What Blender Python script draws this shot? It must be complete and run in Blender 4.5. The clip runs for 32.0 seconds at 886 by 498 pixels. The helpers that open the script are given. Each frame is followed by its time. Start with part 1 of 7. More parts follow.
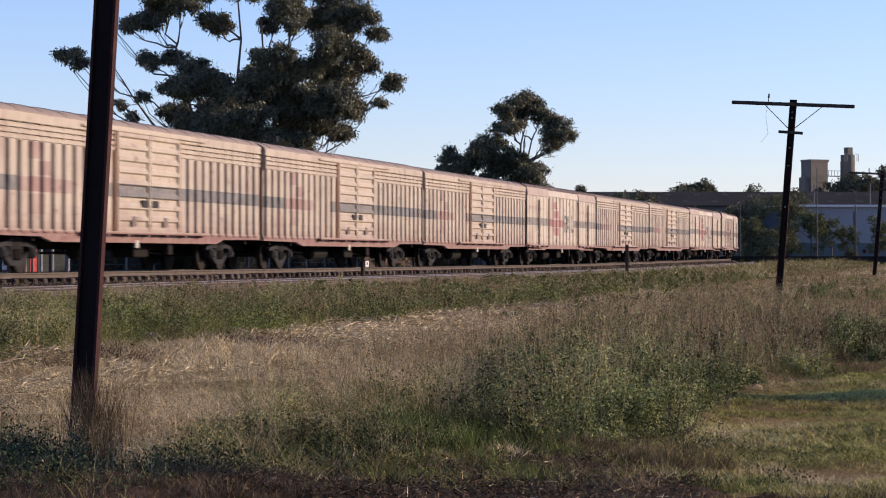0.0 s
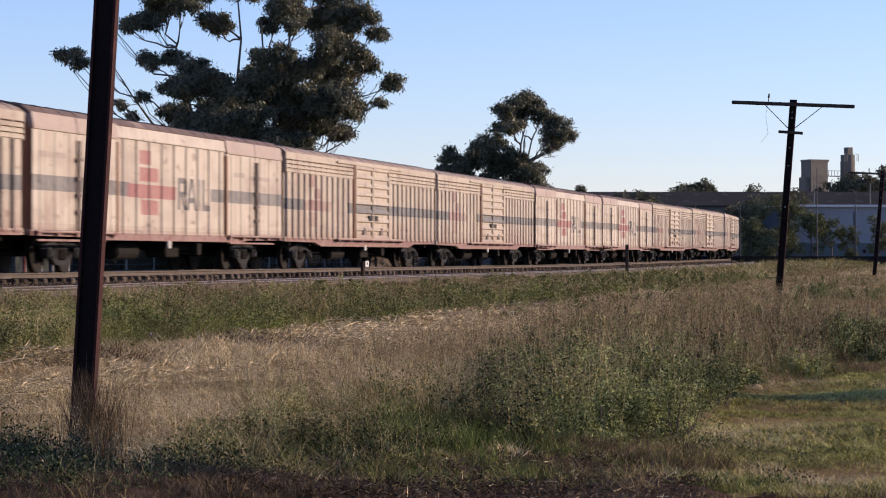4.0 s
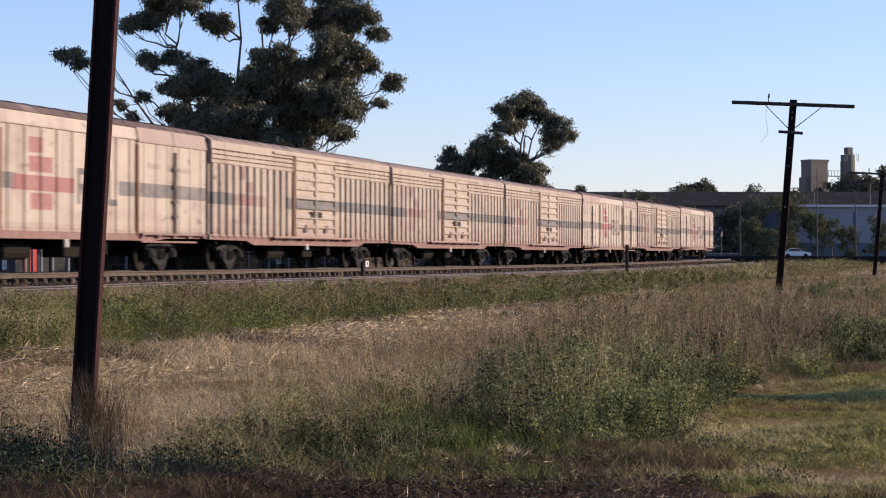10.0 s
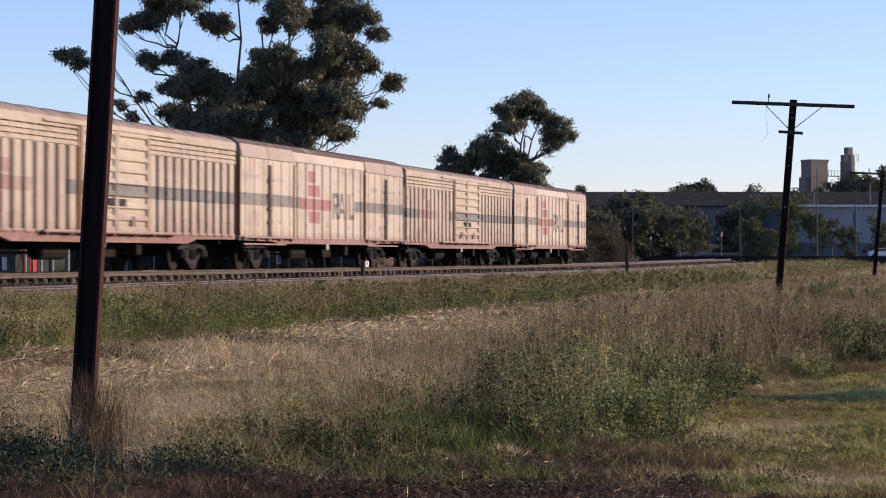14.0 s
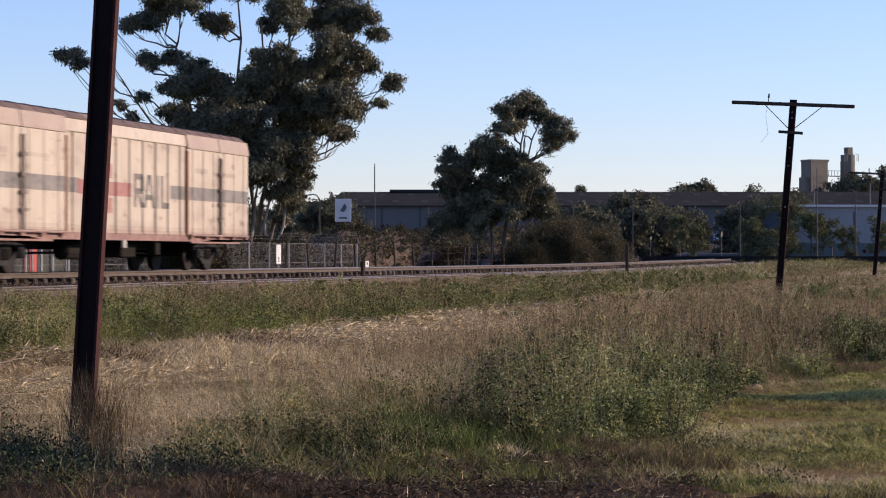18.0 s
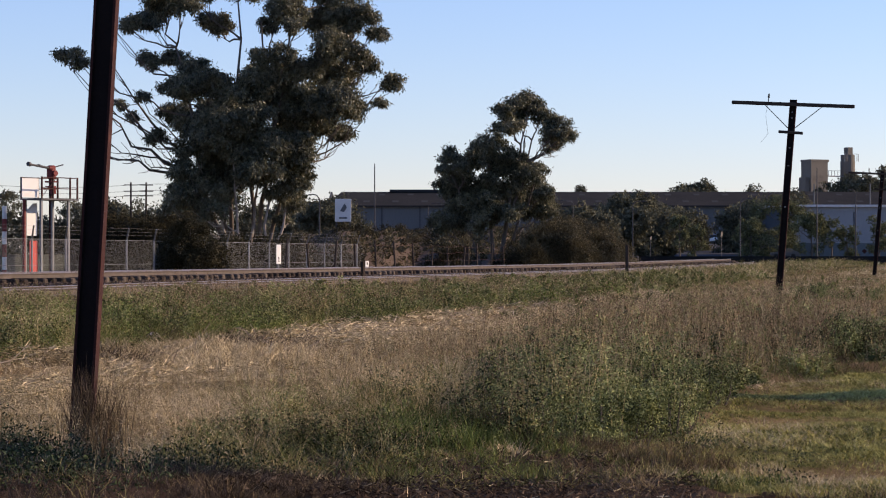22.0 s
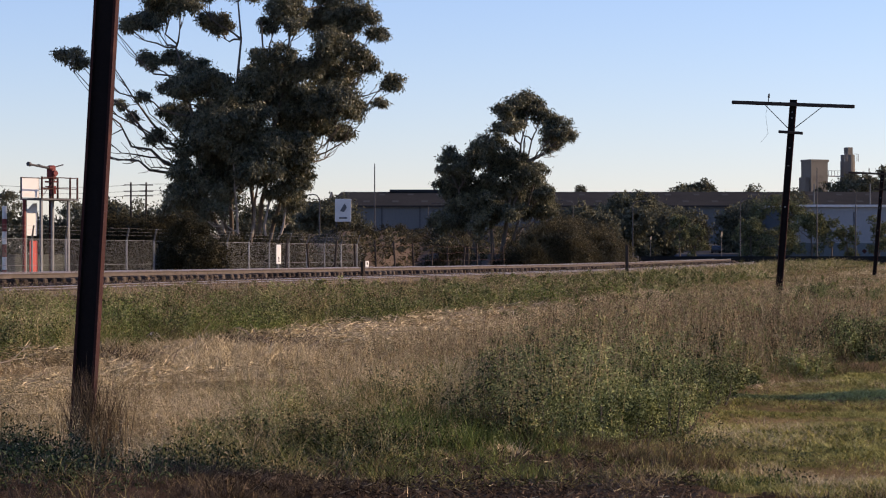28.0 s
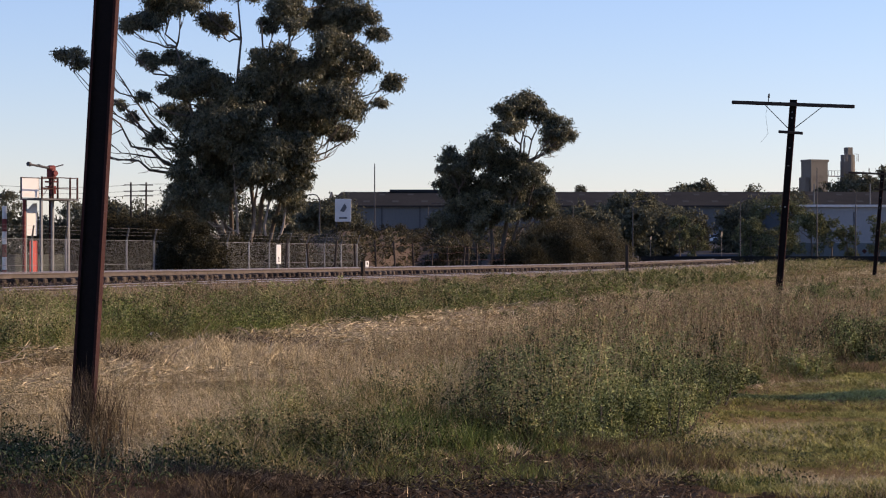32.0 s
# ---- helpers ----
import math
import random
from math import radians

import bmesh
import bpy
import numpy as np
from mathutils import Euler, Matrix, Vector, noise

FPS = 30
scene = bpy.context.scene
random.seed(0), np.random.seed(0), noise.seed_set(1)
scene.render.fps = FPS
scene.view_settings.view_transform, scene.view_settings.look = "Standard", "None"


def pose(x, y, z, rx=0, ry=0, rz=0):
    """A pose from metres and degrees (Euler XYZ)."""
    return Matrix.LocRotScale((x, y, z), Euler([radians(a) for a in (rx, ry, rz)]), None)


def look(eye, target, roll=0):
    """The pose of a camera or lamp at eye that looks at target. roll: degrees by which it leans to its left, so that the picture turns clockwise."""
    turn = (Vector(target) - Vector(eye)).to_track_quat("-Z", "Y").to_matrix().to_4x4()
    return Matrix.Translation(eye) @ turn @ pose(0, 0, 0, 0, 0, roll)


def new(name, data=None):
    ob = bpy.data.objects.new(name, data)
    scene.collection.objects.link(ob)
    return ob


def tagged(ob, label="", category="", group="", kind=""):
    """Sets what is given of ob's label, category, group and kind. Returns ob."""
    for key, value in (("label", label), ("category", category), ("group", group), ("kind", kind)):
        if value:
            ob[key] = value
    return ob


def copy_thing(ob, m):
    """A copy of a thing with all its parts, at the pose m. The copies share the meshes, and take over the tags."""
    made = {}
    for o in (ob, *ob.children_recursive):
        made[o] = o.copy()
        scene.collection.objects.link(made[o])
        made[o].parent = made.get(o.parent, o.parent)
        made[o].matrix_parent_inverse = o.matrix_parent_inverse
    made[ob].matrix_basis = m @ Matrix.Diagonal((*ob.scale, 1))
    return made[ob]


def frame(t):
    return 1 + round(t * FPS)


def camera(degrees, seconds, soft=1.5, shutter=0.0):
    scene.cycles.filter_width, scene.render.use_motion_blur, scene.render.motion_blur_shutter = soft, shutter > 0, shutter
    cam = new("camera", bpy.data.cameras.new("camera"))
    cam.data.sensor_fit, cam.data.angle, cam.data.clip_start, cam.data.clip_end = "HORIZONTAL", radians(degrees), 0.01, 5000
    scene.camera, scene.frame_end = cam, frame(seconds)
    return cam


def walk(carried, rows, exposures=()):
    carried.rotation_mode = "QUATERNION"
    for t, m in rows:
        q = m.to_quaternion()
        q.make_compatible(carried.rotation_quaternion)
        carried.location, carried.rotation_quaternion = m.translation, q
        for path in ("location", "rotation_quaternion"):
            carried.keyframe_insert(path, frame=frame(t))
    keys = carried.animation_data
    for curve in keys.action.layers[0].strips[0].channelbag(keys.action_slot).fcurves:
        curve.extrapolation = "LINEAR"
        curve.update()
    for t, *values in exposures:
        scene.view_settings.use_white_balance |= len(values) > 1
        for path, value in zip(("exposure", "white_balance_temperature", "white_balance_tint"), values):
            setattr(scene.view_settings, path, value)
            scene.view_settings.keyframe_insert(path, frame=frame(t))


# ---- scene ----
# Axes: x runs along the railway away from the camera, y across it towards the far side; z = 0 is the head of the main-line rail.
PSI, TILT, EYE_Z = 12.27, 0.149, 0.36
cam = camera(19.77, 32.0, soft=1.1, shutter=0.5)
AIM = (100 * math.cos(radians(PSI)), 100 * math.sin(radians(PSI)), EYE_Z + 100 * math.tan(radians(TILT)))
walk(cam, [(0.0, look((0, 0, EYE_Z), AIM)), (32.0, look((0, 0, EYE_Z), AIM))], exposures=[(0.0, 0.40, 6150, 16), (18.5, 0.40, 6150, 16), (25.0, 0.38, 6600, 16), (32.0, 0.38, 6600, 16)])

# ---- light ----
SUN_AZ, SUN_EL = -66.0, 20.0
world = bpy.data.worlds.new("world")
scene.world = world
world.use_nodes = True
wn = world.node_tree
sky = wn.nodes.new("ShaderNodeTexSky")
sky.sky_type, sky.sun_disc = "NISHITA", False
sky.sun_elevation, sky.sun_rotation = radians(SUN_EL), radians(90 - SUN_AZ)
sky.air_density, sky.dust_density, sky.ozone_density = 1.0, 0.05, 3.7
wn.nodes["Background"].inputs["Strength"].default_value = 0.118
tint = wn.nodes.new("ShaderNodeMix")
tint.data_type, tint.blend_type = "RGBA", "MULTIPLY"
tint.inputs["Factor"].default_value = 1.0
tint.inputs["B"].default_value = (1.04, 0.98, 1.17, 1)
wn.links.new(sky.outputs["Color"], tint.inputs["A"])
wn.links.new(tint.outputs["Result"], wn.nodes["Background"].inputs["Color"])
sun = new("sun", bpy.data.lights.new("sun", "SUN"))
sun.data.energy, sun.data.angle, sun.data.color = 4.8, radians(0.6), (1.0, 0.765, 0.52)
sun_from = Vector((math.cos(radians(SUN_AZ)) * math.cos(radians(SUN_EL)), math.sin(radians(SUN_AZ)) * math.cos(radians(SUN_EL)), math.sin(radians(SUN_EL))))
sun.matrix_world = look(sun_from * 300, (0, 0, 0))


# ---- materials ----
def mat(name, c1, c2, rough=0.8, metal=0.0, scale=2.0, fine=40.0, bump=0.2, dirt=None, dirt_at=0.55, dirt_scale=0.7, spec=0.12, per="none", stretch=(1, 1, 1)):
    """Two tones at two noise scales, an optional layer of dirt, and fine relief; per: random tone per object or per island."""
    m = bpy.data.materials.new(name)
    m.use_nodes = True
    t = m.node_tree
    n, ln = t.nodes, t.links
    b = n["Principled BSDF"]
    co = n.new("ShaderNodeTexCoord")
    mp = n.new("ShaderNodeMapping")
    mp.inputs["Scale"].default_value = stretch
    ln.new(co.outputs["Object"], mp.inputs["Vector"])
    big, small = n.new("ShaderNodeTexNoise"), n.new("ShaderNodeTexNoise")
    big.inputs["Scale"].default_value, big.inputs["Detail"].default_value = scale, 4
    small.inputs["Scale"].default_value, small.inputs["Detail"].default_value = fine, 3
    for k in (big, small):
        ln.new(mp.outputs["Vector"], k.inputs["Vector"])
    add = n.new("ShaderNodeMath")
    add.operation = "MULTIPLY_ADD"
    ln.new(big.outputs["Fac"], add.inputs[0])
    add.inputs[1].default_value = 1.3
    sm = n.new("ShaderNodeMath")
    sm.operation = "MULTIPLY_ADD"
    ln.new(small.outputs["Fac"], sm.inputs[0])
    sm.inputs[1].default_value, sm.inputs[2].default_value = 0.8, -0.55
    ln.new(sm.outputs[0], add.inputs[2])
    fac = add.outputs[0]
    if per != "none":
        src = n.new("ShaderNodeObjectInfo" if per == "object" else "ShaderNodeNewGeometry").outputs["Random" if per == "object" else "Random Per Island"]
        ra = n.new("ShaderNodeMath")
        ra.operation = "MULTIPLY_ADD"
        ln.new(src, ra.inputs[0])
        ra.inputs[1].default_value, ra.inputs[2].default_value = 1.1, -0.55
        ad = n.new("ShaderNodeMath")
        ln.new(fac, ad.inputs[0])
        ln.new(ra.outputs[0], ad.inputs[1])
        fac = ad.outputs[0]
    mix = n.new("ShaderNodeMix")
    mix.data_type = "RGBA"
    mix.inputs["A"].default_value, mix.inputs["B"].default_value = (*c1, 1), (*c2, 1)
    ln.new(fac, mix.inputs["Factor"])
    col = mix.outputs["Result"]
    if dirt:
        dn = n.new("ShaderNodeTexNoise")
        dn.inputs["Scale"].default_value, dn.inputs["Detail"].default_value = dirt_scale, 6
        ln.new(mp.outputs["Vector"], dn.inputs["Vector"])
        ramp = n.new("ShaderNodeMapRange")
        ramp.inputs["From Min"].default_value, ramp.inputs["From Max"].default_value = dirt_at, dirt_at + 0.16
        ln.new(dn.outputs["Fac"], ramp.inputs["Value"])
        mx = n.new("ShaderNodeMix")
        mx.data_type = "RGBA"
        ln.new(ramp.outputs["Result"], mx.inputs["Factor"])
        ln.new(col, mx.inputs["A"])
        mx.inputs["B"].default_value = (*dirt, 1)
        col = mx.outputs["Result"]
    ln.new(col, b.inputs["Base Color"])
    b.inputs["Roughness"].default_value, b.inputs["Metallic"].default_value, b.inputs["Specular IOR Level"].default_value = rough, metal, spec
    if bump:
        bp = n.new("ShaderNodeBump")
        bp.inputs["Strength"].default_value, bp.inputs["Distance"].default_value = bump, 0.02
        ln.new(small.outputs["Fac"], bp.inputs["Height"])
        ln.new(bp.outputs["Normal"], b.inputs["Normal"])
    return m


def leaf_mat(name, c1, c2, through_it=0.35, rough=0.6, gloss=0.25):
    """Thin leaves and blades: each island its own tone, some light passing through."""
    m = bpy.data.materials.new(name)
    m.use_nodes = True
    t = m.node_tree
    n, ln = t.nodes, t.links
    b = n["Principled BSDF"]
    geo = n.new("ShaderNodeNewGeometry")
    co = n.new("ShaderNodeTexCoord")
    nz = n.new("ShaderNodeTexNoise")
    nz.inputs["Scale"].default_value, nz.inputs["Detail"].default_value = 0.6, 3
    ln.new(co.outputs["Object"], nz.inputs["Vector"])
    a = n.new("ShaderNodeMath")
    a.operation = "MULTIPLY_ADD"
    ln.new(nz.outputs["Fac"], a.inputs[0])
    a.inputs[1].default_value = 2.0
    nf = n.new("ShaderNodeTexNoise")
    nf.inputs["Scale"].default_value, nf.inputs["Detail"].default_value = 4.5, 2
    ln.new(co.outputs["Object"], nf.inputs["Vector"])
    s = n.new("ShaderNodeMath")
    s.operation = "MULTIPLY_ADD"
    ln.new(geo.outputs["Random Per Island"], s.inputs[0])
    s.inputs[1].default_value, s.inputs[2].default_value = 0.85, -2.0
    f2 = n.new("ShaderNodeMath")
    f2.operation = "MULTIPLY_ADD"
    ln.new(nf.outputs["Fac"], f2.inputs[0])
    f2.inputs[1].default_value = 2.1
    ln.new(s.outputs[0], f2.inputs[2])
    ln.new(f2.outputs[0], a.inputs[2])
    mix = n.new("ShaderNodeMix")
    mix.data_type = "RGBA"
    mix.inputs["A"].default_value, mix.inputs["B"].default_value = (*c1, 1), (*c2, 1)
    ln.new(a.outputs[0], mix.inputs["Factor"])
    ln.new(mix.outputs["Result"], b.inputs["Base Color"])
    b.inputs["Roughness"].default_value, b.inputs["Specular IOR Level"].default_value = rough, gloss
    tr = n.new("ShaderNodeBsdfTranslucent")
    ln.new(mix.outputs["Result"], tr.inputs["Color"])
    ms = n.new("ShaderNodeMixShader")
    ms.inputs[0].default_value = through_it
    ln.new(b.outputs[0], ms.inputs[1])
    ln.new(tr.outputs[0], ms.inputs[2])
    ln.new(ms.outputs[0], n["Material Output"].inputs["Surface"])
    return m


def painted_side(name, cream, cream2, bands):
    """Faded van paint: streaky cream with rectangles of other paint (x0, x1, z0, z1, colour, strength), the last with an optional slant in metres of x for each metre of z."""
    m = mat(name, cream, cream2, rough=0.55, spec=0.3, scale=0.5, fine=9, bump=0.08, dirt=(0.30, 0.19, 0.14), dirt_at=0.62, dirt_scale=0.9, per="none", stretch=(1.6, 1.6, 0.35))
    t = m.node_tree
    n, ln = t.nodes, t.links
    b = n["Principled BSDF"]
    col = b.inputs["Base Color"].links[0].from_socket
    co = n.new("ShaderNodeTexCoord")
    sep = n.new("ShaderNodeSeparateXYZ")
    ln.new(co.outputs["Object"], sep.inputs[0])
    for stretch, lo, hi, most, shade in (((3.2, 3.2, 0.22), 0.50, 0.72, 0.45, (0.20, 0.135, 0.10)), ((0.33, 0.33, 0.8), 0.48, 0.70, 0.5, (0.27, 0.20, 0.165)), ((1.3, 1.3, 2.4), 0.60, 0.72, 0.6, (0.13, 0.085, 0.065))):
        mp2 = n.new("ShaderNodeMapping")
        mp2.inputs["Scale"].default_value = stretch
        ln.new(co.outputs["Object"], mp2.inputs["Vector"])
        rnd = n.new("ShaderNodeObjectInfo")
        ln.new(rnd.outputs["Random"], mp2.inputs["Location"])
        st = n.new("ShaderNodeTexNoise")
        st.inputs["Scale"].default_value, st.inputs["Detail"].default_value = 1.6, 5
        ln.new(mp2.outputs["Vector"], st.inputs["Vector"])
        rg = n.new("ShaderNodeMapRange")
        rg.inputs["From Min"].default_value, rg.inputs["From Max"].default_value, rg.inputs["To Max"].default_value = lo, hi, most
        ln.new(st.outputs["Fac"], rg.inputs["Value"])
        sx = n.new("ShaderNodeMix")
        sx.data_type = "RGBA"
        ln.new(rg.outputs["Result"], sx.inputs["Factor"])
        ln.new(col, sx.inputs["A"])
        sx.inputs["B"].default_value = (*shade, 1)
        col = sx.outputs["Result"]
    worn = n.new("ShaderNodeTexNoise")
    worn.inputs["Scale"].default_value, worn.inputs["Detail"].default_value = 5.0, 5
    ln.new(co.outputs["Object"], worn.inputs["Vector"])
    for x0, x1, z0, z1, c, strength, *slant in bands:
        f = None
        along = sep.outputs["X"]
        if slant:
            sl = n.new("ShaderNodeMath")
            sl.operation = "MULTIPLY_ADD"
            ln.new(sep.outputs["Z"], sl.inputs[0])
            sl.inputs[1].default_value = -slant[0]
            ln.new(along, sl.inputs[2])
            al = n.new("ShaderNodeMath")
            ln.new(sl.outputs[0], al.inputs[0])
            al.inputs[1].default_value = slant[0] * z0
            along = al.outputs[0]
        for src, lo, hi in ((along, x0, x1), (sep.outputs["Z"], z0, z1)):
            d = n.new("ShaderNodeMath")
            d.operation = "COMPARE"
            ln.new(src, d.inputs[0])
            d.inputs[1].default_value, d.inputs[2].default_value = (lo + hi) / 2, (hi - lo) / 2
            if f is None:
                f = d.outputs[0]
            else:
                q = n.new("ShaderNodeMath")
                q.operation = "MULTIPLY"
                ln.new(f, q.inputs[0])
                ln.new(d.outputs[0], q.inputs[1])
                f = q.outputs[0]
        w = n.new("ShaderNodeMapRange")
        w.inputs["From Min"].default_value, w.inputs["From Max"].default_value = 0.30, 0.62
        w.inputs["To Min"].default_value, w.inputs["To Max"].default_value = strength, strength * 0.72
        ln.new(worn.outputs["Fac"], w.inputs["Value"])
        q = n.new("ShaderNodeMath")
        q.operation = "MULTIPLY"
        ln.new(f, q.inputs[0])
        ln.new(w.outputs["Result"], q.inputs[1])
        mx = n.new("ShaderNodeMix")
        mx.data_type = "RGBA"
        ln.new(q.outputs[0], mx.inputs["Factor"])
        ln.new(col, mx.inputs["A"])
        mx.inputs["B"].default_value = (*c, 1)
        col = mx.outputs["Result"]
    ln.new(col, b.inputs["Base Color"])
    return m


MAUVE = (0.21, 0.085, 0.085)
GREY_BLUE, FADED_RED, LETTER = (0.065, 0.073, 0.082), (0.26, 0.055, 0.06), (0.06, 0.058, 0.06)
CREAM, CREAM2 = (0.34, 0.285, 0.22), (0.49, 0.412, 0.32)
RED_SILL, STAIN = (0.16, 0.056, 0.048), (0.20, 0.105, 0.08)
M_LOUVRE = painted_side("faded_cream_louvre_paint", CREAM, CREAM2, [
    (-10.6, -8.4, 1.93, 2.27, GREY_BLUE, 0.85), (-2.9, 10.6, 1.93, 2.27, GREY_BLUE, 0.85),
    (-7.75, -7.0, 2.68, 3.06, MAUVE, 0.6), (-7.35, -6.55, 2.32, 2.64, MAUVE, 0.62), (-7.75, -6.55, 1.93, 2.28, MAUVE, 0.55), (-8.6, -5.2, 1.93, 2.25, MAUVE, 0.5), (-7.75, -6.9, 1.42, 1.88, MAUVE, 0.42),
    *((4.7 + 0.78 * i, 5.2 + 0.78 * i, 2.0, 2.21, (0.24, 0.225, 0.205), 0.5) for i in range(5)), (-10.6, 10.6, 0.70, 1.04, RED_SILL, 0.9), (-10.6, 10.6, 1.04, 1.14, STAIN, 0.5), (-10.6, 10.6, 1.14, 1.26, STAIN, 0.34), (-10.6, 10.6, 1.26, 1.46, STAIN, 0.2), (-10.6, 10.6, 1.46, 1.66, STAIN, 0.1)])
M_BOX = painted_side("faded_cream_van_paint", (0.39, 0.335, 0.267), (0.53, 0.455, 0.367), [
    (-10.6, -3.5, 1.97, 2.33, GREY_BLUE, 0.8), (3.3, 10.6, 1.97, 2.33, GREY_BLUE, 0.8),
    (-2.75, -1.85, 2.82, 3.18, FADED_RED, 0.8), (-2.75, -1.25, 2.38, 2.74, FADED_RED, 0.82), (-3.7, 0.2, 1.95, 2.30, FADED_RED, 0.82), (-2.65, -1.25, 1.52, 1.90, FADED_RED, 0.8),
    (0.36, 0.58, 1.70, 2.56, LETTER, 0.95), (0.58, 0.98, 2.41, 2.56, LETTER, 0.95), (0.58, 0.98, 2.05, 2.19, LETTER, 0.95), (0.84, 1.03, 2.12, 2.50, LETTER, 0.95), (0.88, 1.08, 1.70, 2.07, LETTER, 0.95, -0.75),
    (1.14, 1.34, 1.70, 2.56, LETTER, 0.95, 0.33), (1.80, 2.00, 1.70, 2.56, LETTER, 0.95, -0.33), (1.30, 1.80, 1.90, 2.04, LETTER, 0.95), (1.42, 1.72, 2.44, 2.56, LETTER, 0.95),
    (2.12, 2.33, 1.70, 2.56, LETTER, 0.92), (2.50, 2.71, 1.70, 2.56, LETTER, 0.92), (2.71, 3.10, 1.70, 1.86, LETTER, 0.92),
    (5.3, 6.4, 2.72, 2.86, LETTER, 0.3), (6.9, 9.0, 2.68, 2.80, LETTER, 0.3), (-9.9, -8.2, 2.74, 2.88, LETTER, 0.22), (-7.4, -5.6, 2.72, 2.82, LETTER, 0.2),
    (-10.6, 10.6, 0.70, 1.03, RED_SILL, 0.9), (-10.6, 10.6, 1.03, 1.12, STAIN, 0.45), (-10.6, 10.6, 1.12, 1.22, STAIN, 0.2)])
M_ROOF_A = mat("weathered_van_roof", (0.20, 0.15, 0.115), (0.39, 0.31, 0.24), 0.6, scale=0.7, fine=14, bump=0.1, dirt=(0.2, 0.14, 0.11), dirt_at=0.55)
M_ROOF_B = mat("brown_van_roof", (0.10, 0.07, 0.055), (0.20, 0.145, 0.12), 0.65, scale=0.7, fine=14, bump=0.1, dirt=(0.36, 0.28, 0.22), dirt_at=0.6)
M_UNDER = mat("grimy_black_underframe", (0.008, 0.007, 0.006), (0.022, 0.018, 0.015), 0.9, scale=2, fine=25, bump=0.2)
M_BOGIE = mat("dusty_cast_steel", (0.010, 0.010, 0.011), (0.038, 0.036, 0.036), 0.7, scale=3, fine=30, bump=0.25)
M_WHEEL = mat("dark_wheel_steel", (0.012, 0.010, 0.009), (0.03, 0.024, 0.02), 0.7, metal=0.2, scale=3, fine=25, bump=0.1)
M_DARK = mat("black_latch_paint", (0.02, 0.018, 0.016), (0.05, 0.04, 0.035), 0.6, bump=0.05)
M_END = mat("brown_van_end", (0.20, 0.115, 0.075), (0.32, 0.19, 0.13), 0.75, scale=1.2, fine=18, bump=0.1)
M_RUST = mat("rusted_steel", (0.025, 0.011, 0.010), (0.065, 0.024, 0.020), 0.75, metal=0.15, scale=3, fine=60, bump=0.35, dirt=(0.10, 0.042, 0.032), dirt_at=0.6, dirt_scale=6)
M_RAIL_SIDE = mat("rail_rust", (0.065, 0.052, 0.043), (0.14, 0.113, 0.094), 0.85, scale=2, fine=40, bump=0.2)
M_RAIL_HEAD = mat("polished_rail_head", (0.38, 0.34, 0.31), (0.52, 0.48, 0.45), 0.3, metal=0.8, scale=1, fine=8, bump=0.02)
M_SLEEPER = mat("weathered_sleeper", (0.04, 0.031, 0.026), (0.125, 0.10, 0.082), 0.9, scale=2, fine=35, bump=0.4, per="object", spec=0.0)
M_BALLAST = mat("basalt_ballast", (0.03, 0.025, 0.023), (0.105, 0.083, 0.073), 0.9, scale=1.2, fine=16, bump=0.9, spec=0.0)
M_STONE = mat("ballast_stone", (0.025, 0.021, 0.02), (0.12, 0.095, 0.082), 0.85, scale=2, fine=30, bump=0.3, per="island", spec=0.0)
M_CESS = mat("pale_brown_cess_gravel", (0.034, 0.025, 0.018), (0.088, 0.062, 0.044), 0.92, scale=0.8, fine=18, bump=0.5, spec=0.0)


# ---- mesh helpers ----
def mesh_ob(name, verts, faces, material, parent=None, label="", smooth=False, slots=None):
    me = bpy.data.meshes.new(name)
    me.from_pydata([tuple(v) for v in verts], [], [tuple(int(i) for i in f) for f in faces])
    mats = material if isinstance(material, (list, tuple)) else [material]
    for m in mats:
        me.materials.append(m)
    if slots is not None:
        me.polygons.foreach_set("material_index", np.asarray(slots, dtype=np.int32))
    if smooth:
        me.polygons.foreach_set("use_smooth", np.ones(len(me.polygons), dtype=bool))
    me.update()
    ob = new(name, me)
    if parent is not None:
        ob.parent = parent
    if label:
        ob["label"] = label
    return ob


def quad_cloud(name, V, material, parent=None, label="", corners=4, smooth=False):
    """V: (n, corners, 3) array, each row a face of its own."""
    V = np.asarray(V, dtype=np.float32)
    k = len(V)
    me = bpy.data.meshes.new(name)
    me.vertices.add(k * corners)
    me.vertices.foreach_set("co", V.reshape(-1))
    me.loops.add(k * corners)
    me.loops.foreach_set("vertex_index", np.arange(k * corners, dtype=np.int32))
    me.polygons.add(k)
    me.polygons.foreach_set("loop_start", np.arange(0, k * corners, corners, dtype=np.int32))
    me.materials.append(material)
    me.update(calc_edges=True)
    ob = new(name, me)
    if parent is not None:
        ob.parent = parent
    if label:
        ob["label"] = label
    return ob


def grid_mesh(name, P, material, parent=None, label="", smooth=True):
    """P: (a, b, 3) array of points joined into one sheet."""
    a, b = P.shape[:2]
    idx = np.arange(a * b).reshape(a, b)
    F = np.stack([idx[:-1, :-1], idx[1:, :-1], idx[1:, 1:], idx[:-1, 1:]], -1).reshape(-1, 4)
    return mesh_ob(name, P.reshape(-1, 3).tolist(), F.tolist(), material, parent, label, smooth)


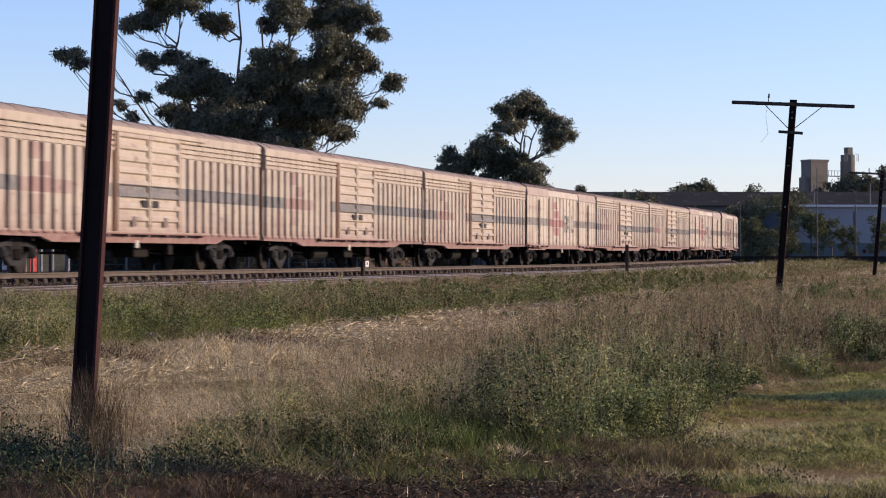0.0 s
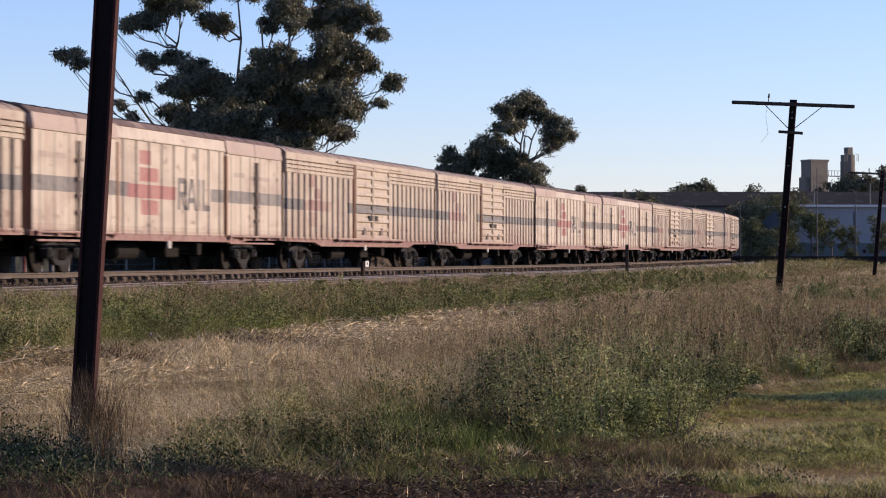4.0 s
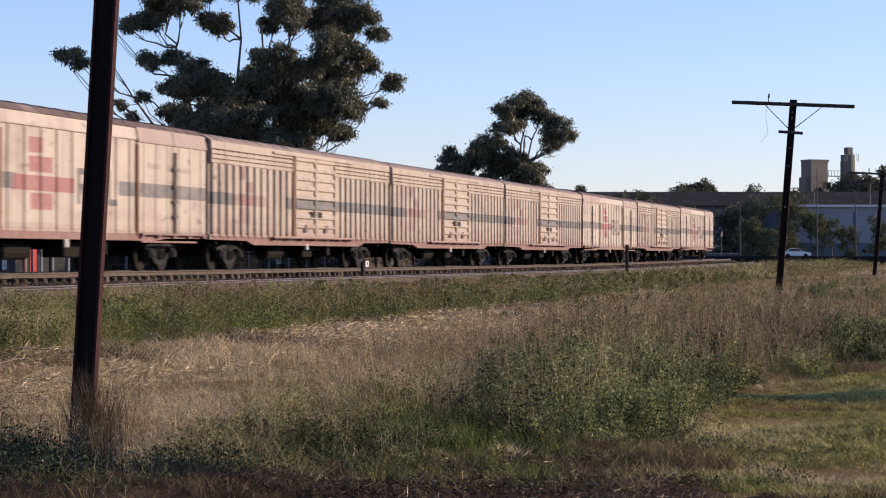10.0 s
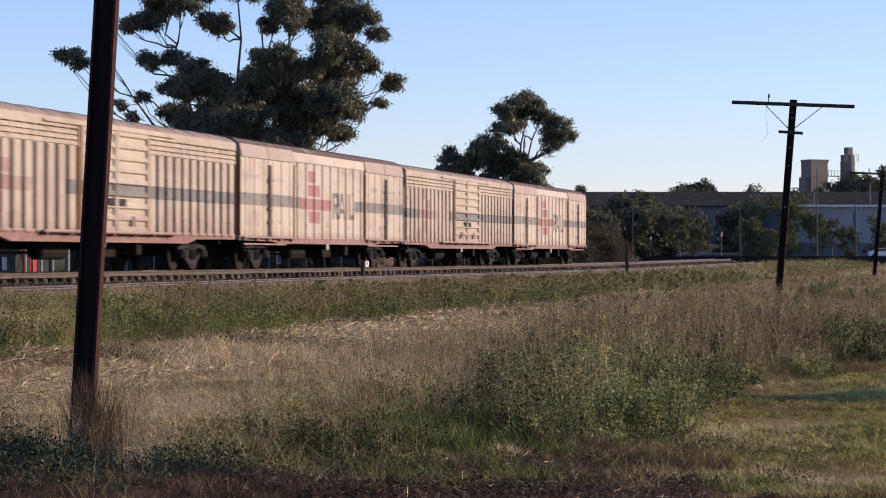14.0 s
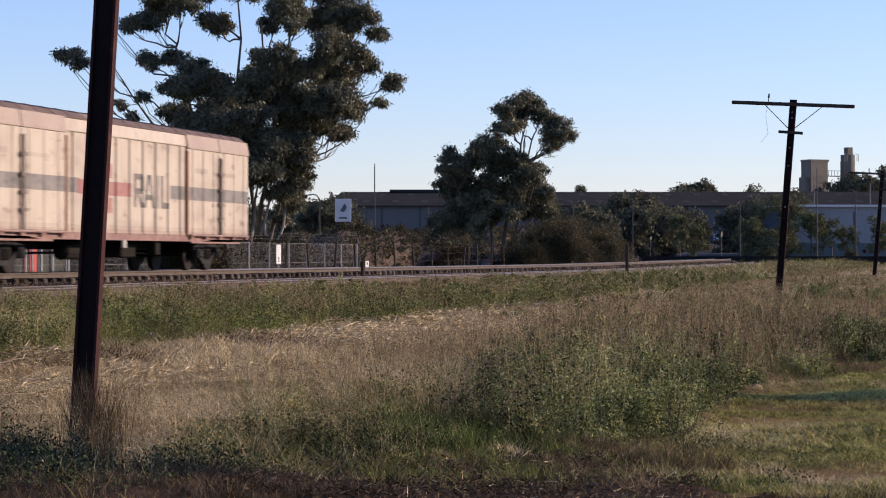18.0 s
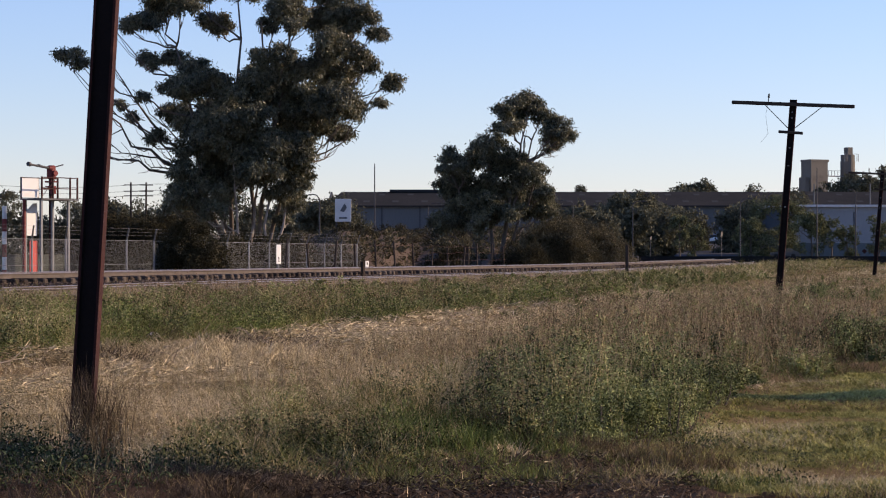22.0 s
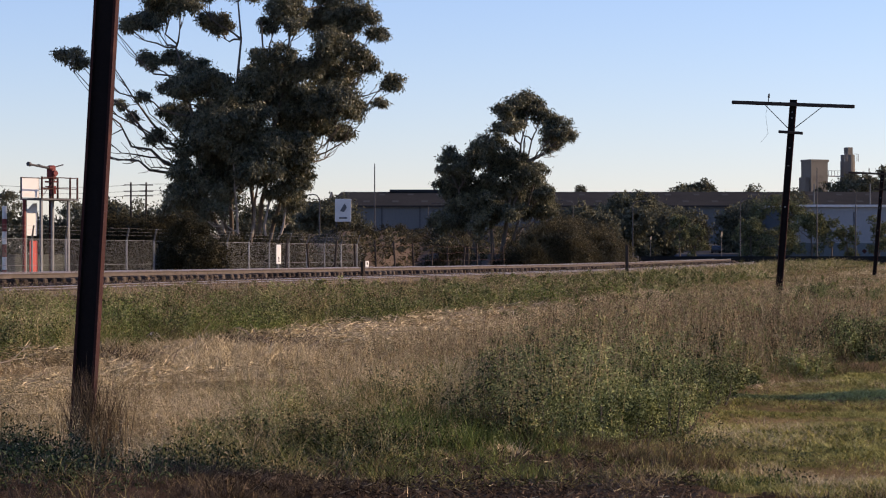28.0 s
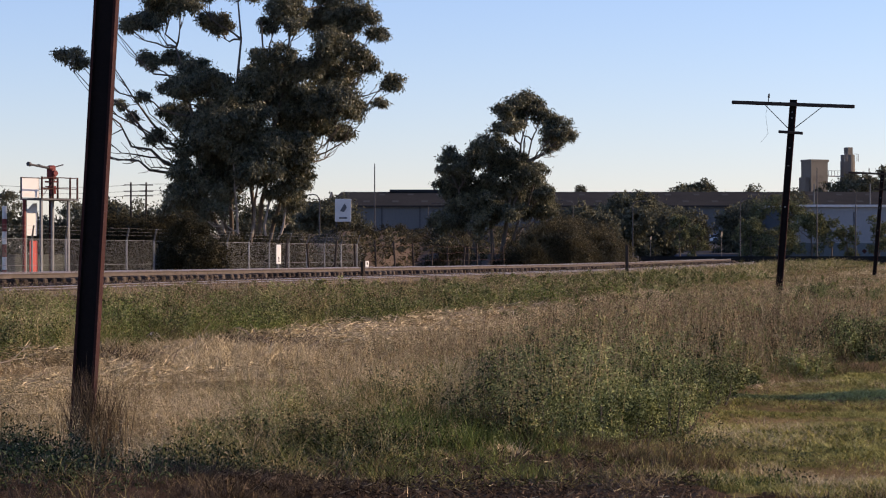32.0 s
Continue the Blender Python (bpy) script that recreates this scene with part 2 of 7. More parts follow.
class Build:
    """Collects boxes, prisms and tubes into one mesh."""

    def __init__(self):
        self.v, self.f, self.s = [], [], []

    def add(self, v, f, slot=0):
        o = len(self.v)
        self.v += [tuple(p) for p in v]
        self.f += [tuple(o + i for i in q) for q in f]
        self.s += [slot] * len(f)
        return self

    def box(self, x0, x1, y0, y1, z0, z1, slot=0, m=None, c=0.0):
        """A box; c: a chamfer along its four long z edges and its top and bottom rims."""
        if c:
            xs, ys = (x0, x0 + c, x1 - c, x1), (y0, y0 + c, y1 - c, y1)
            ring = [(1, 0), (2, 0), (3, 1), (3, 2), (2, 3), (1, 3), (0, 2), (0, 1)]
            v = []
            cx, cy = (x0 + x1) / 2, (y0 + y1) / 2
            for z, inset in ((z0, c), (z0 + c, 0), (z1 - c, 0), (z1, c)):
                for i, j in ring:
                    px, py = xs[i], ys[j]
                    v.append((px + (inset if px < cx else -inset), py + (inset if py < cy else -inset), z))
            f = [tuple(range(7, -1, -1)), tuple(range(24, 32))]
            f += [(r * 8 + i, r * 8 + (i + 1) % 8, (r + 1) * 8 + (i + 1) % 8, (r + 1) * 8 + i) for r in range(3) for i in range(8)]
        else:
            v = [(x, y, z) for z in (z0, z1) for x, y in ((x0, y0), (x1, y0), (x1, y1), (x0, y1))]
            f = [(3, 2, 1, 0), (4, 5, 6, 7), (0, 1, 5, 4), (1, 2, 6, 5), (2, 3, 7, 6), (3, 0, 4, 7)]
        if m is not None:
            v = [m @ Vector(p) for p in v]
        return self.add(v, f, slot)

    def prism(self, outline, axis, a, b, slot=0, m=None):
        """An outline of (u, w) pairs pushed along an axis from a to b. x: (y, z) pairs, y: (x, z) pairs, z: (x, y) pairs."""
        k = len(outline)
        put = {"x": lambda u, w, d: (d, u, w), "y": lambda u, w, d: (u, d, w), "z": lambda u, w, d: (u, w, d)}[axis]
        v = [put(u, w, a) for u, w in outline] + [put(u, w, b) for u, w in outline]
        f = [tuple(range(k - 1, -1, -1)), tuple(range(k, 2 * k))] + [(i, (i + 1) % k, k + (i + 1) % k, k + i) for i in range(k)]
        if m is not None:
            v = [m @ Vector(p) for p in v]
        return self.add(v, f, slot)

    def tube(self, p, q, r0, r1=None, n=8, slot=0):
        p, q = Vector(p), Vector(q)
        r1 = r0 if r1 is None else r1
        d = (q - p).normalized()
        u = d.orthogonal().normalized()
        w = d.cross(u)
        v = [c + r * (math.cos(2 * math.pi * i / n) * u + math.sin(2 * math.pi * i / n) * w) for c, r in ((p, r0), (q, r1)) for i in range(n)]
        f = [tuple(range(n - 1, -1, -1)), tuple(range(n, 2 * n))] + [(i, (i + 1) % n, n + (i + 1) % n, n + i) for i in range(n)]
        return self.add(v, f, slot)

    def path(self, pts, rads, n=6, slot=0):
        """A tapering tube through points."""
        pts = [Vector(p) for p in pts]
        o, v = None, []
        for i, p in enumerate(pts):
            d = (pts[min(i + 1, len(pts) - 1)] - pts[max(i - 1, 0)]).normalized()
            u = d.cross(Vector((0.31, 0.87, 0.11))).normalized()
            w = d.cross(u)
            v += [p + rads[i] * (math.cos(2 * math.pi * j / n) * u + math.sin(2 * math.pi * j / n) * w) for j in range(n)]
        f = [(i * n + j, i * n + (j + 1) % n, (i + 1) * n + (j + 1) % n, (i + 1) * n + j) for i in range(len(pts) - 1) for j in range(n)]
        f += [tuple(range((len(pts) - 1) * n, len(pts) * n))]
        return self.add(v, f, slot)

    def done(self, name, material, parent=None, label="", smooth=False):
        return mesh_ob(name, self.v, self.f, material, parent, label, smooth, self.s)


def thing(name, label, category, group="", kind="", at=None):
    ob = new(name)
    ob.empty_display_size = 0.2
    if at is not None:
        ob.matrix_world = at
    return tagged(ob, label, category, group, kind)


def spot(px_angle, dist):
    """A ground place by its bearing from the railway's direction, in degrees, and its distance from the viewer."""
    return dist * math.cos(radians(px_angle)), dist * math.sin(radians(px_angle))


def smooth_step(a, b, x):
    t = np.clip((np.asarray(x, dtype=float) - a) / (b - a), 0, 1)
    return t * t * (3 - 2 * t)


def enlarge(ob, k):
    """Makes a thing k times as large about its foot, by its meshes."""
    for o in ob.children_recursive:
        if o.type == "MESH":
            for v in o.data.vertices:
                v.co *= k
        o.location *= k
    return ob


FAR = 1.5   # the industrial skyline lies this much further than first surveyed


# ---- the railway's line ----
MAIN_Y, NEAR_Y, CURVE_X, CURVE_R, NEAR_Z = 22.85, 19.2, 200.0, 330.0, -0.25


def line_at(s, off=0.0):
    """Place and heading of the main line at s metres along it, off metres to its far side."""
    if s <= CURVE_X:
        return s, MAIN_Y + off, 0.0
    a = (s - CURVE_X) / CURVE_R
    r = CURVE_R - off
    return CURVE_X + r * math.sin(a), MAIN_Y + CURVE_R - r * math.cos(a), a


def rise(s):
    """Gentle grade of the line: a slight dip before the curve."""
    return np.interp(s, [60, 75, 105, 135, 170, 200, 230], [-0.045, -0.055, -0.09, -0.105, -0.04, 0.04, 0.08])


def ground_z(x, y):
    x, y = np.asarray(x, dtype=float), np.asarray(y, dtype=float)
    z = -1.15 + 0.28 * smooth_step(1.5, 7.0, y) + 0.32 * smooth_step(7.0, 16.0, y)
    z = z + smooth_step(80, 190, x) * 0.42 * (1 - smooth_step(14.0, 17.0, y))
    far = -0.75 + 0.0 * y
    z = z * (1 - smooth_step(24.0, 27.5, y)) + far * smooth_step(24.0, 27.5, y)
    bump = 0.05 * np.sin(x * 0.9 + 1.3 * np.sin(y * 0.7)) * np.sin(y * 1.1 + 0.5) + 0.03 * np.sin(x * 2.3 + y * 1.7)
    z = z + bump * (1 - smooth_step(13.5, 15.5, y))
    # the railway stands on a low bank that the sheet passes beneath on the curve
    return z


# ---- ground ----
def ground_sheet():
    xs = np.concatenate([np.linspace(-400, -20, 20), np.arange(-15, 10, 2.0), np.arange(10, 60, 0.5), np.arange(60, 220, 2.0), np.linspace(225, 600, 30), np.linspace(650, 3500, 20)])
    ys = np.concatenate([np.linspace(-1500, -30, 14), np.arange(-25, -2, 2.0), np.arange(-2, 17, 0.4), np.arange(17, 30, 0.8), np.linspace(32, 300, 40), np.linspace(330, 1800, 12)])
    X, Y = np.meshgrid(xs, ys, indexing="ij")
    P = np.stack([X, Y, ground_z(X, Y)], -1)
    return tagged(grid_mesh("ground", P, M_GROUND), "dry earth with thin straw and patchy grass", "ground", kind="structure")


M_GROUND = mat("dry_earth_and_thatch", (0.06, 0.042, 0.023), (0.23, 0.16, 0.082), 0.95, spec=0.0, scale=0.35, fine=9, bump=0.8, dirt=(0.05, 0.055, 0.022), dirt_at=0.52, dirt_scale=0.25)
ground_sheet()


def sweep(name, outline, s0, s1, material, step=2.0, shift=0.0, parent=None, label="", straight=False):
    """An outline of (across, z) pairs swept along the railway's line."""
    n = max(2, int((s1 - s0) / step))
    P = []
    for i in range(n + 1):
        s = s0 + (s1 - s0) * i / n
        P.append([])
        for o, z in outline:
            x, y, a = line_at(s, shift + o) if not straight else (s, MAIN_Y + shift + o, 0)
            P[-1].append((x, y, z + rise(s)))
    return grid_mesh(name, np.array(P), material, parent, label, smooth=False)


def rail_outline(off, top):
    return [(off - 0.07, top - 0.16), (off - 0.07, top - 0.145), (off - 0.012, top - 0.125), (off - 0.012, top - 0.045), (off - 0.036, top - 0.035), (off - 0.036, top - 0.006),
            (off - 0.030, top), (off + 0.030, top), (off + 0.036, top - 0.006), (off + 0.036, top - 0.035), (off + 0.012, top - 0.045), (off + 0.012, top - 0.125), (off + 0.07, top - 0.145), (off + 0.07, top - 0.16)]


def track(label, shift, top, s0, s1, bed, bed_mat, gauge=1.55):
    t = thing("railway_track", label, "railway track", kind="structure")
    sweep("ballast_bed", bed, s0, s1, bed_mat, shift=shift, parent=t)
    for side in (-1, 1):
        r = sweep("rail", rail_outline(side * gauge / 2, top), s0, s1, [M_RAIL_SIDE, M_RAIL_HEAD], shift=shift, parent=t, label="rusty steel rail with a worn bright head")
        me = r.data
        cols = 13
        for p in me.polygons:
            if p.index % cols in (5, 6, 7):
                p.material_index = 1
    return t


MAIN_TRACK = track("main line on dark basalt ballast with exposed timber sleepers", 0.0, 0.0, -330.0, 620.0,
                   [(-2.4, -0.86), (-1.75, -0.38), (-1.32, -0.25), (-1.05, -0.19), (0.0, -0.18), (1.3, -0.19), (1.9, -0.36), (3.2, -0.86)], M_BALLAST)
NEAR_TRACK = track("second track with rusty rails half sunk in pale gravel", NEAR_Y - MAIN_Y, NEAR_Z, -330.0, 620.0,
                   [(-3.6, -0.92), (-2.3, -0.56), (-1.2, -0.44), (0.0, -0.38), (1.2, -0.40), (1.86, -0.46), (2.1, -0.55)], M_CESS)

SLEEPER = Build().box(-0.12, 0.12, -1.36, 1.36, -0.30, -0.12, c=0.03)
sleeper_mesh = SLEEPER.done("sleeper", M_SLEEPER, MAIN_TRACK)
s, first = 44.0, True
while s < 222.0:
    x, y, a = line_at(s)
    if first:
        ob, first = sleeper_mesh, False
    else:
        ob = new("sleeper", sleeper_mesh.data)
        ob.parent = MAIN_TRACK
    ob.matrix_local = pose(x, y + random.uniform(-0.04, 0.04), random.uniform(-0.012, 0.006) + rise(s), 0, 0, math.degrees(a) + random.uniform(-1.2, 1.2))
    s += 0.61


def stones(name, n, s0, s1, lo, hi, z_at, material, parent, size=(0.025, 0.06), label=""):
    """Angular stones strewn along the line, as one mesh of octahedra."""
    rng = np.random.default_rng(5)
    base = np.array([(1, 0, 0), (0, 1, 0), (-1, 0, 0), (0, -1, 0), (0, 0, 1), (0, 0, -1)], dtype=float)
    tri = np.array([(0, 1, 4), (1, 2, 4), (2, 3, 4), (3, 0, 4), (1, 0, 5), (2, 1, 5), (3, 2, 5), (0, 3, 5)])
    s = s0 + (s1 - s0) * rng.random(n) ** 1.5
    o = rng.uniform(lo, hi, n)
    r = rng.uniform(size[0], size[1], n)
    v = base[None] * r[:, None, None] * rng.uniform(0.55, 1.25, (n, 6, 1))
    a = rng.uniform(0, 6.28, n)
    c, d = np.cos(a)[:, None], np.sin(a)[:, None]
    v = np.stack([v[..., 0] * c - v[..., 1] * d, v[..., 0] * d + v[..., 1] * c, v[..., 2] * 0.8], -1)
    v += np.stack([s, MAIN_Y + o, z_at(o) + r * 0.25 + rise(s)], -1)[:, None]
    V = v[:, tri].reshape(-1, 3, 3)
    return tagged(quad_cloud(name, V, material, parent, label, corners=3), kind="stuff")


stones("ballast_stones", 15000, 44, 215, -2.2, -0.8, lambda o: np.interp(o, [-2.4, -1.75, -1.32, -1.05, 0.0], [-0.86, -0.38, -0.25, -0.19, -0.18]), M_STONE, MAIN_TRACK, label="loose dark basalt stones")
stones("ballast_stones", 6000, 44, 190, -7.0, -4.9, lambda o: np.interp(o, [-7.25, -5.95, -4.85], [-0.92, -0.56, -0.44]), M_STONE, NEAR_TRACK, label="loose dark stones on the shoulder")


# ---- the goods train ----
def wheelset(parent, x):
    w = Build()
    for side in (-1, 1):
        w.tube((0, side * 0.70, 0), (0, side * 0.72, 0), 0.50, n=24)
        w.tube((0, side * 0.72, 0), (0, side * 0.84, 0), 0.46, n=24)
        w.tube((0, side * 0.84, 0), (0, side * 0.87, 0), 0.16, 0.14, n=12)
    w.tube((0, -1.02, 0), (0, 1.02, 0), 0.075, n=10)
    ob = w.done("wheelset", M_WHEEL, parent, "dark steel wheels on one axle")
    ob.location = (x, 0, 0.46)
    return ob


# a cast bogie side: top chord, two raking struts down to the spring seat, two columns beside the springs
FRAME_BARS = ([(-1.20, 0.56), (-1.20, 0.66), (-0.60, 0.74), (-0.25, 0.82), (0.25, 0.82), (0.60, 0.74), (1.20, 0.66), (1.20, 0.56), (0.62, 0.62), (-0.62, 0.62)],
              [(-1.04, 0.56), (-0.84, 0.58), (-0.26, 0.28), (-0.36, 0.18)], [(0.84, 0.58), (1.04, 0.56), (0.36, 0.18), (0.26, 0.28)],
              [(-0.36, 0.18), (-0.36, 0.30), (0.36, 0.30), (0.36, 0.18)], [(-0.36, 0.28), (-0.36, 0.66), (-0.24, 0.66), (-0.24, 0.28)], [(0.24, 0.28), (0.24, 0.66), (0.36, 0.66), (0.36, 0.28)])


def bogie(parent, x):
    b = thing("bogie", "", "", at=None)
    b.parent = parent
    b.location = (x, 0, 0)
    for side in (-1, 1):
        f = Build()
        for outline in FRAME_BARS:
            f.prism(outline, "y", side * 1.02 - 0.07, side * 1.02 + 0.07)
        f.done("side_frame", M_BOGIE, b, "dusty cast-steel bogie side frame")
        for e in (-0.88, 0.88):
            q = Build()
            q.box(e - 0.16, e + 0.16, side * 1.07 - 0.11, side * 1.07 + 0.11, 0.34, 0.60, c=0.03)
            q.tube((e, side * 1.17, 0.46), (e, side * 1.22, 0.46), 0.11, 0.10, n=10)
            q.done("axle_box", M_BOGIE, b)
        sp = Build()
        for dx in (-0.12, 0.12):
            sp.tube((dx, side * 1.08, 0.32), (dx, side * 1.08, 0.56), 0.085, n=10)
        sp.done("spring_nest", M_UNDER, b)
    Build().box(-0.2, 0.2, -1.1, 1.1, 0.52, 0.80).done("bolster", M_UNDER, b)
    return b, [wheelset(b, -0.88), wheelset(b, 0.88)]


def underframe(v, sill_low, M_SIDE):
    u = Build()
    u.box(-10.35, 10.35, -0.28, 0.28, 0.62, 0.96)
    for x in np.arange(-9.4, 9.5, 2.35):
        u.box(x - 0.06, x + 0.06, -1.3, 1.3, 0.80, 0.98)
    u.done("centre_sill", M_UNDER, v)
    for side in (-1, 1):
        outline = [(-10.4, 0.93), (-10.4, 1.08), (10.4, 1.08), (10.4, 0.93), (6.9, 0.91), (6.2, sill_low), (-6.2, sill_low), (-6.9, 0.91)]
        s = Build()
        s.prism(outline[::-1], "y", side * 1.37 - 0.06, side * 1.37 + 0.06)
        s.done("side_sill", M_SIDE, v)
    tank = Build()
    tank.tube((-3.1, -0.75, 0.58), (-1.5, -0.75, 0.58), 0.22, n=12)
    tank.tube((-3.16, -0.75, 0.58), (-3.1, -0.75, 0.58), 0.12, 0.22, n=12)
    tank.done("air_reservoir", M_UNDER, v)
    g = Build()
    g.box(0.6, 1.7, -1.0, -0.4, 0.42, 0.80, c=0.03)
    g.box(2.4, 2.75, -1.32, -1.08, 0.48, 0.82, c=0.02)
    g.tube((1.7, -0.7, 0.55), (5.6, -0.3, 0.52), 0.03)
    g.tube((-1.4, -0.7, 0.55), (-5.6, -0.3, 0.52), 0.03)
    g.done("brake_gear", M_UNDER, v)
    Build().box(-0.5, -0.25, -1.44, -1.38, 0.66, 0.86, c=0.01).done("tag_board", M_TAG, v, "pale metal tag board")
    for e in (-1, 1):
        c = Build()
        c.box(min(e * 10.35, e * 10.56), max(e * 10.35, e * 10.56), -0.12, 0.12, 0.62, 0.88, c=0.02)
        c.box(min(e * 10.50, e * 10.63), max(e * 10.50, e * 10.63), -0.16, 0.16, 0.60, 0.92, c=0.03)
        c.done("coupler", M_UNDER, v)
        h = Build()
        h.path([(e * 10.36, -0.45, 0.78), (e * 10.50, -0.45, 0.50), (e * 10.62, -0.40, 0.42)], [0.03, 0.03, 0.03])
        h.done("brake_hose", M_UNDER, v)
    sets = []
    for x in (-7.55, 7.55):
        sets += bogie(v, x)[1]
    return sets


M_TAG = mat("pale_tag", (0.36, 0.34, 0.3), (0.45, 0.43, 0.4), 0.6)
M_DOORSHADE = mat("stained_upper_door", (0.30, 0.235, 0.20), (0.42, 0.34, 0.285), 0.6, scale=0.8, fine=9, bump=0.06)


def flip(side):
    """The far side is the near side turned about the middle of the van."""
    return Matrix.Identity(4) if side < 0 else Matrix.Rotation(math.pi, 4, "Z")


def turned(ob, side):
    if side > 0:
        ob.matrix_local = flip(side)
    return ob


def corrugated(x0, x1, pitch, wide, base, proud, z0, z1, slope=0.03):
    """A pressed sheet of upright ribs on the near side, 3 cm thick at the rim."""
    line = [(x0, base)]
    n = max(1, round((x1 - x0) / pitch))
    p = (x1 - x0) / n
    for i in range(n):
        a = x0 + i * p + (p - wide) / 2
        line += [(a, base), (a + slope, proud), (a + wide - slope, proud), (a + wide, base)]
    line.append((x1, base))
    k = len(line)
    b = Build()
    v = [(x, y, z) for z in (z0, z1) for x, y in line] + [(x, base + 0.03, z) for z in (z0, z1) for x, y in line]
    f = [(i, i + 1, k + i + 1, k + i) for i in range(k - 1)]
    f += [(2 * k + i, 2 * k + i + 1, i + 1, i) for i in range(k - 1)] + [(k + i, k + i + 1, 3 * k + i + 1, 3 * k + i) for i in range(k - 1)]
    f += [(0, k, 3 * k, 2 * k), (k - 1, 3 * k - 1, 4 * k - 1, 2 * k - 1)]
    return b.add(v, f)


def arched_roof(v, profile, M, seams):
    """A roof shell over a (y, z) profile with raised seams."""
    inner = [(y * 0.97, z - 0.05) for y, z in profile]
    b = Build()
    b.prism(profile + inner[::-1], "x", -10.42, 10.42)
    for x in seams:
        b.prism([(y, z + 0.014) for y, z in profile] + inner[::-1], "x", x - 0.03, x + 0.03)
    return b.done("roof", M, v, smooth=False)


def louvre_van(label):
    v = thing("louvre_van", label, "rail wagon", "vans of the goods train")
    sets = underframe(v, 0.79, M_LOUVRE)
    core = Build()
    core.box(-10.36, 10.36, -1.345, 1.345, 1.0, 3.66)
    core.done("body_core", M_END, v, "dark brown van end and inner body")
    for e in (-1, 1):
        for y in (-0.9, -0.45, 0.0, 0.45, 0.9):
            Build().box(min(e * 10.36, e * 10.42), max(e * 10.36, e * 10.42), y - 0.05, y + 0.05, 1.02, 3.62).done("end_post", M_END, v)
    arch = [(1.47 * math.sin(a), 3.64 + 0.37 * math.cos(a)) for a in np.linspace(-math.pi / 2, math.pi / 2, 15)]
    arched_roof(v, arch, M_ROOF_A, np.arange(-9.75, 10, 1.5))
    d0, d1 = -2.05, 2.75
    for side in (-1, 1):
        for x0, x1 in ((-10.36, d0 - 0.12), (d1 + 0.12, 10.36)):
            turned(corrugated(x0, x1, 0.68, 0.47, -1.365, -1.465, 1.0, 3.08, slope=0.03).done("louvred_side", M_LOUVRE, v), side)
            for i in range(3):
                z = 3.09 + i * 0.128
                s = Build()
                s.prism([(-1.36, z), (-1.47, z + 0.003), (-1.47, z + 0.070), (-1.43, z + 0.112), (-1.36, z + 0.112)][::-1], "x", x0 + 0.02, x1 - 0.02)
                turned(s.done("top_louvre", M_LOUVRE, v), side)
        rail = Build()
        rail.box(-10.40, 10.40, -1.475, -1.36, 3.48, 3.70, c=0.012)
        rail.box(d0 - 2.4, d1 + 2.2, -1.53, -1.475, 3.57, 3.63)
        for a, b in ((-10.36, d0 - 0.12), (d1 + 0.12, 10.36)):
            n = round((b - a) / 0.68)
            for i in range(n + 1):
                x = a + (b - a) * i / n
                rail.box(max(a, x - 0.035), min(b, x + 0.035), -1.474, -1.36, 3.06, 3.49)
        turned(rail.done("cant_rail", M_LOUVRE, v), side)
        for a, b in ((d0, (d0 + d1) / 2 - 0.02), ((d0 + d1) / 2 + 0.02, d1)):
            leaf = Build()
            leaf.box(a, b, -1.47, -1.37, 1.08, 3.56)
            door = turned(leaf.done("sliding_door", M_LOUVRE, v, "ribbed steel sliding door leaf"), side)
            for x in (a + 0.06, b - 0.06):
                Build().box(x - 0.055, x + 0.055, -1.53, -1.47, 1.08, 3.56).done("door_stile", M_LOUVRE, door)
            for z in np.linspace(1.12, 3.52, 9):
                Build().prism([(-1.47, z - 0.10), (-1.52, z - 0.06), (-1.52, z + 0.02), (-1.47, z + 0.09)][::-1], "x", a + 0.115, b - 0.115).done("door_rib", M_LOUVRE, door)
            mid = (d0 + d1) / 2
            near = b if b < mid else a
            q = Build()
            q.box(near - (0.62 if b < mid else -0.12), near - (0.12 if b < mid else -0.62), -1.545, -1.50, 1.70, 1.88, c=0.008)
            q.done("door_latch", M_DARK, door, "black door latch plate")
            w = Build()
            c = (a + b) / 2
            w.prism([(c - 0.20, 1.22), (c + 0.20, 1.22), (c + 0.11, 1.46), (c - 0.11, 1.46)], "y", -1.535, -1.50)
            w.done("grab_plate", M_GRAB, door)
        for a, b in ((d0 - 0.12, d0 - 0.005), (d1 + 0.005, d1 + 0.12)):
            turned(Build().box(a, b, -1.50, -1.37, 1.05, 3.58).done("door_jamb", M_END, v), side)
        step = Build()
        step.box(-4.6, 4.7, -1.60, -1.53, 1.00, 1.075, c=0.01)
        for x in np.linspace(-4.4, 4.5, 7):
            step.box(x - 0.05, x + 0.05, -1.60, -1.42, 0.95, 1.0)
        turned(step.done("door_rail", M_LOUVRE, v), side)
    return v, sets


M_GRAB = mat("grey_grab_plate", (0.12, 0.09, 0.08), (0.2, 0.16, 0.14), 0.6, bump=0.05)


